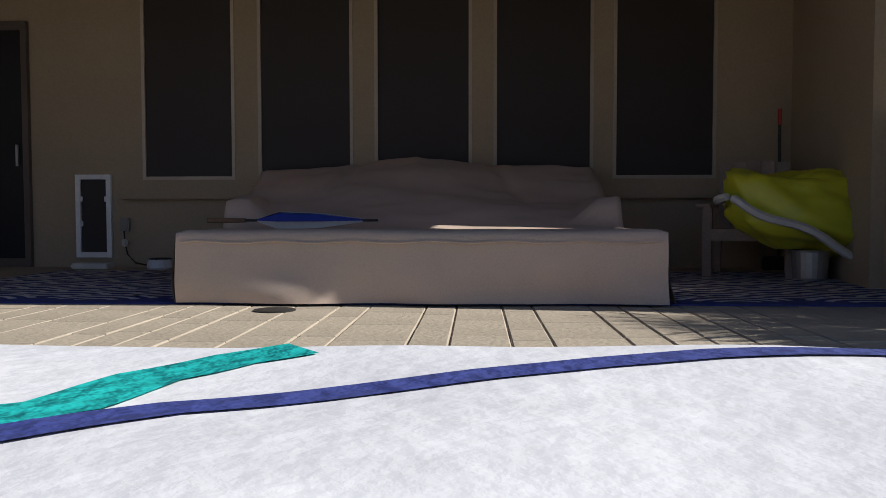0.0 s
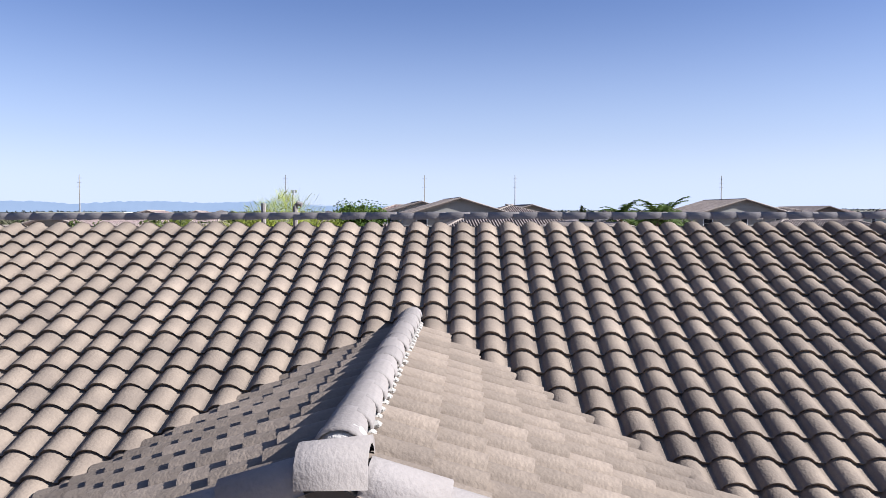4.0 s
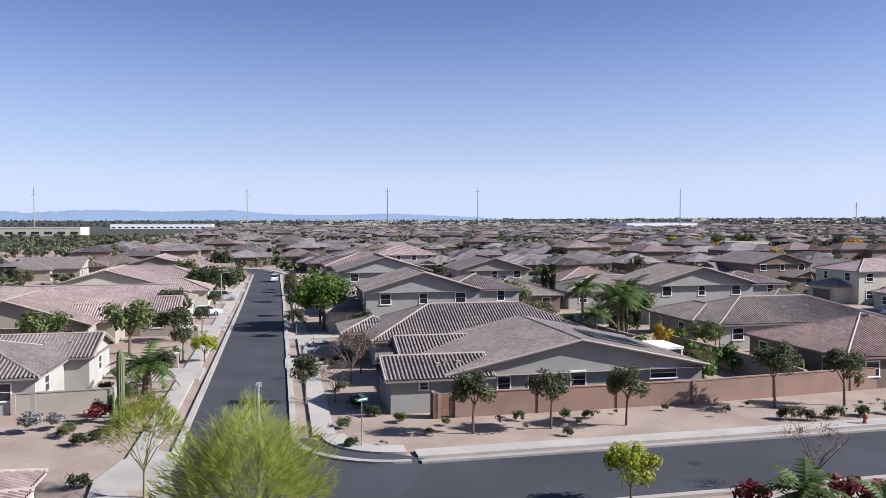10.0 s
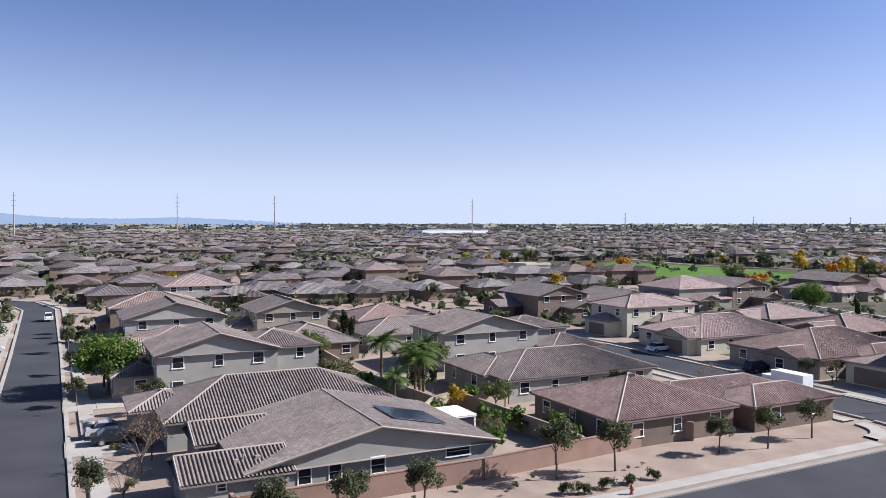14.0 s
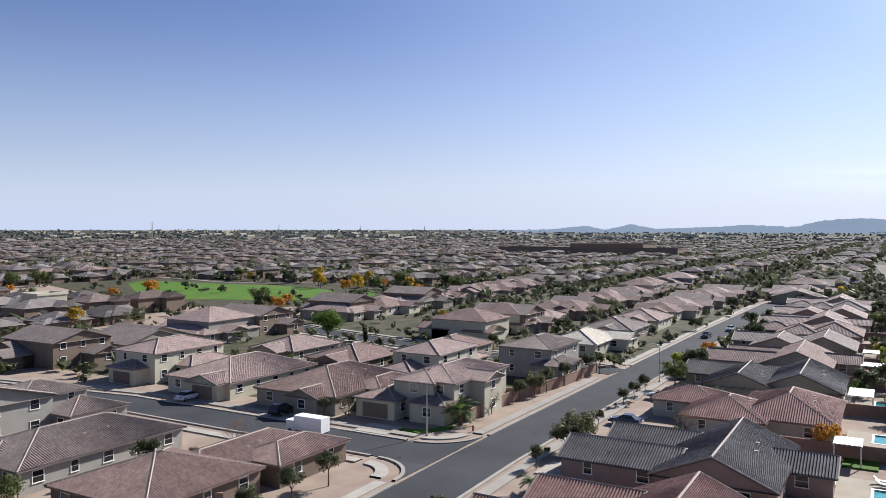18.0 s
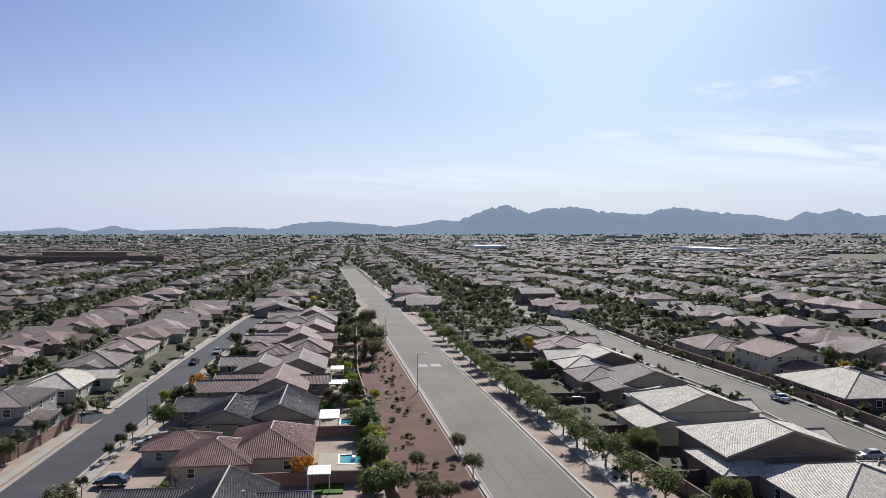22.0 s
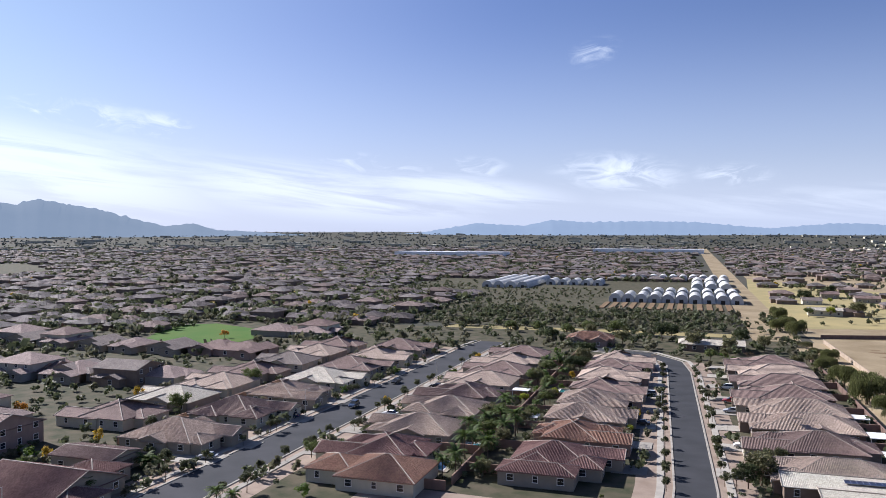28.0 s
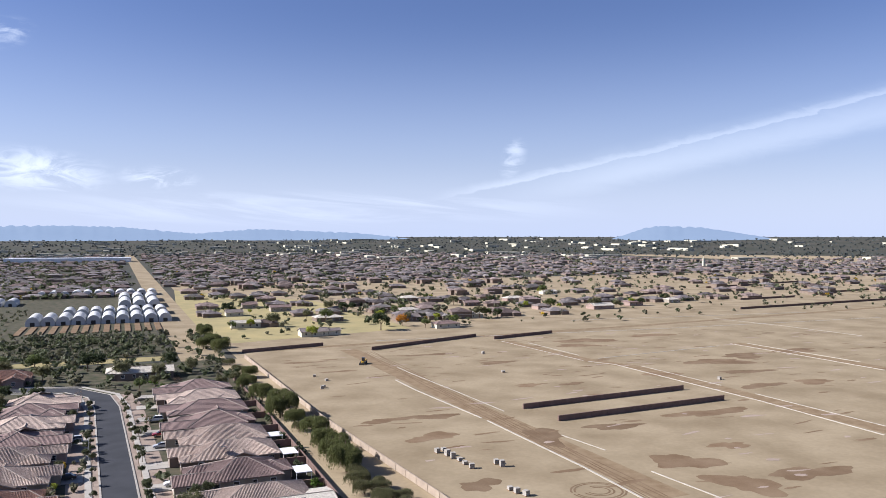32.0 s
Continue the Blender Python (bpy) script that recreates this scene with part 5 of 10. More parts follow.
# houses between the wide road and the southern street
N = [(80, -77, [(0, 1, 20, 20, 3.0, "hip", "x", 0.33), (10, -1, 20, 9, 2.9, "hip", "x", 0.36), (-3, 11, 7, 19, 2.8, "gable", "x", 0.3)], STUCCO_TAN, TILE_SAND, "single-storey house with broad pale tile roof"),
     (100, -76, [(0, 3, 17, 22, 4.6, "half", "x", 0.34), (-3, 15, 9, 24, 3.0, "hip", "x", 0.3), (11, -1, 18, 7, 3.0, "gable", "y", 0.33)], STUCCO_BROWN, TILE_SAND, "two-storey brown house with pale sunlit gable roof"),
     (126, -75, [(0, 4, 16, 20, 4.8, "half", "x", 0.36), (-4, 16, 9, 25, 3.0, "gable", "x", 0.25), (14, 6, 24, 18, 3.2, "hip", "x", 0.34), (6, -1, 14, 7, 3.0, "gable", "y", 0.33)], STUCCO_CREAM, TILE_SAND, "two-storey cream house with pale tile roof"),
     (156, -74, [(0, 0, 19, 17, 3.2, "half", "x", 0.36), (8, 10, 22, 22, 3.0, "hip", "x", 0.34), (-3, 12, 7, 20, 2.9, "gable", "x", 0.2)], STUCCO_TAN, TILE_GREY, "single-storey tan house with grey gable roof"),
     (184, -73, [(0, 0, 17, 15, 3.4, "gable", "x", 0.36), (-4, 8, 8, 20, 3.0, "hip", "x"), (9, 9, 20, 21, 3.0, "gable", "y")], STUCCO_BROWN, TILE_SAND, "brown house with pale gable roof"),
     (211, -71, [(0, 0, 17, 15, 3.0, "hip", "x"), (12, -4, 20, 6, 3.0, "gable", "y"), (-3, 8, 7, 17, 2.9, "gable", "x")], STUCCO_TAN, TILE_TAN, "single-storey tan house with pale roof"),
     (238, -68, [(0, 0, 17, 15, 3.0, "hip", "x"), (12, -4, 20, 6, 3.0, "gable", "y"), (-3, 8, 7, 17, 2.9, "gable", "x")], STUCCO_TAN, TILE_GREY, "single-storey tan house with grey roof")]
for k, (u, v, wings, wall, tile, text) in enumerate(N):
    house(u, v, wings, wall, tile, text, ribs=0.0, windows="w" if k else "wn", group="houses on the southern street")

# south of that street
house(141, -118, [(0, 0, 26, 19, 3.0, "hip", "x", 0.33), (18, -4, 28, 8, 3.0, "hip", "x")], STUCCO_BROWN, TILE_SAND, "single-storey house with pale hipped roof behind a long wall", ribs=0.0, windows="nw")
house(103, -120, [(0, 0, 20, 19, 3.0, "gable", "x", 0.36), (-4, 8, 8, 18, 3.0, "hip", "x"), (4, -6, 14, 4, 3.0, "hip", "y")], STUCCO_TAN, TILE_RED, "house with red-brown gable tile roof behind a wall", ribs=0.31, windows="nw")
house(147, -142, [(0, 0, 18, 18, 5.2, "gable", "x", 0.33), (8, 12, 20, 20, 3, "hip", "x")], STUCCO_PINK, TILE_BROWN, "two-storey rose house with brown roof", windows="nw")
house(178, -118, [(0, 0, 18, 14, 5.2, "gable", "x", 0.33), (-4, 2, 6, 12, 3, "hip", "x")], STUCCO_CREAM, TILE_BROWN, "two-storey cream house with brown tile roof", windows="nw")
house(206, -116, [(0, 0, 20, 16, 3.0, "hip", "x"), (-4, 2, 6, 12, 3, "hip", "x")], STUCCO_TAN, TILE_BROWN, "single-storey house with brown roof", windows="nw")

# houses along the diagonal street and the lane, in the southern grid
def south_house(u, v, depth, width, tile, wall, form, text, ribs, side):
    """side: -1 fronts the street to the west, +1 to the east."""
    a = [(0, 0, depth - 3, width, 2.9, "hip", "x", 0.36), (depth - 9, 0.3, depth + 3, 7, 2.8, "gable", "x", 0.34), (depth - 8, 8, depth - 0.5, width + 0.6, 2.8, "hip", "x", 0.38), (1, width - 8, 9, width + 1.2, 2.7, "hip", "y", 0.34)]
    b = [(3, 0, depth - 4, width, 3.0, "hip", "x", 0.38), (depth - 9, width - 7.5, depth + 3.5, width + 0.3, 2.8, "gable", "x", 0.33), (depth - 9, 0.6, depth + 0.5, 6.2, 2.8, "hip", "x", 0.36), (0, 2, 8, width - 4, 2.7, "hip", "y", 0.33)]
    c = [(0, 0.4, depth - 2, width, 2.9, "hip", "x", 0.38), (6, -1, 13, width + 0.9, 2.8, "gable", "y", 0.36), (depth - 8, 1, depth + 3, 8, 2.75, "gable", "x", 0.36), (depth - 6, 9, depth + 0.6, width - 0.6, 2.7, "hip", "x", 0.34)]
    wings = (a, b, c)[form]
    if side < 0:
        wings = [(depth - w[2], w[1], depth - w[0], w[3], *w[4:]) for w in wings]
    house(u, v, wings, wall, tile, text, 77, ribs, "n" + ("w" if side < 0 else "e"), group="houses along the southern streets")


WORDS = {TILE_BROWN: "brown", TILE_TAN: "tan", TILE_BEIGE: "beige", TILE_RED: "red-brown", TILE_ORANGE: "terracotta", TILE_SAND: "sandy", TILE_GREY: "grey"}
for k, v in enumerate((-170, -190, -209, -228, -247, -266, -285, -303)):
    t = (TILE_RED, TILE_ORANGE, TILE_BEIGE, TILE_BEIGE, TILE_BROWN, TILE_BEIGE, TILE_BROWN, TILE_BEIGE)[k]
    south_house(11, v - 1, 19, 14.5, t, (STUCCO_TAN, STUCCO_PINK)[k % 2], k % 3, f"single-storey house with {WORDS[t]} hipped tile roof", 0.31 if k < 4 else 0, -1)
for k, v in enumerate((-164, -184, -206, -226, -246, -266, -286, -304)):
    t = (TILE_RED, TILE_BEIGE, TILE_BEIGE, TILE_BROWN, TILE_BEIGE, TILE_BROWN, TILE_BEIGE, TILE_BROWN)[k]
    south_house(48, v - 2, 20, 15.5, t, (STUCCO_CREAM, STUCCO_TAN)[k % 2], (k + 1) % 3, f"single-storey house with {WORDS[t]} hipped tile roof", 0.31 if k < 4 else 0, 1)
for k, v in enumerate((-174, -195, -214, -232, -251, -270, -289, -308)):
    t = (TILE_BEIGE, TILE_BROWN, TILE_BEIGE, TILE_BEIGE, TILE_BROWN, TILE_BROWN, TILE_BEIGE, TILE_BROWN)[k]
    south_house(-44, v - 1, 24, 14.5, t, (STUCCO_BROWN, STUCCO_TAN)[k % 2], k % 3, f"single-storey house with {WORDS[t]} hipped tile roof", 0.31 if k < 4 else 0, 1)
for k, v in enumerate((-164, -190, -214, -238, -262, -286, -310)):
    t = (TILE_BEIGE, TILE_BROWN, TILE_BEIGE, TILE_SAND, TILE_BROWN, TILE_BEIGE, TILE_BROWN)[k]
    south_house(99, v, 21, 17, t, (STUCCO_TAN, STUCCO_CREAM)[k % 2], (k + 2) % 3, f"single-storey house with {WORDS[t]} hipped tile roof", 0.31 if k < 3 else 0, -1)
for k, v in enumerate((-176, -198, -220, -242, -264, -286, -308)):
    t = (TILE_BROWN, TILE_SAND, TILE_BEIGE, TILE_BROWN, TILE_GREY, TILE_BEIGE, TILE_BROWN)[k]
    south_house(127, v, 20, 16, t, (STUCCO_CREAM, STUCCO_TAN)[k % 2], (k + 1) % 3, f"single-storey house with {WORDS[t]} hipped tile roof", 0, 1)
house(16, -156, [(0, 0, 15, 7, 2.9, "hip", "x", 0.33)], STUCCO_TAN, TILE_RED, "low outbuilding with red tile roof", 77, 0.31, "n")
house(44, -141, [(0, -10, 16, 5, 2.9, "hip", "x", 0.36), (14, -8, 24, 2, 2.9, "hip", "x", .36)], STUCCO_CREAM, TILE_ORANGE, "single-storey house with terracotta tile roof", 77, 0.31, "n")
house(107, -138, [(0, 0, 15, 9, 3.4, "gable", "x", 0.2)], STUCCO_TAN, TILE_BROWN, "tall plain garage building with gable roof", 77, 0.31, "n", doors=[(0, "w", 4.5, 4.2)])
house(-48, -168, [(0, 0, 26, 12, 2.8, "gable", "x", 0.16), (2, 10, 20, 17, 2.8, "gable", "x", 0.12)], STUCCO_BROWN, TILE_SAND, "low flat-roofed house with solar panels", 77, 0, "n")

# ---- the suburb beyond ----
def far_template(k):
    rnd = random.Random(100 + k)
    w, d = rnd.uniform(13, 17), rnd.uniform(13, 18)
    wall = (STUCCO_TAN, STUCCO_CREAM, STUCCO_BROWN, STUCCO_GREY, STUCCO_PINK, STUCCO_TAN)[k % 6]
    tile = (TILE_TAN, TILE_BROWN, TILE_GREY, TILE_TAN, TILE_BROWN, TILE_GREY)[k % 6]
    two = k in (3, 7, 8)
    z = 5.4 if two else 2.9
    main = (0, 0, w, d, z, "hip", "x" if w > d else "y", 0.35)
    porch = (w - 7, -4, w, 5, 2.8, "gable", "y", 0.34)
    wings = ([main, porch, (0.5, -2, 6, 6, 2.75, "hip", "y", 0.36), (1, d - 7, 9, d + 2, 2.7, "hip", "y", 0.33)],
             [main, porch, (-1.5, 3, w * 0.6, d - 3, 2.85, "gable", "x", 0.34), (w * 0.4, d - 6, w + 0.8, d + 1.5, 2.7, "gable", "y", 0.33)],
             [(0, 0, w, d, z, "gable", "y", 0.30), porch, (-2, d * 0.45, w + 1, d - 1, 2.8, "hip", "x", 0.36)])[k % 3]
    return house(-9000, -9000, wings, wall, tile, "suburban house with tile roof among many alike" if not two else "two-storey suburban house with tile roof", 79, 0, "s", group="houses of the suburb", cap=False)


templates = [far_template(k) for k in range(12)]
R = random.Random(21)
far_walls, far_roofs, far_roofs2, far_roofs3 = Mesh(), Mesh(), Mesh(), Mesh()
GREEN_FAR, OLIVE_FAR, GOLD_FAR = [], [], []


def blocked(x, y):
    """Whether a place is taken by something built for itself."""
    a79, a77 = radians(79), radians(77)
    u, v = x * math.sin(a79) + y * math.cos(a79), -x * math.cos(a79) + y * math.sin(a79)
    p, q = x * math.sin(a77) + y * math.cos(a77), -x * math.cos(a77) + y * math.sin(a77)
    if -80 < u < 70 and -60 < v < 172:
        return True
    if 40 < u < 162 and -140 < v < 130 or 70 < u < 245 and -50 < v < 72 or 240 < u < 310 and -50 < v < 36:
        return True
    if 60 < u < 262 and -132 < v < -50:
        return True
    if u < 785 and abs(v - (-32.2 + 0.0468 * u)) < 24:
        return True
    if 740 < p < 1180 and -960 < q < -620 and abs((p - 948) * 0.62 + (q + 790) * 0.78) < 120:
        return True
    if 198 < u < 330 and 168 < v < 390:
        return True
    if -80 < p < 158 and -410 < q < -100 or -62 < p < 150 and -800 < q < -400 or 100 < p < 250 and -800 < q < -610:
        return True
    if 180 < p < 250 and -372 < q < -284 or -58 < p < -10 and q < -380:
        return True
    if p < -60 and q > -1000 and q > -470 + (p + 60) * 0.18:
        return True
    if p < -60 and q < -1500 and q > -2200 and p < -1300:
        return True
    if -1000 < p < -60 and -1000 < q and R.random() < (0.35 if p > -250 else 0.75):
        return True
    if -185 < p < -30 and -950 < q < -410 and R.random() < 0.7:
        return True
    return False


def on_road(x, y, margin):
    p = Vector((x, y))
    for line, half in ROADS:
        for a, b in zip(line, line[1:]):
            a, b = Vector(a), Vector(b)
            k = max(0, min(1, (p - a).dot(b - a) / (b - a).length_squared))
            if (a + (b - a) * k - p).length < half + margin:
                return True
    return False


def simple_house(x, y, turn, w, d, h, roof):
    """A far house: a hipped body with a crossing wing and a lower garage."""
    c, s = math.cos(turn), math.sin(turn)
    side = 1 if (x * 7.3 + y * 3.1) % 2 < 1 else -1
    for cx, cy, a, b, z, cross in ((0, 0, w, d, h, False), (side * w * 0.24, -d * 0.32, w * 0.46, d * 0.95, h - 0.05, True), (-side * w * 0.28, d * 0.40, w * 0.40, d * 0.6, min(h, 2.7), True)):
        T = lambda p, q, t: (x + (cx + p) * c - (cy + q) * s, y + (cx + p) * s + (cy + q) * c, t)
        a, b = a / 2, b / 2
        for p, q in (((-a, -b), (a, -b)), ((a, -b), (a, b)), ((a, b), (-a, b)), ((-a, b), (-a, -b))):
            far_walls.face([T(*p, 0), T(*q, 0), T(*q, z), T(*p, z)], [(0, 0)] * 4)
        a, b = a + 0.6, b + 0.6
        z -= 0.15
        k = [T(-a, -b, z), T(a, -b, z), T(a, b, z), T(-a, b, z)]
        if cross:
            top = z + a * 0.36
            r = max(b - a, 0.3)
            A, B = T(0, -b + 0.3, top), T(0, r, top)
            roof.face([k[1], k[2], B, A]), roof.face([k[3], k[0], A, B]), roof.face([k[2], k[3], B]), roof.face([k[0], k[1], A])
        else:
            top = z + b * 0.36
            r = max(a - b, 0.5)
            A, B = T(-r, 0, top), T(r, 0, top)
            roof.face([k[0], k[1], B, A]), roof.face([k[2], k[3], A, B]), roof.face([k[1], k[2], B]), roof.face([k[3], k[0], A])


def far_tree(x, y, s, spots_):
    spots_.append((x, y, s))


def stamp(name, spots_, leaves, size, material, label, seed):
    """One object of many small leafy crowns, each a turned and scaled copy of one of six."""
    rng = np.random.default_rng(seed)
    kinds = []
    for k in range(6):
        lobes = rng.uniform(-0.55, 0.55, (5, 3)) * (1, 1, 0.6)
        d = rng.normal(size=(leaves, 3))
        d /= np.linalg.norm(d, axis=1)[:, None]
        c = lobes[rng.integers(0, 5, leaves)] + d * (0.58 * rng.random(leaves) ** 0.4)[:, None]
        c[:, 2] = c[:, 2] * 0.85 + 0.95
        n = d + rng.normal(size=(leaves, 3)) * 0.6
        n /= np.linalg.norm(n, axis=1)[:, None]
        a = np.cross(n, rng.normal(size=(leaves, 3)))
        a /= np.linalg.norm(a, axis=1)[:, None]
        b = np.cross(n, a)
        w = size * rng.uniform(0.6, 1.3, (leaves, 1))
        kinds.append(np.stack([c - a * w - b * w * 0.5, c + a * w * 0.4 - b * w * 0.8, c + a * w + b * w * 0.4, c - a * w * 0.3 + b * w * 0.8], 1).reshape(-1, 3))
    out = np.empty((len(spots_), leaves * 4, 3), dtype=np.float32)
    for k, (x, y, s_) in enumerate(spots_):
        t, q = rng.uniform(0, 6.283), kinds[k % 6]
        ct, st = math.cos(t) * s_, math.sin(t) * s_
        out[k, :, 0], out[k, :, 1], out[k, :, 2] = q[:, 0] * ct - q[:, 1] * st + x, q[:, 0] * st + q[:, 1] * ct + y, q[:, 2] * s_ + rise(x, y)
    me = bpy.data.meshes.new(name)
    nv = out.shape[0] * out.shape[1]
    me.vertices.add(nv)
    me.vertices.foreach_set("co", out.ravel())
    me.loops.add(nv)
    me.loops.foreach_set("vertex_index", np.arange(nv, dtype=np.int32))
    me.polygons.add(nv // 4)
    me.polygons.foreach_set("loop_start", np.arange(0, nv, 4, dtype=np.int32))
    me.update(calc_edges=True)
    tagged(part(name, me, material), label, "trees", kind="stuff")


near_count = 0
row = 0
for v in range(-4200, 4300, 31):
    row += 1
    u = -4300 + R.uniform(0, 16)
    while u < 4300:
        u += 19 + R.uniform(-1.5, 2.5) + (14 if R.random() < 0.05 else 0)
        x, y = grid(u, v + (6 if row % 2 else -6) + R.uniform(-2, 2), 79 if v > -120 else 77)
        dist = math.hypot(x, y)
        az = math.degrees(math.atan2(x, y)) % 360
        if dist > 2600 or dist < 45 or 228 < az < 318 or blocked(x, y) or dist < 700 and on_road(x, y, 13):
            continue
        if dist > 1100 and R.random() < 0.35 or dist > 1700 and R.random() < 0.4:
            continue
        if dist < 420 and near_count < 134:
            near_count += 1
            flip = 0 if row % 2 else 180
            copy_thing(templates[R.randrange(12)], pose(x, y, 0.1, 0, 0, (11 if v > -120 else 13) + flip + R.choice((0, 0, 0, 90))))
        else:
            simple_house(x, y, radians((11 if v > -120 else 13) + R.choice((0, 90))), R.uniform(13, 18), R.uniform(10.5, 13), 5.2 if R.random() < 0.15 else 2.9,
                         (far_roofs, far_roofs2, far_roofs3)[R.randrange(3)])
        for k in range(3 if dist < 1300 else 1):
            if R.random() < 0.8:
                a, b = x + R.uniform(-13, 13), y + R.uniform(-13, 13)
                far_tree(a, b, R.uniform(1.4, 3.0), (GREEN_FAR, OLIVE_FAR, OLIVE_FAR, GREEN_FAR, GREEN_FAR, GOLD_FAR if R.random() < 0.3 else GREEN_FAR)[R.randrange(6)])
for k, u in enumerate((249, 269, 289, 310, 331, 352)):
    x, y = grid(u, 57 - k * 0.5, 79)
    copy_thing(templates[(k * 5 + 1) % 12], pose(x, y, 0.1, 0, 0, 11))
for t in templates:
    for o in (*t.children_recursive, t):
        bpy.data.objects.remove(o)
tagged(part("far_houses", far_walls, STUCCO_BROWN), "brown walls of countless far suburban houses", "houses", kind="stuff")
FAR_TILES = [tile_mat("far_tile_" + n, c, tuple(k * 0.75 for k in c), vary=0.45, island=True) for n, c in (("grey", (0.178, 0.158, 0.148)), ("brown", (0.185, 0.142, 0.126)), ("mauve", (0.140, 0.120, 0.116)))]
for m, material in zip((far_roofs, far_roofs2, far_roofs3), FAR_TILES):
    tagged(part("far_roofs", m, material), "tile roofs of countless far suburban houses", "roofs", kind="stuff")

# belts of trees across the plain
for k in range(30000):
    az, dist = radians(R.uniform(-45, 232)), 400 + 2500 * R.random() ** 1.1
    x, y = dist * math.sin(az), dist * math.cos(az)
    if not blocked(x, y):
        far_tree(x, y, R.uniform(1.4, 3.8), GREEN_FAR if k % 2 else OLIVE_FAR)
for k in range(3600):
    az, dist = radians(R.uniform(62, 172)), 330 + 1500 * R.random() ** 0.8
    x, y = dist * math.sin(az), dist * math.cos(az)
    if not blocked(x, y):
        far_tree(x, y, R.uniform(1.8, 4.2), GREEN_FAR if k % 3 else OLIVE_FAR)
WOODS, far_blocks = [], Mesh()
for k in range(11000):
    az, dist = radians(R.uniform(-45, 232)), 2300 + 2350 * R.random()
    far_tree(dist * math.sin(az), dist * math.cos(az), R.uniform(2.6, 5.0), WOODS)
# low pale buildings of the far city
for k in range(900):
    az, dist, turn = radians(R.uniform(-45, 232)), 2000 + 2300 * R.random(), radians(11 + R.choice((0, 90)))
    x, y, w, d, h = dist * math.sin(az), dist * math.cos(az), R.uniform(6, 30) * R.choice((1, 1, 2)), R.uniform(6, 14), R.uniform(4, 9)
    if blocked(x, y):
        continue
    z, c, s = rise(x, y), math.cos(turn), math.sin(turn)
    k4 = [(x + a * c - b * s, y + a * s + b * c) for a, b in ((-w, -d), (w, -d), (w, d), (-w, d))]
    far_blocks.face([(*p, z + h) for p in k4])
    for p, q in zip(k4, k4[1:] + k4[:1]):
        far_blocks.face([(*p, z - 1), (*q, z - 1), (*q, z + h), (*p, z + h)])
tagged(part("far_buildings", far_blocks, STUCCO_CREAM), "low pale buildings of the far city", "buildings", kind="stuff")
# the far woods' leaf colour has bluish distance haze mixed in
LEAF_WOODS_HAZED = leaf("distant_woods", (0.048, 0.061, 0.059), (0.062, 0.072, 0.069), 0.35, 0.15)
LEAF_FAR = leaf("far_foliage", (0.078, 0.092, 0.046), (0.108, 0.118, 0.060), 0.35, 0.35)
LEAF_FAR2 = leaf("far_foliage_olive", (0.112, 0.112, 0.068), (0.145, 0.138, 0.088), 0.35, 0.35)
stamp("far_trees", GREEN_FAR, 16, 0.46, LEAF_FAR, "dark green far trees among the houses", 1)
stamp("far_woods", WOODS, 10, 0.62, LEAF_WOODS_HAZED, "dark belts of trees across the far valley", 6)
stamp("far_trees", OLIVE_FAR, 16, 0.46, LEAF_FAR2, "olive far trees among the houses", 2)
stamp("far_trees", GOLD_FAR, 30, 0.32, LEAF_YELLOW, "yellow autumn trees among the houses", 3)

# ---- the house with the terrace ----
YW, YG = 7.24, 3.75                      # back wall and gable wall
PITCH_M, PITCH_G = 0.44, 0.40            # main roof and gable roof
RIDGE_Y, RIDGE_Z, GX, GZ = 10.9, 5.70, -0.525, 4.645


def main_z(y):
    return RIDGE_Z - (RIDGE_Y - y) * PITCH_M if y < RIDGE_Y else RIDGE_Z - (y - RIDGE_Y) * 0.34


def gable_z(x):
    return GZ - abs(x - GX) * PITCH_G


OWN_TILE = mat("roof_tile_concrete", (0.245, 0.198, 0.155), 0.85, (0.17, 0.138, 0.112), 2.2, 40, 0.35, 0.16)
OWN_CAP = mat("ridge_tile_concrete", (0.235, 0.21, 0.195), 0.8, (0.195, 0.172, 0.158), 2.5, 40, 0.3, 0.08)
MORTAR = mat("mortar", (0.42, 0.395, 0.36), 0.95, (0.32, 0.30, 0.27), 6, 60, 0.6)
# board colour darkened to hold the shade below the rake tiles
BARGE = mat("barge_board_paint", (0.07, 0.058, 0.055), 0.7, (0.05, 0.042, 0.04), 2, 20, 0.1)
own = thing("house", pose(0, 0, 0), "sage stucco single-storey house with barrel tile roof and covered terrace", "house")

# terrace wall with its five window openings
WIN = [(-3.13, -2.25), (-2.03, -1.14), (-0.94, -0.04), (0.16, 1.07), (1.25, 2.18)]
WZ0, WZ1 = 0.82, 2.84
m = Mesh()
edges = [-7.5] + [q for w in WIN for q in w] + [2.9]
for a, b in zip(edges[::2], edges[1::2]):
    m.box(a, YW, -0.1, b, YW + 0.2, 3.3)
for a, b in WIN:
    m.box(a, YW, -0.1, b, YW + 0.2, WZ0).box(a, YW, WZ1, b, YW + 0.2, 3.3)
part("terrace_wall", m, STUCCO_SMOOTH_BOUNCE, own)
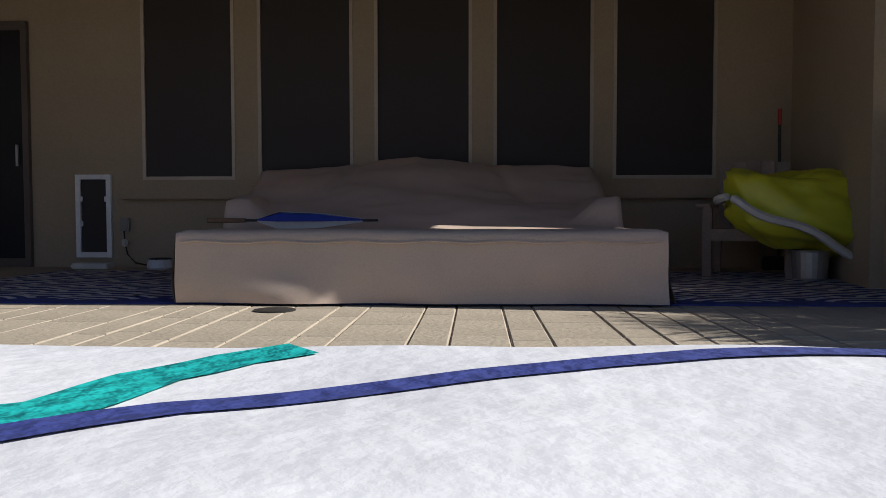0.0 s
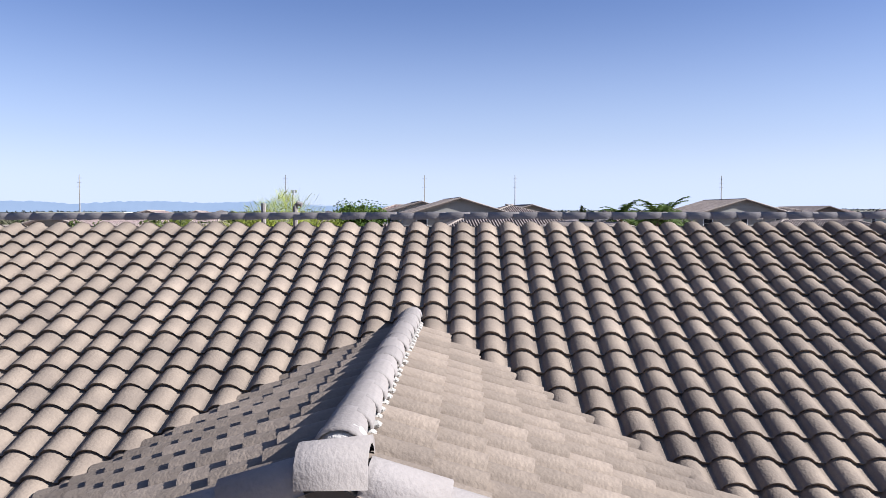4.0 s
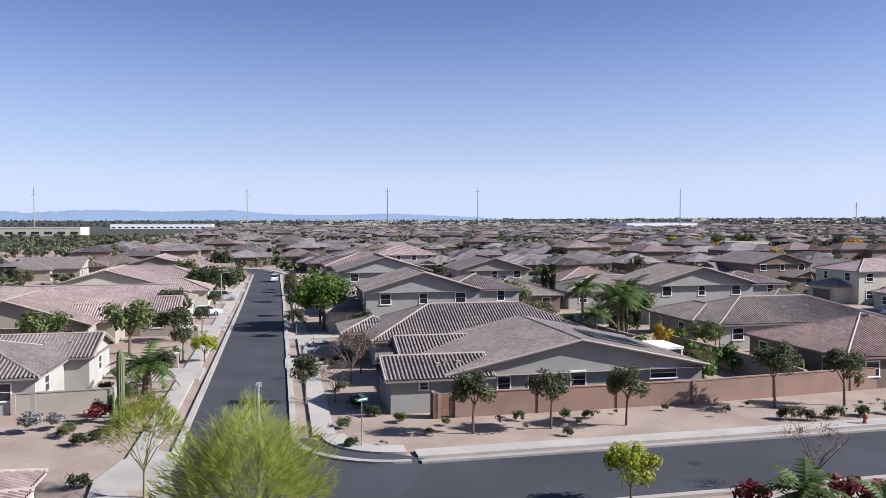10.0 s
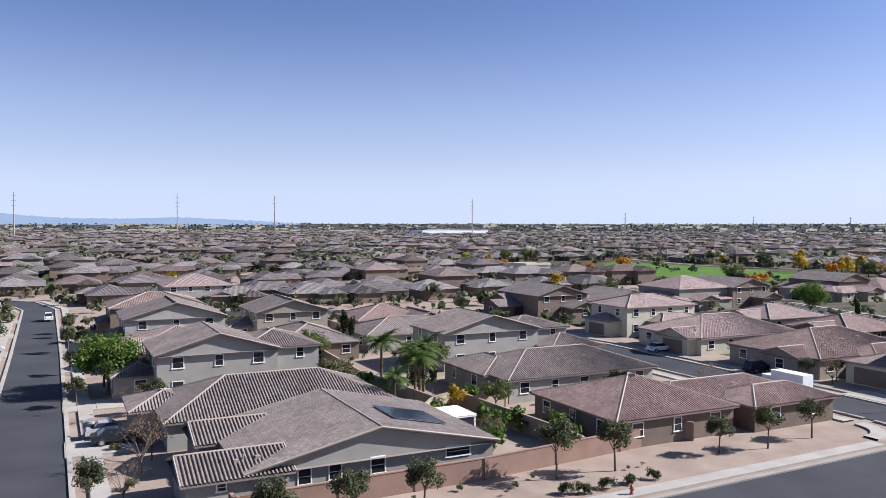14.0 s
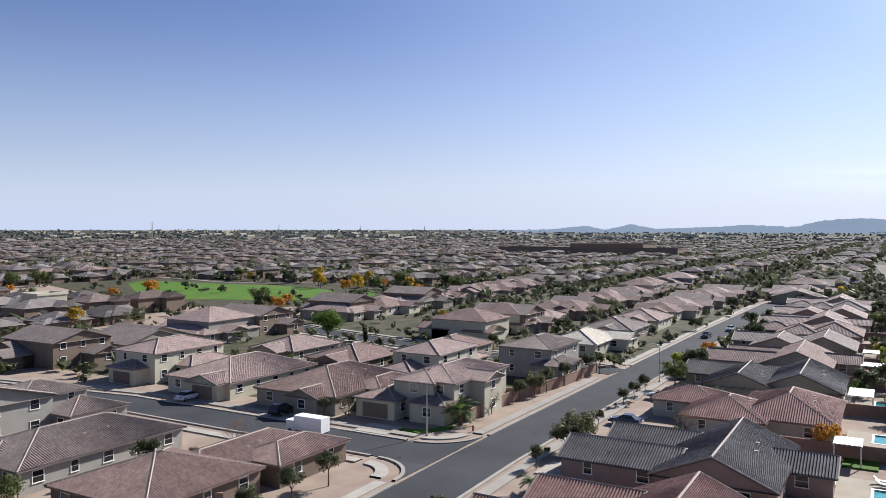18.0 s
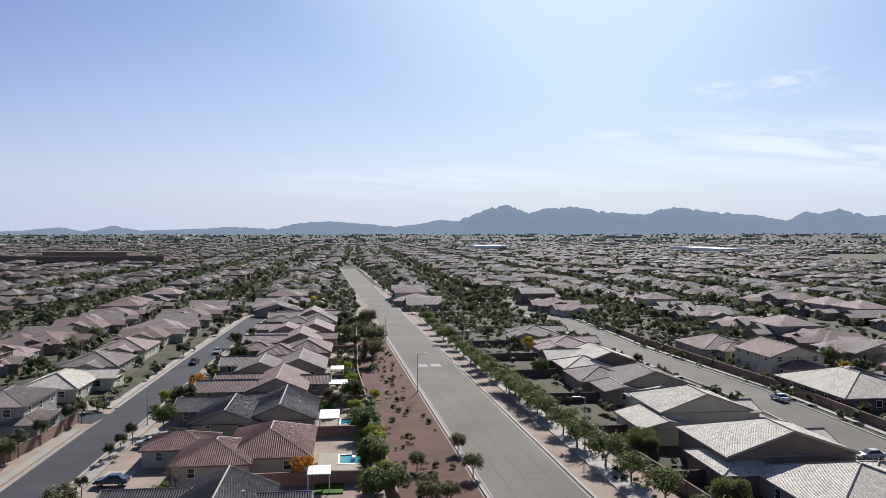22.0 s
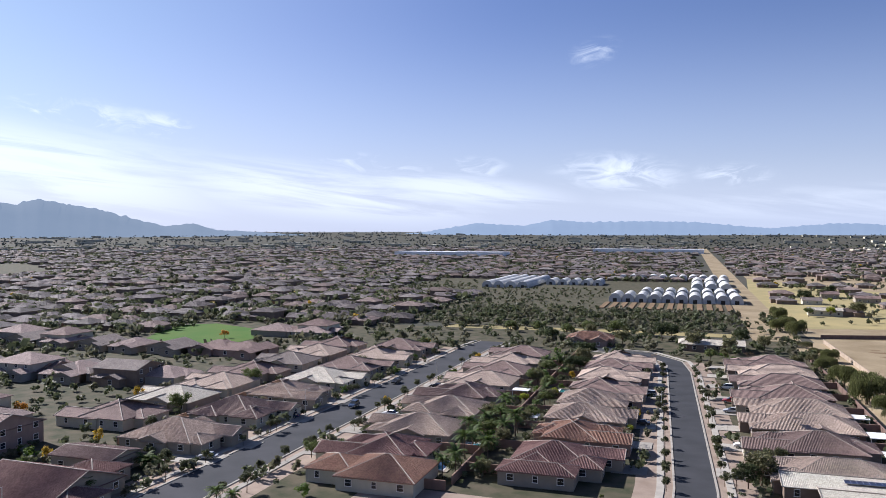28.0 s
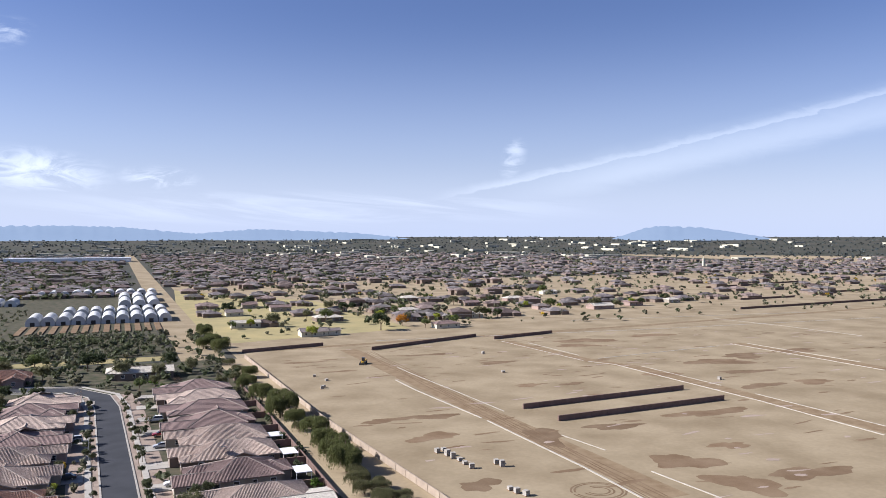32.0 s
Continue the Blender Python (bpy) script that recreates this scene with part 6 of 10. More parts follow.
for a, b in WIN:
    fr, t = Mesh(), 0.03
    fr.box(a, YW - 0.01, WZ0, a + t, YW + 0.05, WZ1).box(b - t, YW - 0.01, WZ0, b, YW + 0.05, WZ1)
    fr.box(a + t, YW - 0.01, WZ1 - t, b - t, YW + 0.05, WZ1).box(a + t, YW - 0.01, WZ0, b - t, YW + 0.05, WZ0 + t)
    w = part("window", fr, TRIM_ALMOND, own, "tall narrow window with white frame and dark sun screen")
    sc = Mesh()
    sc.box(a + t, YW + 0.012, WZ0 + t, b - t, YW + 0.02, WZ1 - t)
    part("sun_screen", sc, SCREEN, w)
part("sill_band", moved(bevelled((3.3 * 1.72, 0.09, 0.15), 0.012), -0.48, YW - 0.045, 0.71), STUCCO_SMOOTH_BOUNCE, own)
part("head_board", moved(bevelled((5.7, 0.09, 0.15), 0.01), -0.48, YW - 0.045, 2.955), STUCCO_SMOOTH_BOUNCE, own)
# skewed side wall of the next room
side = Mesh()
side.slab([(2.54, 5.15), (2.76, 5.12), (3.07, 7.20), (2.85, 7.24)], -0.1, 3.3)
part("side_wall", side, STUCCO_SMOOTH_BOUNCE, own)
# unseen low wall, added to keep the sun off the rug's right end
part("low_wall", moved(bevelled((0.2, 0.62, 1.2), 0.015), 2.72, 5.02, 0.55), STUCCO_SMOOTH_BOUNCE, own)
part("corner_post", moved(bevelled((0.36, 1.04, 2.6), 0.02), 2.74, 4.28, 1.2), STUCCO, own)
part("side_lintel", moved(bevelled((0.36, 1.5, 0.68), 0.015), 2.75, 4.50, 2.84), STUCCO, own)
part("terrace_ceiling", Mesh().box(-7.5, YG + 0.28, 3.03, 2.9, YW, 3.09), STUCCO_SMOOTH_BOUNCE, own)
part("beam", moved(bevelled((10.9, 0.30, 0.17), 0.015), -2.2, YG + 0.09, 2.725), STUCCO, own)
# end wall added out of view to hold back sky light from the west
part("end_wall", Mesh().box(-5.75, YG + 0.3, -0.1, -5.6, YW, 3.1), STUCCO_SMOOTH_BOUNCE, own)
part("west_wall", Mesh().box(-7.7, YG, -0.1, -7.5, 15, 3.0), STUCCO, own)

# gable wall over the beam
gm = Mesh()
hw = (GZ - 0.12 - 2.81) / PITCH_G
gm.slab([(GX - hw - .18, 2.812), (GX + hw + .18, 2.812), (GX, GZ - 0.07)], 0, 0.25)
for k, p in enumerate(gm.v):
    gm.v[k] = (p[0], YG + 0.25 - p[2], p[1])
part("gable_wall", gm, STUCCO, own)
vent = part("gable_vent", Mesh().box(-0.56, YG - 0.028, 3.865, -0.335, YG - 0.001, 3.89).box(-0.56, YG - 0.028, 4.255, -0.335, YG - 0.001, 4.28)
            .box(-0.56, YG - 0.028, 3.89, -0.535, YG - 0.001, 4.255).box(-0.36, YG - 0.028, 3.89, -0.335, YG - 0.001, 4.255).box(-0.535, YG - 0.028, 4.06, -0.36, YG - 0.001, 4.085), DARK_METAL, own, "dark metal gable vent with crossed bars")
part("inner_frame", Mesh().box(-0.534, YG - 0.020, 3.891, -0.514, YG - 0.008, 4.254).box(-0.381, YG - 0.020, 3.891, -0.361, YG - 0.008, 4.254)
     .box(-0.513, YG - 0.0205, 3.891, -0.382, YG - 0.008, 3.911).box(-0.513, YG - 0.0205, 4.234, -0.382, YG - 0.008, 4.254).box(-0.513, YG - 0.0295, 4.052, -0.382, YG - 0.028, 4.093), STUCCO_GREY, vent, "grey inner frame")
part("screen", Mesh().box(-0.535, YG - 0.008, 3.89, -0.36, YG - 0.002, 4.255), DARK_METAL, vent)
for z0, z1 in ((3.89, 4.06), (4.085, 4.255)):
    for sgn in (1, -1):
        part("cross_bar", Mesh().tube([(-0.4475 - sgn * 0.085, YG - 0.02, z0), (-0.4475 + sgn * 0.085, YG - 0.02, z1)], 0.012, 4), STUCCO_GREY, vent)
for sgn in (-1, 1):
    L = 4.3
    part("barge_board", moved(bevelled((math.hypot(L, L * PITCH_G), 0.05, 0.13), 0.006), GX + sgn * L / 2, YG - 0.03, GZ - 0.085 - L * PITCH_G / 2, 0, sgn * math.degrees(math.atan(PITCH_G)), 0), BARGE, own)

# barrel tiles
def barrel_tile(width=0.31, length=0.37, tilt=0.042):
    """One S-shaped roof tile: x across, y up the slope, its lower edge raised on the course below."""
    prof = [(-0.155, 0.010), (-0.128, 0.004), (-0.112, 0.008), (-0.098, 0.040), (-0.070, 0.062), (-0.035, 0.077), (0.0, 0.081), (0.040, 0.074), (0.080, 0.054), (0.110, 0.026), (0.135, 0.012), (0.158, 0.012)]
    t = Mesh()
    for (x0, z0), (x1, z1) in zip(prof, prof[1:]):
        t.face([(x0, 0, z0 + tilt), (x1, 0, z1 + tilt), (x1, length, z1), (x0, length, z0)])
        t.face([(x0, 0.035, z0 + tilt - 0.055), (x1, 0.035, z1 + tilt - 0.055), (x1, 0.0005, z1 + tilt - 0.0015), (x0, 0.0005, z0 + tilt - 0.0015)])
    return t


TILE = barrel_tile()
tile_data = TILE.data("tile", True)
tile_data.materials.append(OWN_TILE)
RT = random.Random(5)
joined = Mesh()
STEP_X, STEP_Y = 0.31, 0.31


def lay(origin, along, up, columns, rows, inside, single, holder):
    """Tiles on a slope: origin of the first, the way along the eave and up the slope. single: which stay pieces of their own."""
    along, up = Vector(along).normalized(), Vector(up).normalized()
    nrm = along.cross(up)
    base = Matrix((along, up, nrm)).transposed().to_4x4()
    for c in range(columns):
        for r in range(rows):
            p = Vector(origin) + along * (c + 0.5) * STEP_X + up * r * STEP_Y
            if not inside(p, p + up * 0.25):
                continue
            mm = Matrix.Translation(p + nrm * RT.uniform(-0.003, 0.004)) @ base @ pose(0, 0, 0, RT.uniform(-0.5, 0.5), RT.uniform(-0.5, 0.5), RT.uniform(-0.6, 0.6))
            if single(p):
                ob = part("tile", tile_data, None, holder)
                ob.matrix_basis = mm
            else:
                k = len(joined.v)
                joined.v += [tuple(mm @ Vector(q)) for q in TILE.v]
                joined.f += [tuple(i + k for i in f) for f in TILE.f]
                joined.uv += [(0, 0)] * sum(len(f) for f in TILE.f)


deck = Mesh()
deck.face([(-8.2, 5.1, main_z(5.1) - 0.03), (4.0, 5.1, main_z(5.1) - 0.03), (4.0, RIDGE_Y, RIDGE_Z - 0.03), (-8.2, RIDGE_Y, RIDGE_Z - 0.03)])
deck.face([(4.0, 5.6, main_z(5.6) - 0.03), (9.0, 5.6, main_z(5.6) - 0.03), (9.0, RIDGE_Y, RIDGE_Z - 0.03), (4.0, RIDGE_Y, RIDGE_Z - 0.03)])
deck.face([(9.0, RIDGE_Y, RIDGE_Z - 0.03), (9.0, 18.5, main_z(18.5) - 0.03), (-8.2, 18.5, main_z(18.5) - 0.03), (-8.2, RIDGE_Y, RIDGE_Z - 0.03)])
main_roof = part("roof", deck, OWN_TILE, own, "main roof deck laid with concrete barrel tiles")
lay((-8.2, 5.1, main_z(5.1)), (1, 0, 0), (0, 1, PITCH_M), 55, 24,
    lambda p, q: (p.x < 4.0 or p.y > 5.6) and p.y > 5.05 and main_z(q.y) > gable_z(p.x) - 0.02 and q.y < RIDGE_Y - 0.02, lambda p: p.y > 8.0 and -3.4 < p.x < 3.2, main_roof)
gd = Mesh()
for sgn in (-1, 1):
    x1 = GX + sgn * 4.15
    gd.face([(GX, YG - 0.14, GZ - 0.03), (x1, YG - 0.14, gable_z(x1) - 0.03), (x1, 4.9, gable_z(x1) - 0.03), (GX, 8.6, GZ - 0.03)])
gable_roof = part("roof", gd, OWN_TILE, own, "small gable roof deck over the terrace")
for sgn in (-1, 1):
    x1 = GX + sgn * 4.15
    lay((x1, YG - 0.02, gable_z(x1)) if sgn > 0 else (x1, 8.69, gable_z(x1)), (0, 1, 0) if sgn > 0 else (0, -1, 0), (-sgn, 0, PITCH_G), 16, 15,
        lambda p, q: p.y > YG + 0.1 and gable_z(q.x) > main_z(p.y) - 0.03 and sgn * (q.x - GX) > 0.02, lambda p: p.y > 4.2 and abs(p.x - GX) < 2.0, gable_roof)


def cap_tile(length=0.42, r0=0.13, r1=0.10, flat=0.8):
    t = Mesh()
    n = 8
    ring = lambda r, y: [(r * math.cos(math.pi * k / n), y, r * flat * math.sin(math.pi * k / n)) for k in range(n + 1)]
    a, b, c = ring(r0, 0), ring(r1, length), ring(r0 - 0.018, 0)
    for k in range(n):
        t.face([a[k], b[k], b[k + 1], a[k + 1]])
        t.face([c[k], a[k], a[k + 1], c[k + 1]])
    return t


CAP_TILE = cap_tile()
cap_data = CAP_TILE.data("ridge_tile", True)
cap_data.materials.append(OWN_CAP)
for k in range(50):
    ob = part("ridge_tile", cap_data, None, main_roof)
    ob.matrix_basis = pose(-8.0 + k * 0.335, RIDGE_Y, RIDGE_Z + 0.065, 3.0 + RT.uniform(-1, 1), 0, -90 + RT.uniform(-1, 1))
for k in range(15):
    ob = part("ridge_tile", cap_data, None, gable_roof)
    ob.matrix_basis = pose(GX, YG + 0.1 + k * 0.335, GZ + 0.07, 3.0 + RT.uniform(-1, 1), 0, RT.uniform(-1.5, 1.5))
mort = Mesh()
for k in range(28):
    for sgn in (-1, 1):
        y = YG + 0.15 + k * 0.165
        mort.lathe([(0.005, -0.02), (0.035, 0.0), (0.04, 0.015), (0.015, 0.03)], 7, (GX + sgn * RT.uniform(0.095, 0.115), y))
        for i in range(len(mort.v) - 28, len(mort.v)):
            mort.v[i] = (mort.v[i][0], mort.v[i][1], mort.v[i][2] + GZ + 0.03)
tagged(part("mortar_bed", mort, MORTAR, gable_roof), kind="stuff")
part("ridge_board", moved(bevelled((0.34, 0.055, 0.17), 0.01), GX, YG - 0.032, GZ - 0.085), BARGE, own)
dome = Mesh().lathe([(0.135, 0.0), (0.13, 0.04), (0.105, 0.08), (0.06, 0.105), (0.01, 0.115)], 16, (GX, YG + 0.20))
for i, p in enumerate(dome.v):
    dome.v[i] = (p[0], p[1], p[2] + GZ + 0.055)
part("ridge_end", dome, MORTAR, gable_roof, "rounded mortar stop of the ridge", True)


def rake_tile():
    """An angled edge tile: it covers the slope's edge and drops over the barge board; y runs down the slope."""
    prof = [(0.17, 0.02), (0.145, 0.08), (0.09, 0.12), (0.02, 0.135), (-0.05, 0.115), (-0.095, 0.065), (-0.112, 0.0), (-0.112, -0.06)]
    t = Mesh()
    wide = lambda q, k, up: (q[0] * k, (q[1] - 0.03) * k + 0.03 + up)
    for a, b in zip(prof, prof[1:]):
        (x0, z0), (x1, z1) = wide(a, 0.95, -0.010), wide(b, 0.95, -0.010)
        (x2, z2), (x3, z3) = wide(a, 1.07, 0.014), wide(b, 1.07, 0.014)
        (x4, z4), (x5, z5) = wide(a, 0.90, -0.008), wide(b, 0.90, -0.008)
        t.face([(x0, 0, z0), (x1, 0, z1), (x3, 0.40, z3), (x2, 0.40, z2)])
        t.face([(x2, 0.40, z2), (x3, 0.40, z3), (x5, 0.40, z5), (x4, 0.40, z4)])
    return t.data("rake_tile", True)


rake_data = rake_tile()
rake_data.materials.append(OWN_CAP)
for sgn in (-1, 1):
    for k in range(12):
        x = GX + sgn * (0.13 + k * 0.335 / math.hypot(1, PITCH_G))
        down = Vector((sgn, 0, -PITCH_G)).normalized()
        acr = Vector((0, 1, 0))
        nr = acr.cross(down) if sgn < 0 else down.cross(acr)
        nr = nr if nr.z > 0 else -nr
        mm = Matrix((acr, down, nr)).transposed().to_4x4()
        ob = part("rake_tile", rake_data, None, gable_roof)
        ob.matrix_basis = Matrix.Translation((x, YG - 0.02, gable_z(x))) @ mm
saddle = part("ridge_end", rake_data, None, gable_roof, "level saddle tile over the gable's peak")
saddle.matrix_basis = Matrix.Translation((GX - 0.17, YG - 0.025, GZ + 0.005)) @ Matrix(((0, 1, 0), (1, 0, 0), (0, 0, 1))).to_4x4() @ Matrix.Diagonal((1.04, 0.85, 1.0, 1))
tagged(part("tiles", joined, OWN_TILE, own, smooth=True), kind="stuff")

# front wings, seen over the ridge: two hipped wings, a cross wing and an entry roof between them
FRONT_P, FRONT_Z = 0.34, 4.886
front, front_caps, deck = Mesh(), Mesh(), Mesh()
joined = front


def inside_plan(x, y, plan):
    hit = False
    for (x0, y0), (x1, y1) in zip(plan, plan[1:] + plan[:1]):
        if (y0 > y) != (y1 > y) and x < x0 + (y - y0) * (x1 - x0) / (y1 - y0):
            hit = not hit
    return hit


def roof_plane(plan, up, base, tiles=True):
    """One slope over a plan: up points uphill, base is its height at the lowest edge."""
    along = (up[1], -up[0])
    t0, s0 = min(p[0] * up[0] + p[1] * up[1] for p in plan), min(p[0] * along[0] + p[1] * along[1] for p in plan)
    s1 = max(p[0] * along[0] + p[1] * along[1] for p in plan)
    z = lambda p: base + (p[0] * up[0] + p[1] * up[1] - t0) * FRONT_P
    deck.face([(*p, z(p) - 0.03) for p in plan])
    if tiles:
        o = (up[0] * t0 + along[0] * s0, up[1] * t0 + along[1] * s0, base)
        lay(o, (*along, 0), (*up, FRONT_P), int((s1 - s0) / STEP_X) + 1, 22, lambda p, q: inside_plan((p.x + q.x) / 2, (p.y + q.y) / 2, plan) and q.z > main_z(p.y) - 0.02, lambda p: False, own)


def cap_line(p, q):
    """Overlapping ridge tiles from the lower end to the upper."""
    p, q = Vector(p), Vector(q)
    way = (q - p).normalized()
    side = way.cross(Vector((0, 0, 1))).normalized()
    mm = Matrix((side, way, side.cross(way))).transposed().to_4x4()
    for k in range(int((q - p).length / 0.335) + 1):
        one = Mesh()
        t = Matrix.Translation(p + way * 0.335 * k + Vector((0, 0, 0.06))) @ mm @ pose(0, 0, 0, RT.uniform(1, 3), 0, RT.uniform(-1, 1))
        one.v, one.f, one.uv = [tuple(t @ Vector(c)) for c in CAP_TILE.v], CAP_TILE.f, CAP_TILE.uv
        front_caps.add(one)


ZJ, ZE = FRONT_Z - 1.05 * FRONT_P, FRONT_Z - 1.05 * FRONT_P - 3.7 * FRONT_P
roof_plane([(-0.6, 11), (-0.6, 19.7), (-4.15, 23.25), (-5.2, 22.2), (-5.2, 11)], (-1, 0), FRONT_Z - 4.6 * FRONT_P)
roof_plane([(-11, 11), (-5.2, 11), (-5.2, 22.2), (-11, 28)], (1, 0), FRONT_Z - 5.8 * FRONT_P)
roof_plane([(-11, 28), (-5.2, 22.2), (0.6, 28)], (0, -1), FRONT_Z - 5.8 * FRONT_P, False)
roof_plane([(-0.45, 19.55), (0.85, 19.55), (-2.85, 23.25), (-4.15, 23.25)], (0, 1), ZE)
roof_plane([(0.85, 19.55), (0.85, 26.5), (-2.85, 26.5), (-2.85, 23.25)], (-1, 0), ZE)
roof_plane([(-2.85, 23.25), (-2.85, 26.5), (-6.1, 26.5), (-4.15, 23.25)], (1, 0), ZJ - 3.25 * FRONT_P)
roof_plane([(8.6, 11), (8.2, 15), (7.5, 17.1), (6.2, 19.3), (4.2, 20.7), (4.2, 11)], (-1, 0), FRONT_Z - 4.4 * FRONT_P)
roof_plane([(4.2, 11), (4.2, 20.7), (1.2, 23.7), (1.2, 11)], (1, 0), FRONT_Z - 3 * FRONT_P)
for line in (((-5.2, 11.2, FRONT_Z), (-5.2, 22.2, FRONT_Z)), ((-4.15, 23.25, ZJ), (-5.2, 22.2, FRONT_Z)), ((-4.15, 23.25, ZJ), (-2.85, 23.25, ZJ)), ((0.85, 19.55, ZE), (-2.85, 23.25, ZJ)), ((-2.85, 23.25, ZJ), (-2.85, 26.5, ZJ)),
             ((0.85, 26.45, ZE), (-2.85, 26.45, ZJ)), ((-11, 28, FRONT_Z - 5.8 * FRONT_P), (-5.2, 22.2, FRONT_Z)), ((4.2, 11.2, FRONT_Z), (4.2, 20.7, FRONT_Z)), ((7.5, 17.1, FRONT_Z - 3.3 * FRONT_P), (6.2, 19.3, FRONT_Z - 2.0 * FRONT_P)), ((6.2, 19.3, FRONT_Z - 2.0 * FRONT_P), (4.2, 20.7, FRONT_Z)), ((1.2, 23.7, FRONT_Z - 3 * FRONT_P), (4.2, 20.7, FRONT_Z))):
    cap_line(*line)
part("roof", deck, OWN_TILE, own)
for x0, y0, x1, y1, z in ((-10.6, 17.1, -1.0, 27.6, 2.9), (-4.2, 20.0, 0.4, 26.2, 3.1), (1.6, 17.05, 6.0, 19.2, 2.95), (1.6, 11.0, 8.1, 17.05, 2.9)):
    part("wall", Mesh().box(x0, y0, -0.1, x1, y1, z), STUCCO, own)
part("wall", Mesh().box(-7.4, 7.5, -0.1, 8.4, 17.0, 3.0), STUCCO, own)
tagged(part("front_tiles", front, OWN_TILE, own, smooth=True), kind="stuff")
tagged(part("ridge_tiles", front_caps, OWN_CAP, own, smooth=True), kind="stuff")
tower = part("dormer", Mesh().box(-0.06, 17.4, 2.4, 1.9, 18.9, 4.66), FASCIA, own, "small boxed dormer with a tiled lean-to roof")
td = Mesh()
slope(td, (-0.24, 17.15), (1, 0), 2.32, (0, 1), 1.9, 0.23, False, False, 0.0, 4.68)
part("roof", td, OWN_TILE, tower)
joined = Mesh()
lay((-0.14, 17.12, 4.70), (1, 0, 0), (0, 1, 0.23), 7, 6, lambda p, q: q.y < 19.1, lambda p: False, tower)
tagged(part("tiles", joined, OWN_TILE, tower, smooth=True), kind="stuff")
for x, y, h in ((-2.84, 11.25, 0.42), (-2.46, 11.6, 0.5)):
    p = Mesh().tube([(x, y, main_z(y) - 0.1), (x, y, main_z(y) + h)], 0.035, 8)
    if h > 0.45:
        p.tube([(x, y, main_z(y) + h), (x + 0.04, y, main_z(y) + h + 0.045), (x + 0.1, y, main_z(y) + h + 0.02)], 0.035, 8)
    part("vent_pipe", p, OWN_CAP, own)
for x, y, h in ((-8.6, 19.4, 0.25), (-8.9, 21.0, 0.2), (-8.2, 22.2, 0.22), (-7.8, 23.2, 0.2)):
    z = 3.05 + (x + 11.0) * 0.34 - 0.1
    part("vent_pipe", Mesh().tube([(x, y, z), (x, y, z + h + 0.15)], 0.04, 8), OWN_CAP, own)

# ---- the terrace and its things ----
PAVER = mat("paver_stone", (0.42, 0.355, 0.275), 0.85, (0.36, 0.305, 0.235), 1.8, 35, 0.3, 0.035)
JOINT = mat("joint_sand", (0.30, 0.25, 0.19), 0.95, (0.22, 0.18, 0.14), 5, 50, 0.3)
COVER = mat("cover_cloth", (0.594, 0.456, 0.358), 0.85, (0.48, 0.395, 0.325), 1.5, 120, 0.06, 0.02)
CHAIR_WOOD = mat("weathered_wood", (0.35, 0.28, 0.225), 0.8, (0.27, 0.215, 0.175), 4, 40, 0.3)
YELLOW_VINYL = mat("yellow_vinyl", (0.62, 0.60, 0.035), 0.35, (0.50, 0.52, 0.03), 2.5, 12, 0.15, 0.03)
PALE_VINYL = mat("pale_vinyl", (0.62, 0.60, 0.55), 0.4, (0.5, 0.49, 0.46), 3, 20, 0.1)
NAVY = mat("navy_cloth", (0.032, 0.045, 0.21), 0.8, (0.025, 0.036, 0.16), 4, 90, 0.3)
BLUE = mat("blue_cloth", (0.03, 0.06, 0.36), 0.7, (0.02, 0.045, 0.28), 4, 60, 0.2)
TEAL = mat("teal_cloth", (0.02, 0.36, 0.33), 0.85, (0.015, 0.28, 0.27), 6, 90, 0.4)
TERRY = mat("white_terry", (0.70, 0.69, 0.70), 0.95, (0.62, 0.61, 0.63), 14, 60, 0.10, bump_scale=90)
RED_PLASTIC = mat("red_plastic", (0.50, 0.04, 0.025), 0.4, (0.4, 0.03, 0.02), 4, 30, 0.05)
FAN_WOOD = mat("fan_blade_wood", (0.38, 0.11, 0.05), 0.45, (0.28, 0.08, 0.04), 4, 30, 0.1)
RP = random.Random(8)

# paving in planks of several lengths, laid away from the house
setting("terrace_bed", Mesh().box(-9, -7, -0.3, 12, YW, -0.045), JOINT, "sand bed below the paving", "paving")
terrace = tagged(part("paving", Mesh().box(-9, -7, -0.06, 12, YW, -0.006), JOINT), "pale stone plank paving of the terrace", "paving", kind="structure")
plank_meshes = {}
joined_planks = Mesh()
x = -5.2
while x < 5.2:
    w = RP.choice((0.16, 0.16, 0.24, 0.30))
    y = -1.2 - RP.random()
    while y < YW:
        ln = RP.choice((0.30, 0.45, 0.45, 0.6))
        e = min(y + ln, YW)
        if e - y > 0.12 and (y + e) / 2 > -1.2:
            if -2.4 < x < 1.6 and 0.9 < y < 4.2:
                key = (w, round(e - y, 2))
                if key not in plank_meshes:
                    bm = bevelled((w - 0.005, e - y - 0.006, 0.05), 0.006, 1)
                    me = bpy.data.meshes.new("paver")
                    bm.to_mesh(me)
                    bm.free()
                    me.materials.append(PAVER)
                    plank_meshes[key] = me
                ob = part("paver", plank_meshes[key], None, terrace)
                ob.matrix_basis = pose(x + w / 2, (y + e) / 2, -0.024 + RP.uniform(-0.0015, 0.0015), RP.uniform(-.15, .15), RP.uniform(-.15, .15), 0)
            else:
                joined_planks.box(x + 0.0025, y + 0.003, -0.05, x + w - 0.0025, e - 0.003, 0.0 + RP.uniform(-0.0015, 0.0015))
        y = e
    x += w
tagged(part("pavers", joined_planks, PAVER, terrace), kind="stuff")

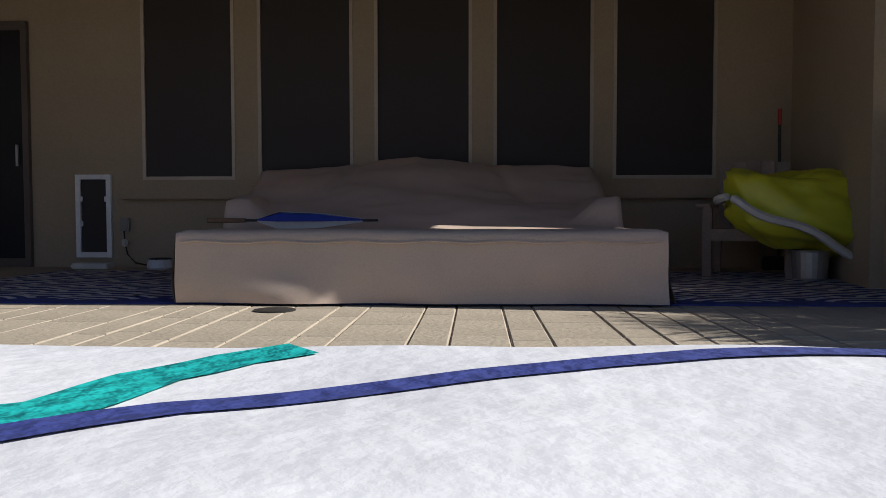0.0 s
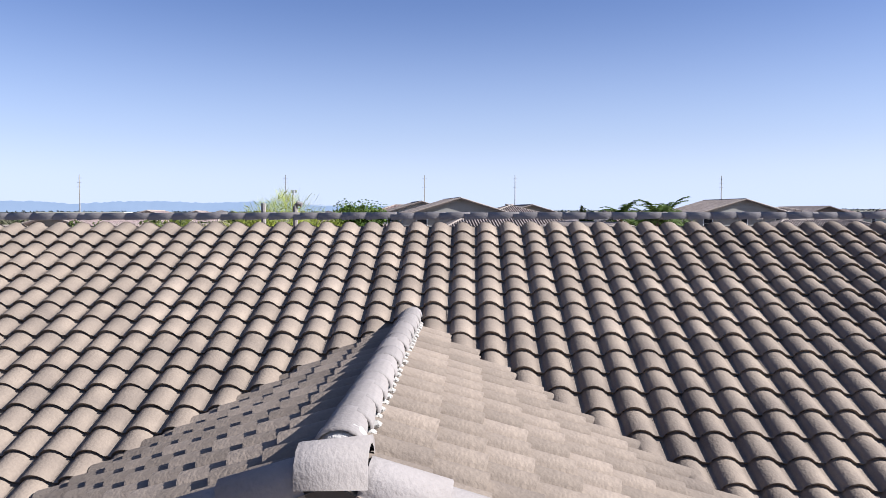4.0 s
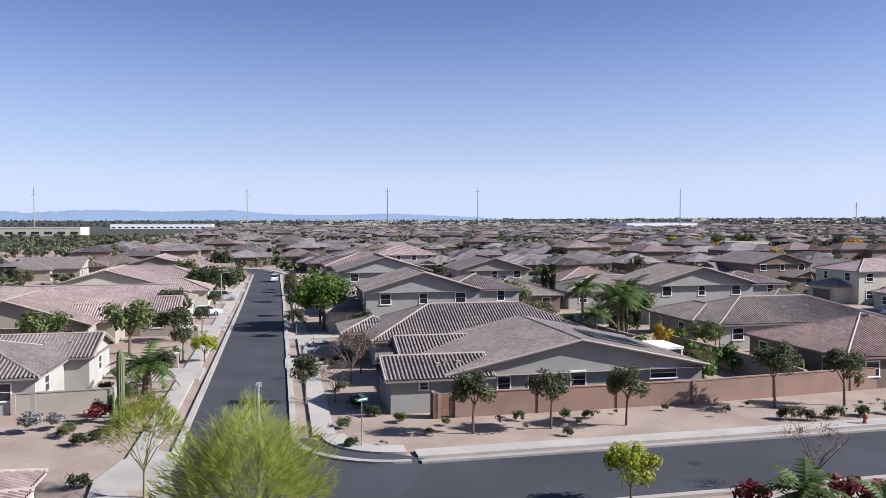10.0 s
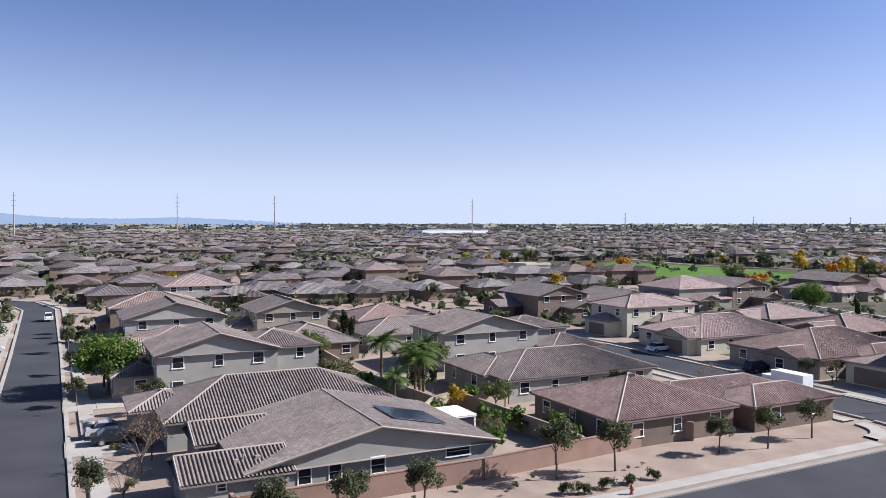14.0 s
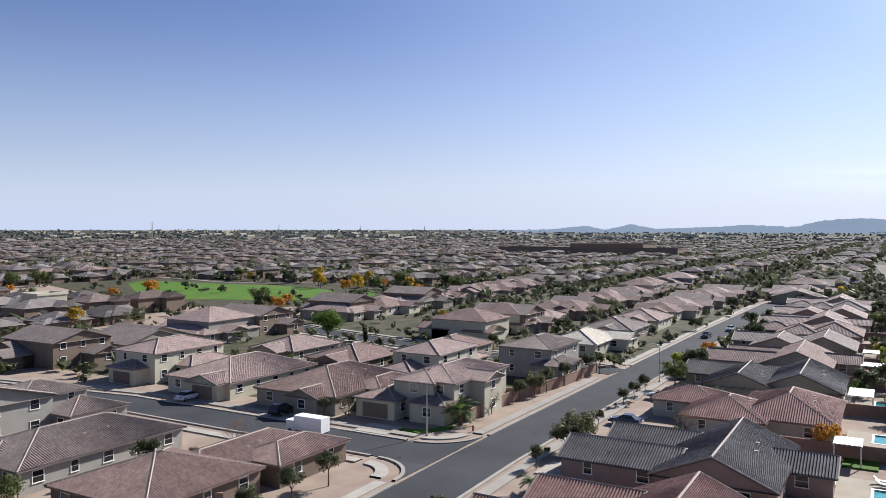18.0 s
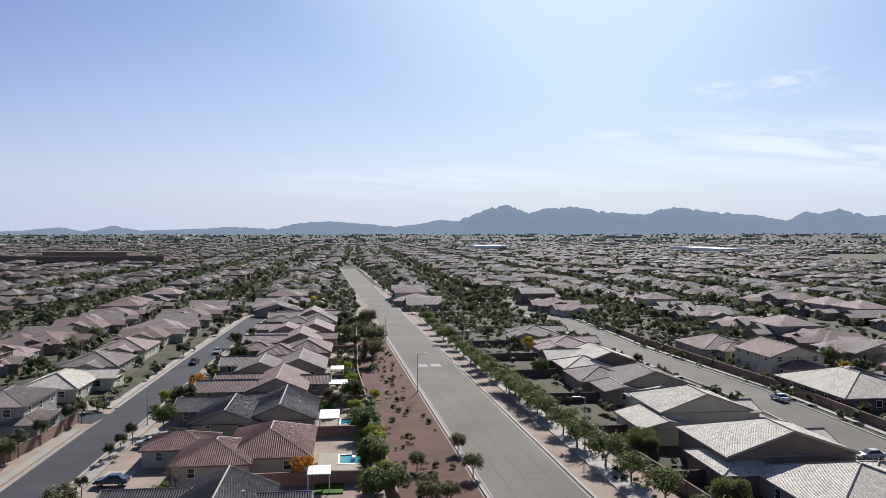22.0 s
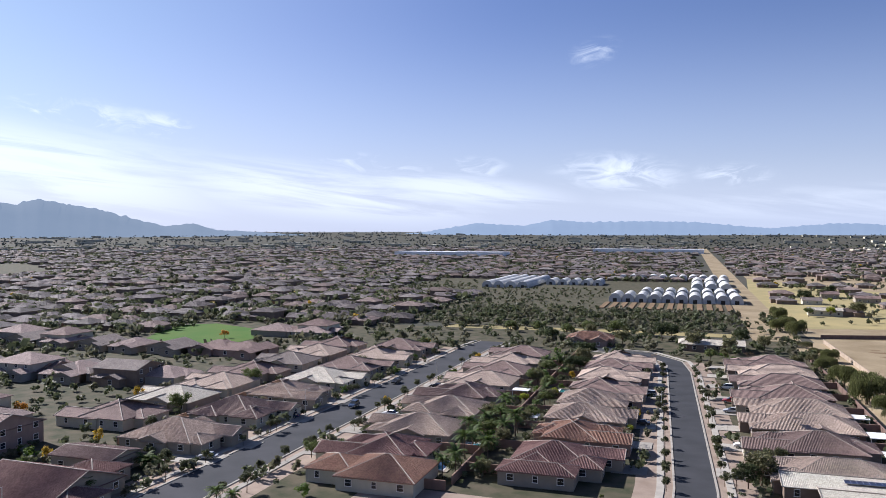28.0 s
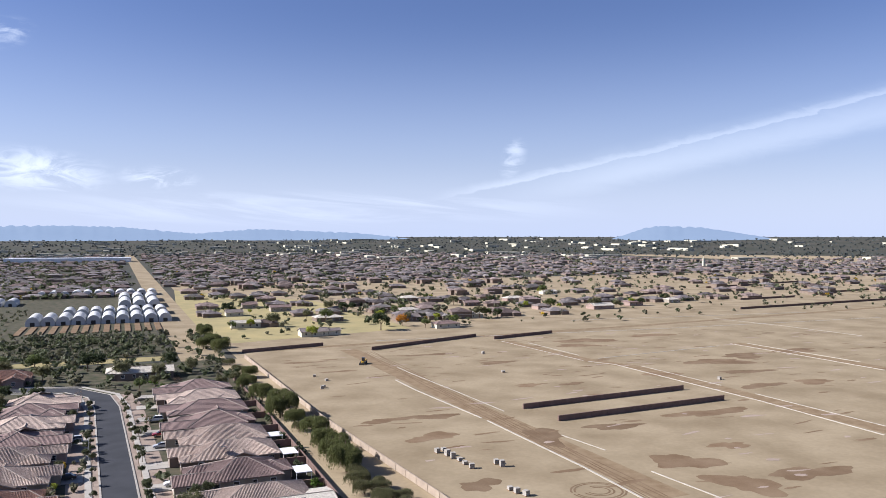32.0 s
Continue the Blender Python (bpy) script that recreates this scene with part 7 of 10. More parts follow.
# outdoor rug with scale pattern
rug = thing("rug", pose(-0.65, 5.42, 0), "navy outdoor rug with white scalloped lines", "rug")
part("cloth", Mesh().box(-2.95, -1.20, 0.001, 3.36, 1.20, 0.010), NAVY, rug)
arcs = Mesh()
RS = 0.36                                # radius of one scallop
row, yy = 0, -1.2
while yy < 1.18:
    xx = -2.95 + (RS if row % 2 else 0)
    while xx < 3.4:
        for r in (RS, RS * 0.72, RS * 0.42):
            pts = [(xx + r * math.cos(math.pi * k / 18), yy + r * math.sin(math.pi * k / 18)) for k in range(19)]
            for p, q in zip(pts, pts[1:]):
                hidden = any(math.hypot((p[0] + q[0]) / 2 - cx, (p[1] + q[1]) / 2 - cy) < RS - 0.002 for cx, cy in ((xx - RS, yy - RS / 2), (xx + RS, yy - RS / 2), (xx, yy - RS)))
                if not hidden and all(-2.93 < c[0] < 3.34 and abs(c[1]) < 1.18 for c in (p, q)):
                    d = Vector((q[0] - p[0], q[1] - p[1])).normalized() * 0.024
                    arcs.face([(p[0] - d.y, p[1] + d.x, 0.0135), (p[0] + d.y, p[1] - d.x, 0.0135), (q[0] + d.y, q[1] - d.x, 0.0135), (q[0] - d.y, q[1] + d.x, 0.0135)])
        xx += 2 * RS
    yy += RS / 2
    row += 1
tagged(part("scallop_pattern", arcs, TERRY, rug), "white woven scallops", kind="stuff")

# covered sofa and chaise under one cloth
def cover_height(s, t):
    """s across from 0 to 1, t from the front edge to the back in metres."""
    prof = [(0, 0.405), (0.10, 0.41), (1.12, 0.40), (1.20, 0.40), (1.30, 0.43), (1.55, 0.50), (1.95, 0.60), (2.65, 0.86), (2.77, 0.90), (2.93, 0.89)]
    h = float(np.interp(t, [p[0] for p in prof], [p[1] for p in prof]))
    if t > 1.30:
        rise = min(1, (t - 1.30) / 1.4)
        h += 0.13 * rise * max(0.0, 1 - abs(s - 0.47) / 0.33) ** 1.25          # tent-like ridge over the middle
        h += 0.03 * rise * math.sin((s - 0.47) * 16 + t * 2.5) * math.exp(-((t - 2.15) / 0.4) ** 2)
        h -= 0.035 * max(0.0, 1 - abs((s - 0.16) - (t - 1.37) * 0.10) / 0.03) * rise    # pulled folds beside the arms
        h -= 0.035 * max(0.0, 1 - abs((0.84 - s) - (t - 1.37) * 0.10) / 0.03) * rise
        edge = min(s, 1 - s)
        if edge < 0.13:
            arm = float(np.interp(t, [1.30, 1.40, 1.95, 2.45, 2.70], [0.44, 0.61, 0.63, 0.71, 0.89]))
            h = max(h, arm - 0.16 * max(0, (edge - 0.055) / 0.07))
    return h


cloth = Mesh()
NX, NY = 72, 60
X0, X1, Y0, DEPTH = -1.63, 1.02, 4.18, 2.93
top = []
for j in range(NY + 1):
    t = DEPTH * j / NY
    line = []
    for i in range(NX + 1):
        s = i / NX
        lo = float(np.interp(t, [0, 1.15, 1.32, 2.93], [X0, X0 - 0.03, -1.80, -1.93]))
        hi = float(np.interp(t, [0, 1.15, 1.32, 2.93], [X1, X1, 1.02, 1.03]))
        tt_ = t
        x = lo + (hi - lo) * s
        z = cover_height(s, t) + 0.018 * noise.fractal(Vector((s * 3.2, t * 2.2, 1.7)), 0.9, 2, 4) * (2.3 if t > 1.28 else 0.5)
        if i in (0, NX) or j == 0:
            z -= 0.012
        line.append((x, Y0 + tt_, z))
    top.append(line)
for a, b in zip(top, top[1:]):
    for i in range(NX):
        cloth.face([a[i], a[i + 1], b[i + 1], b[i]])


def skirt(edge, out):
    rows = 9
    prev = edge
    for r in range(1, rows + 1):
        f = r / rows
        cur = []
        for k, p in enumerate(edge):
            wv = 0.022 * noise.noise(Vector((p[0] * 2.6 + p[1] * 2.1, f * 1.8, 4.2))) * f * 2.2 + 0.028 * f
            fold = 0.03 * f * math.sin((p[0] + p[1] * 1.3) * 5 - f * 2.5) * max(0, 1 - abs(p[0] + 1.2)) * 0.9
            cur.append((p[0] + out[0] * (wv + fold), p[1] + out[1] * (wv + fold), p[2] * (1 - f) + 0.016 * f))
        for k in range(len(edge) - 1):
            cloth.face([cur[k], cur[k + 1], prev[k + 1], prev[k]])
        prev = cur


skirt(top[0], (0, -1))
skirt([r[-1] for r in top], (1, 0))
skirt([r[0] for r in top][::-1], (-1, 0))
skirt(top[-1][::-1], (0, 1))
sofa = thing("covered_sofa", pose(0, 0, 0), "outdoor sofa and chaise under one tan cover", "sofa")
part("cover", cloth, COVER, sofa, smooth=True)
seam = Mesh().tube([(X0 + 0.03 + (X1 - X0 - 0.06) * k / 30, Y0 - 0.012, 0.345 + 0.006 * math.sin(k * 1.3)) for k in range(31)], 0.006, 5)
part("seam", seam, COVER, sofa)

# folded umbrella lying on the cover
umb = thing("umbrella", pose(-1.15, 5.05, 0.455, 0, 0, -3), "folded blue and white umbrella lying on the cover", "umbrella")
for k in range(6):
    a = 2 * math.pi * k / 6
    f = Mesh()
    r = 0.078
    pts = [(-0.28, 0.012), (-0.12, r), (0.15, r * 0.8), (0.42, 0.014)]
    for (xa, ra), (xb, rb) in zip(pts, pts[1:]):
        b = a + 1.15
        f.face([(xa, ra * math.cos(a), ra * math.sin(a) * 0.7), (xb, rb * math.cos(a), rb * math.sin(a) * 0.7), (xb, rb * 1.2 * math.cos(b), rb * 1.2 * math.sin(b) * 0.7), (xa, ra * 1.2 * math.cos(b), ra * 1.2 * math.sin(b) * 0.7)])
    part("panel", f, BLUE if k % 3 else FABRIC_WHITE, umb)
part("shaft", Mesh().tube([(-0.48, 0, 0), (0.52, 0, 0)], 0.008, 6), DARK_METAL, umb)
part("handle", Mesh().tube([(-0.62, 0, 0), (-0.5, 0, 0), (-0.36, 0, 0)], [0.016, 0.018, 0.014], 8), WOOD, umb, "turned wooden handle")

# weathered slatted armchair
chair = thing("garden_chair", pose(2.20, 6.36, 0, 0, 0, -22), "weathered wooden slatted garden armchair", "chair")
def board(name, size, x, y, z, rx=0, ry=0, rz=0, holder=None, material=CHAIR_WOOD):
    return part(name, moved(bevelled(size, 0.008), x, y, z, rx, ry, rz), material, holder or chair)
for k in range(5):
    dx = (k - 2) * 0.112
    board("back_slat", (0.10, 0.022, 0.68 - 0.02 * abs(k - 2)), dx, 0.34, 0.62, -16, 0, 0)
board("back_rail", (0.56, 0.03, 0.07), 0, 0.36, 0.62, -16)
for k in range(5):
    board("seat_slat", (0.54, 0.085, 0.022), 0, -0.28 + k * 0.10, 0.37 - k * 0.014, 6)
board("front_apron", (0.56, 0.025, 0.09), 0, -0.335, 0.33)
for sx in (-1, 1):
    board("arm", (0.12, 0.72, 0.024), sx * 0.33, -0.02, 0.56)
    board("front_leg", (0.07, 0.09, 0.55), sx * 0.30, -0.30, 0.275)
    board("back_leg", (0.05, 0.09, 0.50), sx * 0.27, 0.28, 0.24, -14)

# yellow pool float slumped over the chair's arm
fl = bmesh.new()
bmesh.ops.create_uvsphere(fl, u_segments=40, v_segments=24, radius=1)
for q in fl.verts:
    p = q.co.copy()
    w = 1 + 0.24 * noise.fractal(p * 1.5 + Vector((3, 1, 0)), 0.9, 2, 4)
    fold = 0.05 * abs(math.sin(p.x * 5 + p.z * 6)) + 0.035 * abs(math.sin(p.x * 3 - p.z * 9 + 1))
    flat = 1.12 + 0.12 * p.x if p.z > 0 else 0.62
    q.co = Vector((p.x * 0.52 * w, p.y * 0.27 * (w - fold * 1.6), p.z * 0.33 * flat * (w - fold)))
    q.co.z += 0.06 * math.sin(p.x * 2.4)
flo = thing("pool_float", pose(2.38, 5.80, 0.44, 0, 25, -4) @ Matrix.Diagonal((1.2, 1.1, 1.08, 1)), "crumpled yellow pool float with a pale band", "pool float")
part("body", fl, YELLOW_VINYL, flo, smooth=True)
band = Mesh()
ring_pts = [(0.515 * math.cos(6.2832 * k / 40), -0.03 + 0.26 * math.sin(6.2832 * k / 40), -0.09 + 0.02 * math.sin(k * 0.9)) for k in range(41)]
band.tube(ring_pts, 0.028, 6, False)
part("band", band, PALE_VINYL, flo)
tub = Mesh().lathe([(0.12, 0.0), (0.135, 0.02), (0.15, 0.24), (0.158, 0.25), (0.15, 0.26), (0.135, 0.245), (0.12, 0.03)], 20)
bucket = thing("bucket", pose(2.44, 5.80, 0.012) @ Matrix.Scale(0.85, 4), "galvanised grey bucket on the rug", "bucket")
part("pail", tub, METAL, bucket)
part("rim", Mesh().tube([(0.156 * math.cos(6.2832 * k / 20), 0.156 * math.sin(6.2832 * k / 20), 0.25) for k in range(21)], 0.007, 5, False), METAL, bucket)
broom = thing("broom", pose(2.66, 6.98, 0.0), "dark broom with red grip leaning in the corner", "broom")
part("pole", Mesh().tube([(0, 0, 0.1), (0.02, 0.08, 1.28)], 0.014, 8), DARK_METAL, broom)
part("grip", Mesh().tube([(0.02, 0.08, 1.28), (0.022, 0.09, 1.42)], [0.017, 0.02], 8), RED_PLASTIC, broom, "red plastic grip")
part("bristle_block", moved(bevelled((0.28, 0.05, 0.12), 0.01), 0, 0, 0.06), DARK_METAL, broom)

# pet door, outlet, small things by the wall
pet = thing("pet_door", pose(-3.60, YW - 0.002, 0.09), "white framed pet door with dark flap", "pet door")
part("frame", Mesh().box(-0.17, -0.035, 0, -0.125, 0, 0.78).box(0.125, -0.035, 0, 0.17, 0, 0.78).box(-0.125, -0.035, 0.735, 0.125, 0, 0.78).box(-0.125, -0.035, 0, 0.125, 0, 0.05), WHITE_PAINT, pet)
part("flap", Mesh().box(-0.124, -0.014, 0.051, 0.124, -0.004, 0.734), SCREEN, pet)
for sx, z in ((-1, 0.55), (1, 0.55), (-1, 0.32)):
    part("latch", moved(bevelled((0.02, 0.02, 0.05), 0.004), sx * 0.115, -0.025, z), WHITE_PAINT, pet)
out = thing("outlet", pose(-3.30, YW - 0.002, 0.40), "grey outdoor outlet box with a hanging plug", "outlet")
part("box", moved(bevelled((0.085, 0.05, 0.13), 0.008), 0, -0.025, 0), STUCCO_GREY, out)
part("plug", moved(bevelled((0.05, 0.05, 0.07), 0.01), 0.01, -0.06, -0.17), PALE_VINYL, out)
part("cable", Mesh().tube([(0, -0.05, -0.06), (0.01, -0.06, -0.17), (0.03, -0.05, -0.28), (0.10, -0.04, -0.36), (0.25, -0.06, -0.385)], 0.007, 6), DARK_METAL, out)
tray = thing("feeding_mat", pose(-3.50, 6.98, 0.001), "small pale plastic tray on the floor", "tray")
part("tray", moved(bevelled((0.34, 0.16, 0.05), 0.012), 0, 0, 0.025), PALE_VINYL, tray)
bowl = thing("water_bowl", pose(-2.78, 6.75, 0.011), "white water bowl with dark rim", "bowl")
part("bowl", Mesh().lathe([(0.10, 0), (0.115, 0.02), (0.10, 0.09), (0.085, 0.085), (0.07, 0.02)], 20), WHITE_PAINT, bowl)
part("rim", Mesh().lathe([(0.086, 0.085), (0.10, 0.092), (0.09, 0.10), (0.08, 0.092)], 20), DARK_METAL, bowl)
# sliding door at the west end
sd = thing("sliding_door", pose(-4.20, YW - 0.003, 0) @ Matrix.Diagonal((.7, 1, 1, 1)), "dark glazed sliding door in a brown frame", "door")
part("frame", Mesh().box(-1.9, -0.05, 0, -1.82, 0, 2.3).box(-0.08, -0.05, 0, 0, 0, 2.3).box(-1.82, -0.05, 2.22, -0.08, 0, 2.3).box(-1.82, -0.05, 0, -0.08, 0, 0.08), FASCIA, sd)
part("pane", Mesh().box(-1.819, -0.03, 0.081, -0.081, -0.02, 2.219), PANE, sd)
part("handle", Mesh().box(-0.16, -0.075, 0.95, -0.13, -0.052, 1.15), METAL, sd)

# ceiling fan
fan = thing("ceiling_fan", pose(-0.57, 5.3, 3.0), "brown ceiling fan with reddish wooden blades", "fan")
part("rod", Mesh().tube([(0, 0, 0.1), (0, 0, -0.14)], 0.014, 8), DARK_METAL, fan)
part("motor", Mesh().lathe([(0.03, -0.30), (0.07, -0.29), (0.10, -0.24), (0.115, -0.19), (0.09, -0.14), (0.04, -0.125)], 18), DARK_METAL, fan)
for k in range(5):
    a = radians(k * 72 + 14)
    bl = bevelled((0.5, 0.13, 0.009), 0.003, 1)
    bl.transform(pose(0.42, 0, -0.20, 10))
    bl.transform(pose(0, 0, 0, 0, 0, k * 72 + 10))
    part("blade", bl, FAN_WOOD, fan)
    part("bracket", Mesh().tube([(0.08 * math.cos(a), 0.08 * math.sin(a), -0.20), (0.22 * math.cos(a), 0.22 * math.sin(a), -0.20)], 0.012, 5), DARK_METAL, fan)

# low table with a striped towel, where the camera starts
table = thing("low_table", pose(0, -0.25, 0.036), "low round patio table", "table")
part("tabletop", Mesh().lathe([(0.02, 0.37), (0.50, 0.37), (0.52, 0.385), (0.50, 0.40), (0.02, 0.40)], 36), CHAIR_WOOD, table)
for k in range(4):
    a = radians(45 + 90 * k)
    part("leg", Mesh().tube([(0.36 * math.cos(a), 0.36 * math.sin(a), 0.37), (0.42 * math.cos(a), 0.42 * math.sin(a), -0.036)], [0.022, 0.016], 8), CHAIR_WOOD, table)
towel = thing("beach_towel", pose(0, 0, 0), "white terry towel with teal and navy curved stripes", "towel")
tw = Mesh()
def towel_z(x, y):
    return 0.4435 + 0.004 * noise.noise(Vector((x * 9, y * 9, 2))) 
for i in range(48):
    for j in range(24):
        xa, xb, ya, yb = -0.42 + i * 0.0175, -0.42 + (i + 1) * 0.0175, -0.28 + j * 0.02438, -0.28 + (j + 1) * 0.02438
        tw.face([(p, q, towel_z(p, q)) for p, q in ((xa, ya), (xb, ya), (xb, yb), (xa, yb))])
part("terry", tw, TERRY, towel, smooth=True)
for nm, material, path, w in (("navy_stripe", NAVY, [(-0.125, 0.150), (-0.105, 0.165), (-0.073, 0.202), (-0.03, 0.228), (0.01, 0.250), (0.05, 0.268), (0.091, 0.281), (0.148, 0.290), (0.22, 0.297)], 0.0085),
                              ("teal_stripe", TEAL, [(-0.14, 0.172), (-0.115, 0.184), (-0.102, 0.200), (-0.098, 0.246), (-0.081, 0.281), (-0.06, 0.299)], 0.0125)):
    st, fine = Mesh(), []
    for k in range(len(path) * 6 - 5):
        f = k / 6
        fine.append((float(np.interp(f, range(len(path)), [p[0] for p in path])), float(np.interp(f, range(len(path)), [p[1] for p in path]))))
    sides = []
    for k, p in enumerate(fine):
        a, b = fine[max(k - 5, 0)], fine[min(k + 5, len(fine) - 1)]
        d = Vector((b[0] - a[0], b[1] - a[1])).normalized() * w
        sides.append(((p[0] + d.y, p[1] - d.x), (p[0] - d.y, p[1] + d.x)))
    for (a0, a1), (b0, b1) in zip(sides, sides[1:]):
        st.face([(a, b, towel_z(a, b) + 0.0008) for a, b in (a0, b0, b1, a1)])
    part(nm, st, material, towel)
# added dark disc in place of a small round shadow cast on the paving
shadow_blot = thing("drain_cover", pose(-1.03, 3.95, 0.002) @ Matrix.Scale(0.75, 4), "round dark metal drain cover in the paving", "drain")
part("plate", Mesh().lathe([(0.145, 0.0), (0.145, 0.006), (0.12, 0.010), (0.02, 0.010)], 20), DARK_METAL, shadow_blot)
plant_kind("terrace_bush", "shrub", "wispy twiggy shrub beside the terrace", "shrub", twig_crown("shrub", 0.95, 0.7, 0.85, 1500, 91), LEAF_OLIVE)
plant("terrace_bush", 3.45, 3.22, 1.0, 0.0)
plant("terrace_bush", 4.6, 3.45, 1.1, 0.0)

# ---- walls, drives, street furniture ----
R = random.Random(77)
random.seed(5)
WALL_BROWN = mat("brown_block_wall", (0.172, 0.116, 0.095), 0.9, (0.133, 0.090, 0.077), 0.5, 10, 0.3)
PLASTIC_FILM = mat("greenhouse_film", (0.50, 0.50, 0.48), 0.75, (0.40, 0.40, 0.39), 0.15, 2, 0.1)
SIGN_GREEN = mat("sign_green", (0.02, 0.17, 0.10), 0.4, (0.02, 0.14, 0.09), 3, 20, 0.0)
CACTUS = mat("cactus_skin", (0.12, 0.15, 0.06), 0.7, (0.09, 0.11, 0.045), 3, 20, 0.3)
HYDRANT_RED = mat("hydrant_paint", (0.36, 0.10, 0.05), 0.5, (0.28, 0.08, 0.045), 4, 30, 0.1)
YELLOW_PAINT = mat("machine_yellow", (0.55, 0.33, 0.04), 0.5, (0.45, 0.26, 0.04), 2, 20, 0.1)
ROAD_PAINT = mat("road_paint", (0.34, 0.34, 0.32), 0.8, (0.22, 0.22, 0.21), 2, 12, 0.1)
TAR = mat("tar_seam", (0.07, 0.07, 0.068), 0.9, (0.10, 0.10, 0.095), 1, 6, 0.1)


def garden_wall(line, g, h, material, label, thick=0.2, name="garden_wall"):
    """A block wall along a line, panel by panel, with a coping and pilasters at the joints."""
    x0, y0 = grid(*line[0], g)
    ob = thing(name, pose(x0, y0, 0), label, "wall", kind="structure")
    loc = lambda p: (grid(*p, g)[0] - x0, grid(*p, g)[1] - y0)
    for a, b in zip(line, line[1:]):
        p, q = Vector(loc(a)), Vector(loc(b))
        t = (q - p).normalized()
        n = Vector((-t.y, t.x))
        m, c = Mesh(), Mesh()
        rect = lambda w, e: [tuple(p - t * e - n * w), tuple(q + t * e - n * w), tuple(q + t * e + n * w), tuple(p - t * e + n * w)]
        m.slab(rect(thick / 2, 0), -0.3, h)
        k = max(1, int((q - p).length / 6.2))
        for i in range(k + 1):
            e = p.lerp(q, i / k)
            w = thick / 2 + 0.07
            m.slab([tuple(e - t * w - n * w), tuple(e + t * w - n * w), tuple(e + t * w + n * w), tuple(e - t * w + n * w)], -0.3, h + 0.02)
        c.slab(rect(thick / 2 + 0.04, 0.05), h, h + 0.08)
        part("wall_panel", m, material, ob)
        part("coping", c, material, ob)
    return ob


def drive(u0, v0, u1, v1, g=79, label="pale concrete driveway", material=CONCRETE, name="driveway"):
    """A concrete drive cast in slabs with open joints."""
    m = Mesh()
    nu, nv = max(1, round((u1 - u0) / 3.2)), max(1, round((v1 - v0) / 3.2))
    for i in range(nu):
        for j in range(nv):
            a, b, c, d = u0 + (u1 - u0) * i / nu, v0 + (v1 - v0) * j / nv, u0 + (u1 - u0) * (i + 1) / nu, v0 + (v1 - v0) * (j + 1) / nv
            m.slab([grid(*q, g) for q in ((a + .02, b + .02), (c - .02, b + .02), (c - .02, d - .02), (a + .02, d - .02))], -0.2, 0.13)
    return setting(name, m, material, label, name)


CARS = {}


def car(u, v, turn, paint, text, g=79, kind="car"):
    """A parked car, nose along +x before the turn."""
    key = (paint.name, kind)
    if key in CARS:
        return tagged(copy_thing(CARS[key], gpose(u, v, g, 0.13, turn)), text, "car", "parked cars")
    ob = thing(kind, gpose(u, v, g, 0.13, turn), text, "car", "parked cars")
    CARS[key] = ob
    tall = 0.28 if kind == "suv" else 0.0
    low = [(-2.3, .35), (-2.32, .75), (-2.2, .98 + tall * .4), (0.85, 1.02 + tall * .4), (2.0, .82 + tall * .4), (2.3, .62), (2.32, .35)]
    high = [(-2.1 if tall else -1.75, .98 + tall * .4), (-1.8 if tall else -1.1, 1.45 + tall), (0.15, 1.48 + tall), (1.0, 1.02 + tall * .4)]

    def extrude(line, w0, w1):
        m = Mesh()
        zmax, zmin = max(z for _, z in line), min(z for _, z in line)
        wd = lambda z: w0 + (w1 - w0) * (z - zmin) / (zmax - zmin)
        L, Rr = [(x, wd(z), z) for x, z in line], [(x, -wd(z), z) for x, z in line]
        m.face(L), m.face(Rr[::-1])
        for k in range(len(line)):
            j = (k + 1) % len(line)
            m.face([L[k], Rr[k], Rr[j], L[j]][::-1])
        return m
    part("body", extrude(low, .90, .82), paint, ob)
    cab = part("window", extrude(high, .80, .62), PANE, ob)
    roof = Mesh()
    roof.slab([(high[1][0] - .02, -.64), (.17, -.64), (.17, .64), (high[1][0] - .02, .64)], 1.44 + tall, 1.50 + tall)
    part("roof", roof, paint, ob)
    for x in (-1.4, 1.42):
        for y in (-.86, .86):
            w = Mesh().tube([(x, y - .1, .33), (x, y + .1, .33)], .33, 12)
            wheel = part("wheel", w, PLASTIC_DARK, ob)
            part("rim", Mesh().tube([(x, y - .115, .33), (x, y + .115, .33)], .2, 8), METAL, wheel)
    for y in (-.62, .62):
        part("headlight", Mesh().box(2.24, y - .17, .62, 2.33, y + .17, .74), WHITE_PAINT, ob)
        part("tail_light", Mesh().box(-2.34, y - .14, .72, -2.24, y + .14, .92), LAMP_RED, ob)
    return ob


LAMP_RED = mat("tail_light_red", (0.30, 0.02, 0.02), 0.3, (0.2, 0.015, 0.015), 3, 20, 0)
PAINT = {n: mat("car_paint_" + n, c, 0.25, tuple(k * 0.9 for k in c), 1, 20, 0, 0.05) for n, c in (("white", (.75, .75, .74)), ("red", (.28, .02, .025)), ("black", (.02, .02, .022)), ("silver", (.38, .39, .40)), ("blue", (.03, .05, .10)))}


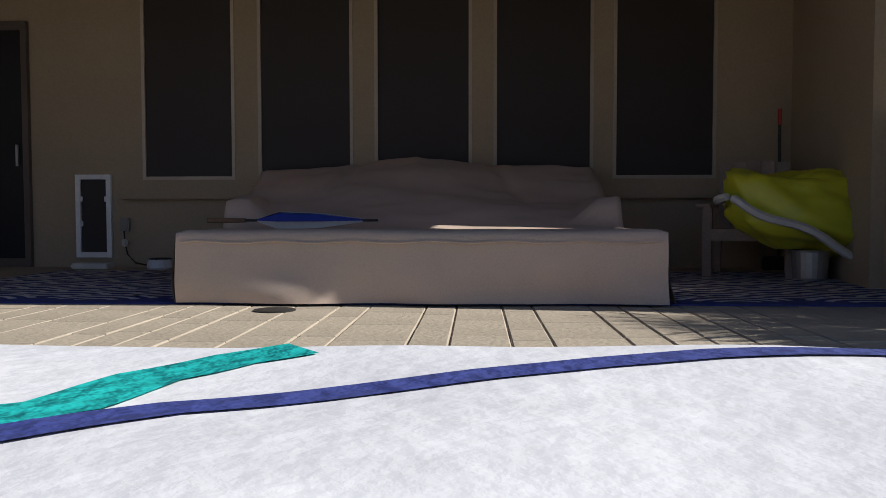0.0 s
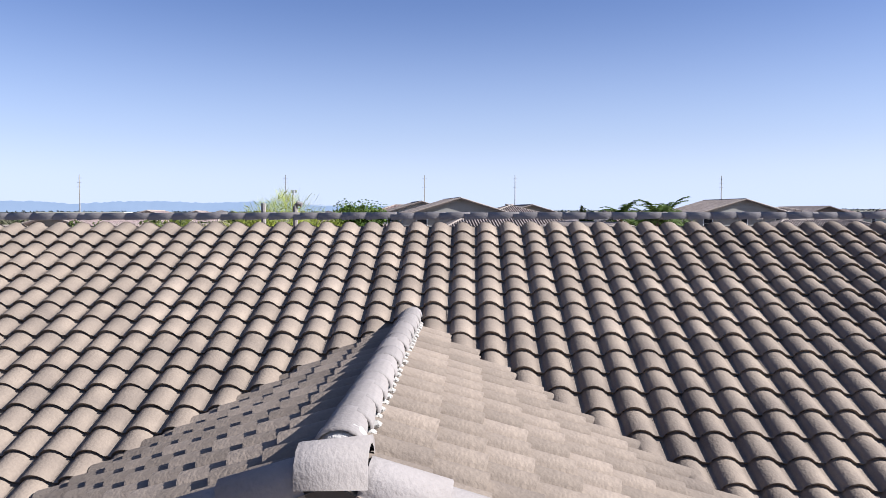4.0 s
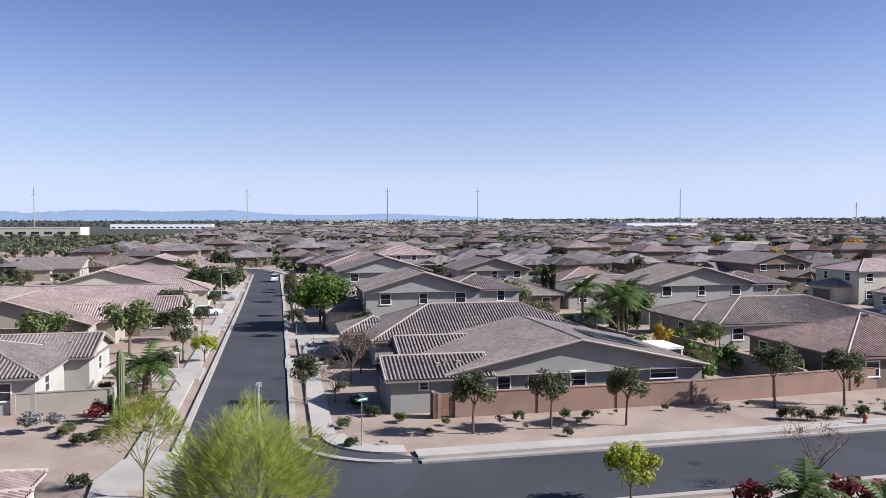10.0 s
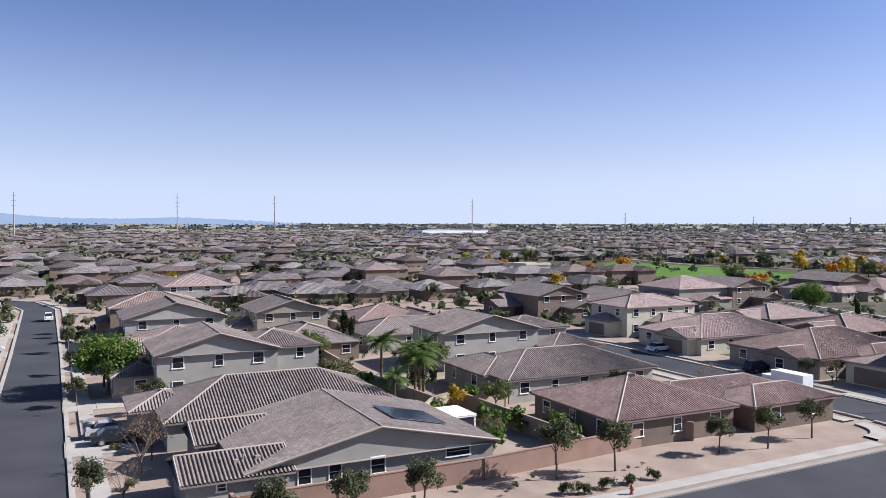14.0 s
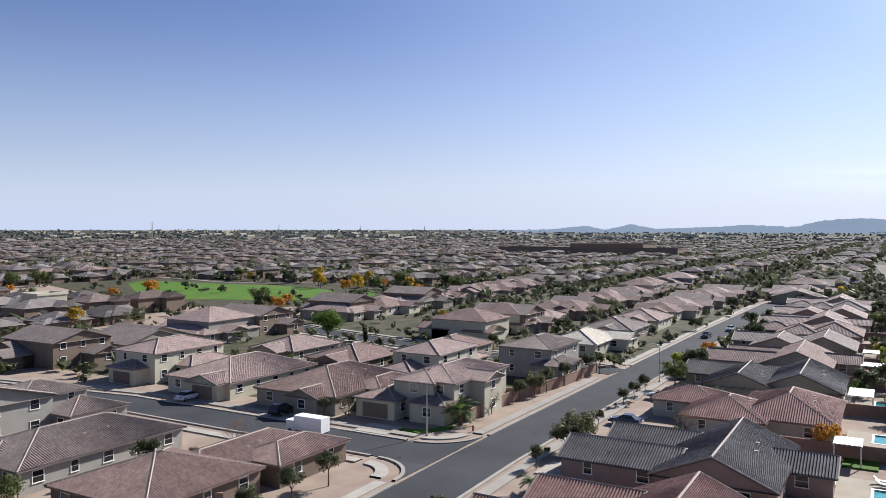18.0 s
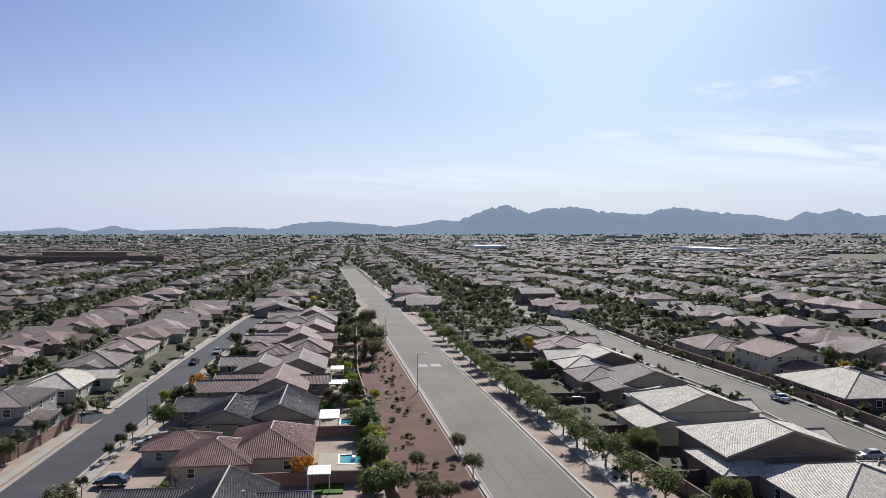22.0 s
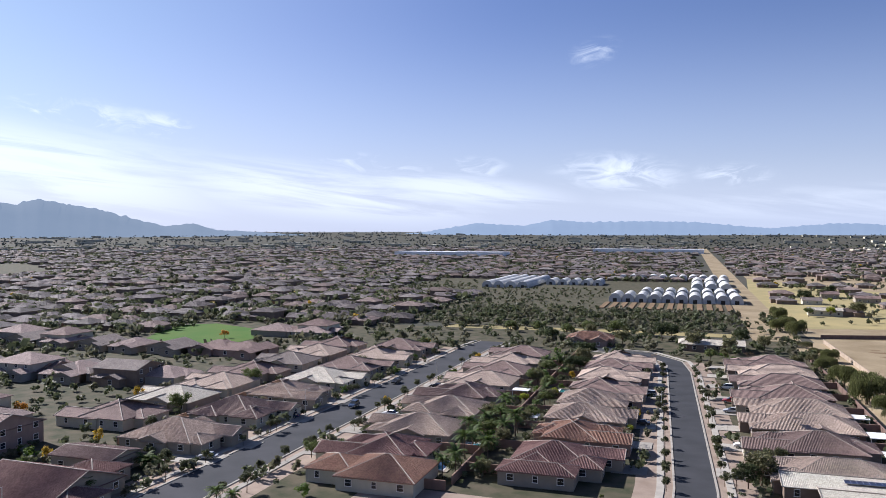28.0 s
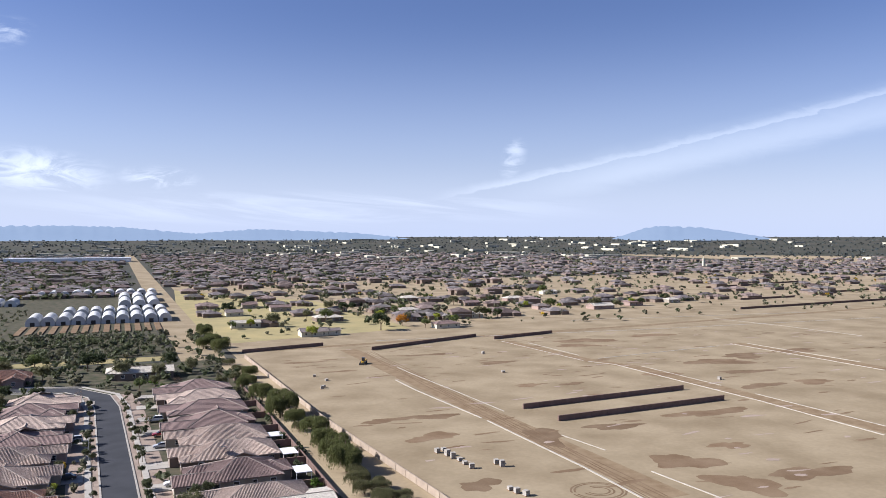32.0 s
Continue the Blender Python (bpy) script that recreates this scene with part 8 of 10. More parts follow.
def street_lamp(u, v, g, h, arm, turn):
    ob = thing("street_lamp", gpose(u, v, g, 0, turn), "slim grey steel street lamp beside the kerb", "street lamp", "street lamps")
    part("pole", Mesh().tube([(0, 0, -.1), (0, 0, h * .5), (0, 0, h)], [.11, .09, .06], 8), METAL, ob)
    part("arm", Mesh().tube([(0, 0, h - .1), (arm * .5, 0, h + .15), (arm, 0, h + .2)], [.05, .045, .04], 6), METAL, ob)
    part("lamp_head", Mesh().slab([(arm - .1, -.14), (arm + .45, -.1), (arm + .45, .1), (arm - .1, .14)], h + .13, h + .25), METAL, ob)
    part("base", Mesh().lathe([(.2, -.1), (.2, .25), (.14, .3)], 10), CONCRETE, ob)


def pool(outline, deck, text, g=79):
    """A sunk pool: pale deck with a hole, coping and water a little below it."""
    (a0, b0), (a1, b1) = deck
    u0, v0, u1, v1 = min(p[0] for p in outline), min(p[1] for p in outline), max(p[0] for p in outline), max(p[1] for p in outline)
    m = Mesh()
    for q in ((a0, b0, u0, b1), (u1, b0, a1, b1), (u0, b0, u1, v0), (u0, v1, u1, b1)):
        if q[2] - q[0] > .1 and q[3] - q[1] > .1:
            m.slab([grid(*p, g) for p in ((q[0], q[1]), (q[2], q[1]), (q[2], q[3]), (q[0], q[3]))], -.3, .14)
    setting("pool_deck", m, STUCCO_TAN, "pale concrete deck round the pool", "deck")
    ob = thing("swimming_pool", pose(0, 0, 0), text, "pool")
    part("water", Mesh().slab([grid(*p, g) for p in ((u0, v0), (u1, v0), (u1, v1), (u0, v1))], -.25, .03), WATER, ob)
    rim = Mesh()
    for q in ((u0 - .3, v0 - .3, u1 + .3, v0), (u0 - .3, v1, u1 + .3, v1 + .3), (u0 - .3, v0, u0, v1), (u1, v0, u1 + .3, v1)):
        rim.slab([grid(*p, g) for p in ((q[0], q[1]), (q[2], q[1]), (q[2], q[3]), (q[0], q[3]))], .0, .19)
    part("coping", rim, TRIM_WHITE, ob)


def lounger(u, v, turn, cloth, text):
    ob = thing("sun_lounger", gpose(u, v, 79, .14, turn), text, "lounger", "loungers by the pools")
    part("mattress", Mesh().slab([(-.9, -.3), (.35, -.3), (.35, .3), (-.9, .3)], .3, .4), cloth, ob)
    b = Mesh()
    b.face([(.35, -.3, .36), (.95, -.3, .78), (.95, .3, .78), (.35, .3, .36)]), b.face([(.35, .3, .28), (.95, .3, .70), (.95, -.3, .70), (.35, -.3, .28)])
    b.face([(.95, -.3, .70), (.95, .3, .70), (.95, .3, .78), (.95, -.3, .78)])
    part("backrest", b, cloth, ob)
    for x in (-.8, .3):
        for y in (-.25, .25):
            part("leg", Mesh().tube([(x, y, 0), (x, y, .3)], .025, 5), METAL, ob)


def awning(u0, v0, u1, v1, h, text, g=79, cloth=FABRIC_WHITE):
    ob = thing("patio_cover", gpose(u0, v0, g, .05), text, "patio cover")
    w, d = u1 - u0, v1 - v0
    m = Mesh()
    n = max(4, int(d / .25) // 2 * 2)
    for k in range(n):
        za, zb = h + (.1 if k % 2 else .04), h + (.04 if k % 2 else .1)
        m.face([(0, d * k / n, za), (w, d * k / n, za), (w, d * (k + 1) / n, zb), (0, d * (k + 1) / n, zb)])
    m.face([(0, d, h), (w, d, h), (w, 0, h), (0, 0, h)])
    part("cover", m, cloth, ob)
    for y in (0, d - .12):
        part("beam", Mesh().box(0, y, h - .14, w, y + .12, h), TRIM_WHITE, ob)
    for x in (.15, w - .15):
        for y in (.15, d - .15):
            part("post", Mesh().box(x - .07, y - .07, -.1, x + .07, y + .07, h - .14), TRIM_WHITE, ob)


# --- across the front street ---
sheet("pavement_apron", [(-10.1, 45.3), (-9.3, 49.1), (-7.4, 50.6), (-5.9, 49.4), (-6.2, 46.0), (-5.2, 41.6), (-4.4, 37.6), (-7.9, 36.6), (-9.6, 41.0)], -0.2, 0.142, CONCRETE, "pale concrete apron where the paths meet")
sheet("ground_island", [(-8.0, 43.4), (-7.0, 43.2), (-5.8, 40.2), (-7.2, 40.6)], -0.1, 0.15, GRAVEL, "small gravel bed left in the concrete apron")
sheet("pavement_apron", [(8.6, 36.4), (14.2, 36.6), (13.4, 34.2), (12.4, 30.0), (7.6, 29.0), (7.8, 34.0)], -0.2, 0.138, CONCRETE, "pale concrete driveway of the own house")
garden_wall([(11.0, 56.2), (11.0, 55.4), (11.25, 55.4)], 79, 1.75, BLOCK, "rose stucco wall stub beside the brown gate")
garden_wall([(12.65, 55.4), (31.8, 55.7), (55, 58.0), (56, 57)], 79, 1.75, BLOCK, "rose stucco garden wall along the gravel strip")
gate = thing("side_gate", gpose(11.25, 55.4, 79, .05), "brown wooden side gate between rose wall ends", "gate")
for k in range(7):
    part("board", Mesh().box(.02 + k * .195, -.03, .05, .2 + k * .195, .02, 1.7), WOOD, gate)
garden_wall([(38, 78.4), (41.7, 80), (43, 61.3), (43, 57.4)], 79, 1.8, BLOCK_TAN, "tan block wall between two gardens")
garden_wall([(35.5, 75.5), (38, 78.4), (36, 96), (37, 118)], 79, 1.8, BLOCK_TAN, "tan block wall between gardens")
garden_wall([(42.8, 76.8), (47, 77.6)], 79, 1.8, BLOCK_TAN, "short tan block wall by the house")
garden_wall([(49.6, 158), (50, 137)], 79, 1.8, BLOCK_TAN, "tan block wall between gardens")
garden_wall([(16, 96), (35.8, 96.2)], 79, 1.8, BLOCK_TAN, "tan block wall between gardens")
garden_wall([(101.5, 52.6), (116.6, 52.7), (134, 50.3), (150, 49.6)], 79, 1.8, BLOCK, "rose stucco wall behind the street trees")
garden_wall([(118.5, 53), (119, 70), (119.5, 116)], 79, 1.8, BLOCK, "rose block wall between gardens")
garden_wall([(17.7, 23.6), (19.2, 26.4), (25.4, 25.0)], 79, 1.8, STUCCO_TAN, "tan stucco courtyard wall beside the lime tree")
garden_wall([(-19.5, 63), (-12.7, 63.6), (-12.7, 66)], 79, 1.5, STUCCO_TAN, "low tan wall beside the corner house")
pillar = thing("gate_pillar", gpose(-8.5, 28, 79, 0), "tan stucco gate pillar with a stone cap", "pillar")
part("shaft", Mesh().box(-.35, -.35, -.1, .35, .35, 1.75), STUCCO_TAN, pillar)
part("cap", Mesh().lathe([(.6, 1.75), (.6, 1.85), (.15, 2.02)], 4), CONCRETE, pillar)
garden_wall([(-8.9, 28), (-14.2, 27.4)], 79, 1.6, BLOCK, "rose garden wall beside the gate pillar")
garden_wall([(-8.1, 28), (-6.3, 27.2)], 79, 1.5, WALL_BROWN, "dark brown gate wall")
for v in (73, 92, 118, 136, 158):
    drive(.4, v + 4, 7.5 if v > 73 else 6.5, v + 9.5)
for v in (73, 105.5, 120, 140, 163, 187):
    drive(-13.5, v, -7.2, v + 6)
for u, tile, wall, form in S:
    drive(u + 2, 30.2, u + 7.5, 34.4)
    line = [(u - 1.8, -6.5 if u < 120 else -3.8), (u - 1.8, 17)]
    garden_wall(line, 79, 1.8, BLOCK, "rose block wall between two back gardens")
garden_wall([(52, -9.8), (112, -7.0), (190, -3.0), (312, -3.0)], 79, 1.8, BLOCK, "long rose block wall along the red gravel verge")
for v in (58, 76, 96, 118):
    drive(88.3, v + 1, 93, v + 6.5)
garden_wall([(78, -48.6), (110.7, -45.9), (141.4, -41.8), (206.8, -37.2), (330, -32)], 79, 1.9, WALL_BROWN, "long brown block wall along the wide road")
for u in (81, 103, 129.5, 157.5, 186, 212, 238):
    garden_wall([(u, -46.0 + (u - 103) * .066), (u, -62)], 79, 1.8, WALL_BROWN, "brown block wall between two gardens")
for u in (90, 108, 140, 170, 196, 222):
    drive(u, -81.6, u + 6, -76.5)

# corner sign, hydrant, lamps
post = thing("street_sign", gpose(5.0, 48.9, 79, .13), "green street-name sign on a thin steel post", "sign")
part("post", Mesh().tube([(0, 0, -.1), (0, 0, 3.1)], .035, 6), METAL, post)
for k, turn in enumerate((20, 110)):
    pl = part("sign_plate", Mesh().box(-.45, -.012, 2.85 + k * .26, .45, .012, 3.08 + k * .26), SIGN_GREEN, post)
    pl.matrix_basis = pose(0, 0, 0, 0, 0, turn)
    part("lettering", Mesh().box(-.34, -.016, 2.92 + k * .26, .34, .016, 3.01 + k * .26), WHITE_PAINT, pl)
for u, v in ((40.1, 47.1), (96.5, 49.5)):
    hy = thing("fire_hydrant", gpose(u, v, 79, .13), "red-brown fire hydrant on the pavement edge", "hydrant")
    part("barrel", Mesh().lathe([(.17, -.05), (.17, .06), (.12, .08), (.12, .55), (.16, .57), (.15, .62), (.08, .74), (.03, .78)], 10), HYDRANT_RED, hy)
    part("nozzle", Mesh().tube([(-.22, 0, .45), (.22, 0, .45)], .055, 7), HYDRANT_RED, hy)
    part("nozzle", Mesh().tube([(0, -.22, .4), (0, 0, .4)], .07, 7), HYDRANT_RED, hy)
for a in ((-0.95, 35.4, 79, 6.7, 0.8, 90), (90.8, 53.7, 79, 7.6, 1.2, 180), (170.7, -16.2, 79, 8.5, 1.6, -90), (250, -12.2, 79, 8.5, 1.6, -90), (122, -40, 79, 8.5, 1.6, 90), (210, -34.5, 79, 8.5, 1.6, 90),
          (107, -96.2, 79, 7.5, 1.2, 90), (2.5, -222, 77, 6, 1.0, 180), (95, -190, 77, 7, 1.2, 180), (77, -250, 77, 7, 1.2, 0), (146, 36, 79, 7, 1.2, 90), (-9.3, 130, 79, 6, 1, 0)):
    street_lamp(*a)
for u, v in ((-10.2, 80.3), (-10.5, 84), (-10.3, 101), (3.0, 84), (3.0, 104)):
    box = thing("letterbox_pillar", gpose(u, v, 79, .1), "tan stucco letterbox pillar beside the path", "letterbox")
    part("pillar", Mesh().box(-.3, -.3, -.1, .3, .3, 1.25), STUCCO_TAN, box)
    part("cap", Mesh().lathe([(.5, 1.25), (.5, 1.32), (.1, 1.45)], 4), CONCRETE, box)
    part("letterbox", Mesh().box(-.1, -.34, .75, .14, -.3, 1.05), DARK_METAL, box)
sg = thing("saguaro", gpose(-11.2, 59, 79, .1), "tall single-stem saguaro cactus in gravel", "cactus")
rib = Mesh()
prof = [(.24, -.1), (.27, 1.2), (.29, 3.4), (.26, 4.6), (.16, 5.0), (.03, 5.12)]
base = len(rib.v)
for r, z in prof:
    for s in range(24):
        a = 6.2832 * s / 24
        rr = r * (1.0 if s % 2 else .84)
        rib.v.append((rr * math.cos(a), rr * math.sin(a), z))
for k in range(len(prof) - 1):
    for s in range(24):
        t, i = (s + 1) % 24, k * 24
        rib.f.append((i + s, i + t, i + 24 + t, i + 24 + s))
        rib.uv += [(0, 0)] * 4
part("stem", rib, CACTUS, sg)
for u, v, h in ((-12.1, 60.6, 1.6), (-10.9, 57.6, 1.1)):
    cl = thing("cactus_cluster", gpose(u, v, 79, .1), "cluster of upright green cactus stems", "cactus")
    for k in range(6):
        a, e = k * 1.05, R.uniform(.1, .35)
        part("stem", Mesh().tube([(0.1 * math.cos(a), .1 * math.sin(a), -.1), (e * math.cos(a), e * math.sin(a), h * .5), (e * 1.2 * math.cos(a), e * 1.2 * math.sin(a), h * R.uniform(.8, 1.1))], [.1, .12, .07], 7), CACTUS, cl)

# --- planting placed one by one ---
for key, spots_ in {
    "palo": [(-1.3, 33.6, 1.0)],
    "palo_s": [(-6.9, 42.0, 1.0)],
    "street0": [(1.9, 61.6, 1.0), (12.7, 50.8, 1.15), (23.8, 50.7, 1.1), (55.1, 52.6, 1), (118, 52, 1), (84.9, 39.4 - 4.5, .75), (123.3, 36.0, .8), (1.7, 141, 1.1), (-9.9, 70, .9)],
    "street1": [(1.9, 98.8, 1.0), (18.3, 50.9, 1.15), (37.2, 53.1, 1.25), (60.5, 51.7, 1.1), (126.7, 50.8, 1.1), (145, 49.4, 1.1), (104.1, 35.9, .7), (133.2, 35.2, .9), (-9.9, 84, .9), (1.8, 120, 1)],
    "street2": [(43, 52.7, 1.3), (67.5, 52.4, 1.15), (135, 50.5, 1.15), (149, 48.6, 1.1), (63.8, 36.2, .8), (106.2, 34.5, .8), (127.8, 35.5, .9), (92.5, 73, .9), (95, 70.2, .9), (1.8, 160, 1), (-9.9, 104, .9), (-9.9, 125, 1)],
    "ash": [(5.6, 104.3, 1.0), (5.4, 109.5, .8), (156.3, 122.6, 1)],
    "bare": [(6.9, 89.6, 1.0), (6.2, 69.9, 1.3), (7.4, 73.2, 1.2), (107, 51.8, 1), (28.0, 36.3, 1.0), (4.2, 62, .9)],
    "lime": [(18.0, 27.3, .75), (160.4, 36.0, .9), (17.3, 36.2, .75), (-7.6, 82.5, .75)],
    "yellow": [(40, 77, .9), (176, 30.5, .8), (310, 250, 2.6), (303, 243, 2.2), (284, 207, 2.4), (139, 200, 1.8), (318, 225, 2.2), (291, 184, 2.2)], "orange": [(176.8, 33.0, 1.0), (109.6, 5.2, 1.0), (228, 276, 2.0), (282, 212, 1.6)],
    "magenta": [(29, 32.5, 1.0), (31.6, 33.6, .8)], "red": [(-12.5, 59.3, 1.0), (-10.1, 58.9, 1.1), (-9.6, 60.4, .9), (23.2, 34.4, 1.0), (27.9, 34.2, 1.1)],
    "grey": [(-16.4, 57.3, 1.1), (-15.0, 57.8, .9), (-13.0, 61.5, .8)],
    "fanpalm": [(-11.0, 68.5, 1.6), (24.2, 32.1, 1.15), (27.2, 30.6, .9), (98.7, 52.8, 1.5)],
    "queen": [(37.6, 82.5, 1.1), (41, 87.6, 1.2), (38.2, 94.6, 1.15), (39.4, 85, 1.0), (40.4, 91, 1.05), (33, 78, .9)],
    "cypress": [(42.5, 121.5, 1.3), (43.4, 120.0, 1.2), (142, 101, 1.4), (40.6, 84, .9), (42.6, 92, 1)],
    "tree0": [(-16.1, 89.7, 1.0), (141.2, 32.0, .9), (96.9, -4.7, .9), (133.5, -3.7, .9), (33, 110, 1), (46.3, 95.6, .9), (-43, 80, 1.1), (-24, 87, .9)],
    "tree1": [(-13.9, 147.6, 1.2), (-15.3, 211, 1.2), (-14.6, 151, 1), (-11.2, 156, .9), (157.4, 32.1, 1.0), (159, -1.2, .9), (44.5, 97, .8), (-12.4, 98, .8), (-14.6, 115, .9)],
    "tree2": [(224.9, -8, 1.5), (207.5, -7, 1.4), (290.8, -7, 1.3), (30.5, 91, .9), (-20, 176, 1.2), (-12, 178, .9), (115, -4.4, .8)],
    "hedge": [(44, 81, 1), (36.5, 73, 1.1), (41.8, 67.3, 1.1), (44.3, 61.4, 1.2), (47.3, 58.2, 1), (40.6, 70.2, 1.2), (38.6, 66, .9), (45.2, 64.6, 1.1), (36.4, 62.4, .9), (31.2, 93, 1.2), (33.6, 90, 1.3), (28.4, 91.6, 1)],
    "shrub0": [(-12.7, 42.9, .8), (-14.1, 56.5, .9), (-15.3, 66.7, 1.2), (-14.5, 69.8, 1.2), (7.9, 34.2, 1.3), (28.4, 33, 1.2), (20.3, 53.4, .8), (4.3, 54, 1), (8.4, 54.7, .9), (67.2, 34.6, 1), (-12.2, 40.4, 1), (-13.6, 45.5, 1)],
    "shrub1": [(-10.7, 44.7, 1.1), (-10.7, 40, 1.3), (-7.8, 37.6, 1.3), (-12.7, 53.3, 1.1), (-12.1, 54.4, .9), (-9.6, 38.3, 1.1), (-11.5, 38.4, 1.1), (13.8, 33.6, 1), (35.8, 49.7, 1.2), (37.1, 49.4, 1.2), (39.5, 49.3, 1.3), (41.9, 49.5, 1.1), (20.6, 31, 1.2), (22, 29.4, 1.4), (23.4, 31.8, 1.3), (26.4, 28.6, 1.5), (28.4, 30, 1.4), (21.9, 53, .8), (4.4, 49.2, .9), (18.8, 49, .7), (69.1, 34.1, 1.1), (-15.2, 44, 1), (6.6, 57, 1.1), (5.6, 60, 1.2), (-11.6, 54.6, 1.0), (44.5, 49.6, 1.1)],
    "shrub2": [(16.8, 53.5, .9), (-14.2, 55.6, 1), (-10.2, 64.6, 1.3), (-13.2, 68, 1.4), (-12, 72, 1.3), (-14.6, 76, 1.2), (5, 66, 1.1), (4.6, 78, 1), (-8.9, 55.6, .7)],
}.items():
    for u, v, s in spots_:
        gplant(key, u, v, s)

# small desert shrubs along the strip before the rose wall, and on the red verge
for k in range(16):
    gplant(("dry", "shrub2", "shrub0")[k % 3], 7 + k * 2.6 + R.uniform(-1, 1), R.uniform(48.6, 54.2), R.uniform(.35, .65), label="small dry gravel-bed shrub by the pavement")
for k in range(120):
    u = 62 + (k / 120) * 235 + R.uniform(-3, 3)
    v = -19.2 + (u - 100) * .0455 + R.uniform(1, 9.5 if u < 170 else 7)
    if abs(v - (-33)) > 9 and v < -6 + (u - 112) * .03:
        gplant(("shrub1", "shrub2", "dry", "shrub2")[k % 4], u, v, R.uniform(.5, 1.25), label="dark desert shrub on the red gravel verge")
for u, v in ((112.9, -11.4), (101.6, -11.9), (121.7, -18.8), (109.0, -19.3), (97.7, -14.6), (96.4, -11.8)):
    gplant("tree2", u, v, R.uniform(.55, .75), label="bushy grey-green tree on the red gravel verge")

# --- back gardens on the wide road ---
pool([(91.6, -5), (96.0, -5), (96.0, -.2), (91.6, -.2)], ((81.4, -6.2), (99.5, 3.6)), "turquoise garden pool with pale coping")
pool([(117.4, -4.4), (122.2, -4.4), (122.2, .2), (117.4, .2)], ((114.2, -6.0), (123.5, 3.6)), "turquoise garden pool with pale coping")
pool([(142.4, -3.2), (146.2, -3.2), (146.2, .4), (142.4, .4)], ((134, -3.6), (144.6 + 2, 3.4)), "small turquoise garden pool")
pool([(35.4, 86), (38.4, 86), (38.4, 90), (35.4, 90)], ((33.5, 84.5), (39, 91)), "turquoise garden pool behind the corner house")
pool([(162.5, -1.2), (166, -1.2), (166, 2.2), (162.5, 2.2)], ((160, -1.8), (167, 3.4)), "small blue garden pool")
for a in ((136.4, .6, 143.5, 4.2, 2.6), (168, -.6, 173, 3.4, 2.6), (186.5, .4, 191.5, 3.6, 2.6), (119.2, 6.0, 124.6, 10.5, 2.7), (104.2, 1.2, 108.4, 4.4, 2.6), (33.6, 66.2, 36.8, 70.6, 2.5)):
    awning(*a, "white slatted patio cover on posts")
CUSHION = mat("orange_cushion", (0.50, 0.16, 0.05), 0.8, (0.42, 0.13, 0.05), 3, 25, 0.1)
for k, (u, v, turn, cl) in enumerate(((98.6, -1, 80, FABRIC_WHITE), (97.4, -1.2, 80, FABRIC_WHITE), (88.4, -3.2, 0, CUSHION), (88.6, -1.6, 0, CUSHION), (88.2, 0, 0, CUSHION), (111.8, -3, 180, FABRIC_WHITE), (111.8, -1.8, 180, FABRIC_WHITE), (110.2, -4.6, 90, FABRIC_WHITE), (120.2, -2, 0, FABRIC_WHITE), (140, -2.4, 90, FABRIC_WHITE))):
    lounger(u, v, turn, cl, "white sun lounger on the pool deck" if cl is FABRIC_WHITE else "orange-cushioned lounger on the pool deck")
sheet("lawn_garden", [(82, -4.4), (86.6, -4.4), (86.6, 3), (82, 3)], -.1, .15, GRASS, "small patch of artificial turf")
sheet("lawn_garden", [(104, -.5), (114, -.5), (114, 3.4), (104, 3.4)], -.1, .15, GRASS, "small patch of artificial turf")
sheet("lawn_corner", [(91.8, 63), (93.6, 56), (98, 53.6), (96, 52.6), (91.8, 55.5)], -.1, .05, GRASS, "small lawn beside the corner house")
for k in range(46):
    u = R.uniform(78, 205)
    v = -5.4 + max(0, u - 112) * .05 + R.uniform(.2, 1.5)
    gplant(("hedge", "shrub0", "hedge", "lime")[k % 4], u, v, R.uniform(.8, 1.25) if k % 4 < 3 else .8, label="green garden shrub along the back wall")
truck = thing("box_truck", gpose(83.5, 69.0, 79, .02, 90) @ Matrix.Scale(0.82, 4), "white box truck parked at the kerb", "truck")
part("cargo_box", Mesh().box(-4.2, -1.15, .75, 1.7, 1.15, 3.2), WHITE_PAINT, truck)
part("cab", Mesh().slab([(1.85, -1.0), (3.6, -.95), (3.75, -.6), (3.75, .6), (3.6, .95), (1.85, 1.0)], .5, 2.2), WHITE_PAINT, truck)
part("windscreen", Mesh().box(3.55, -.85, 1.35, 3.77, .85, 2.05), PANE, truck)
part("chassis", Mesh().box(-4.1, -.5, .45, 2.0, .5, .75), DARK_METAL, truck)
for x in (-3.0, 2.7):
    for y in (-.95, .95):
        part("wheel", Mesh().tube([(x, y - .15, .42), (x, y + .15, .42)], .42, 12), PLASTIC_DARK, truck)
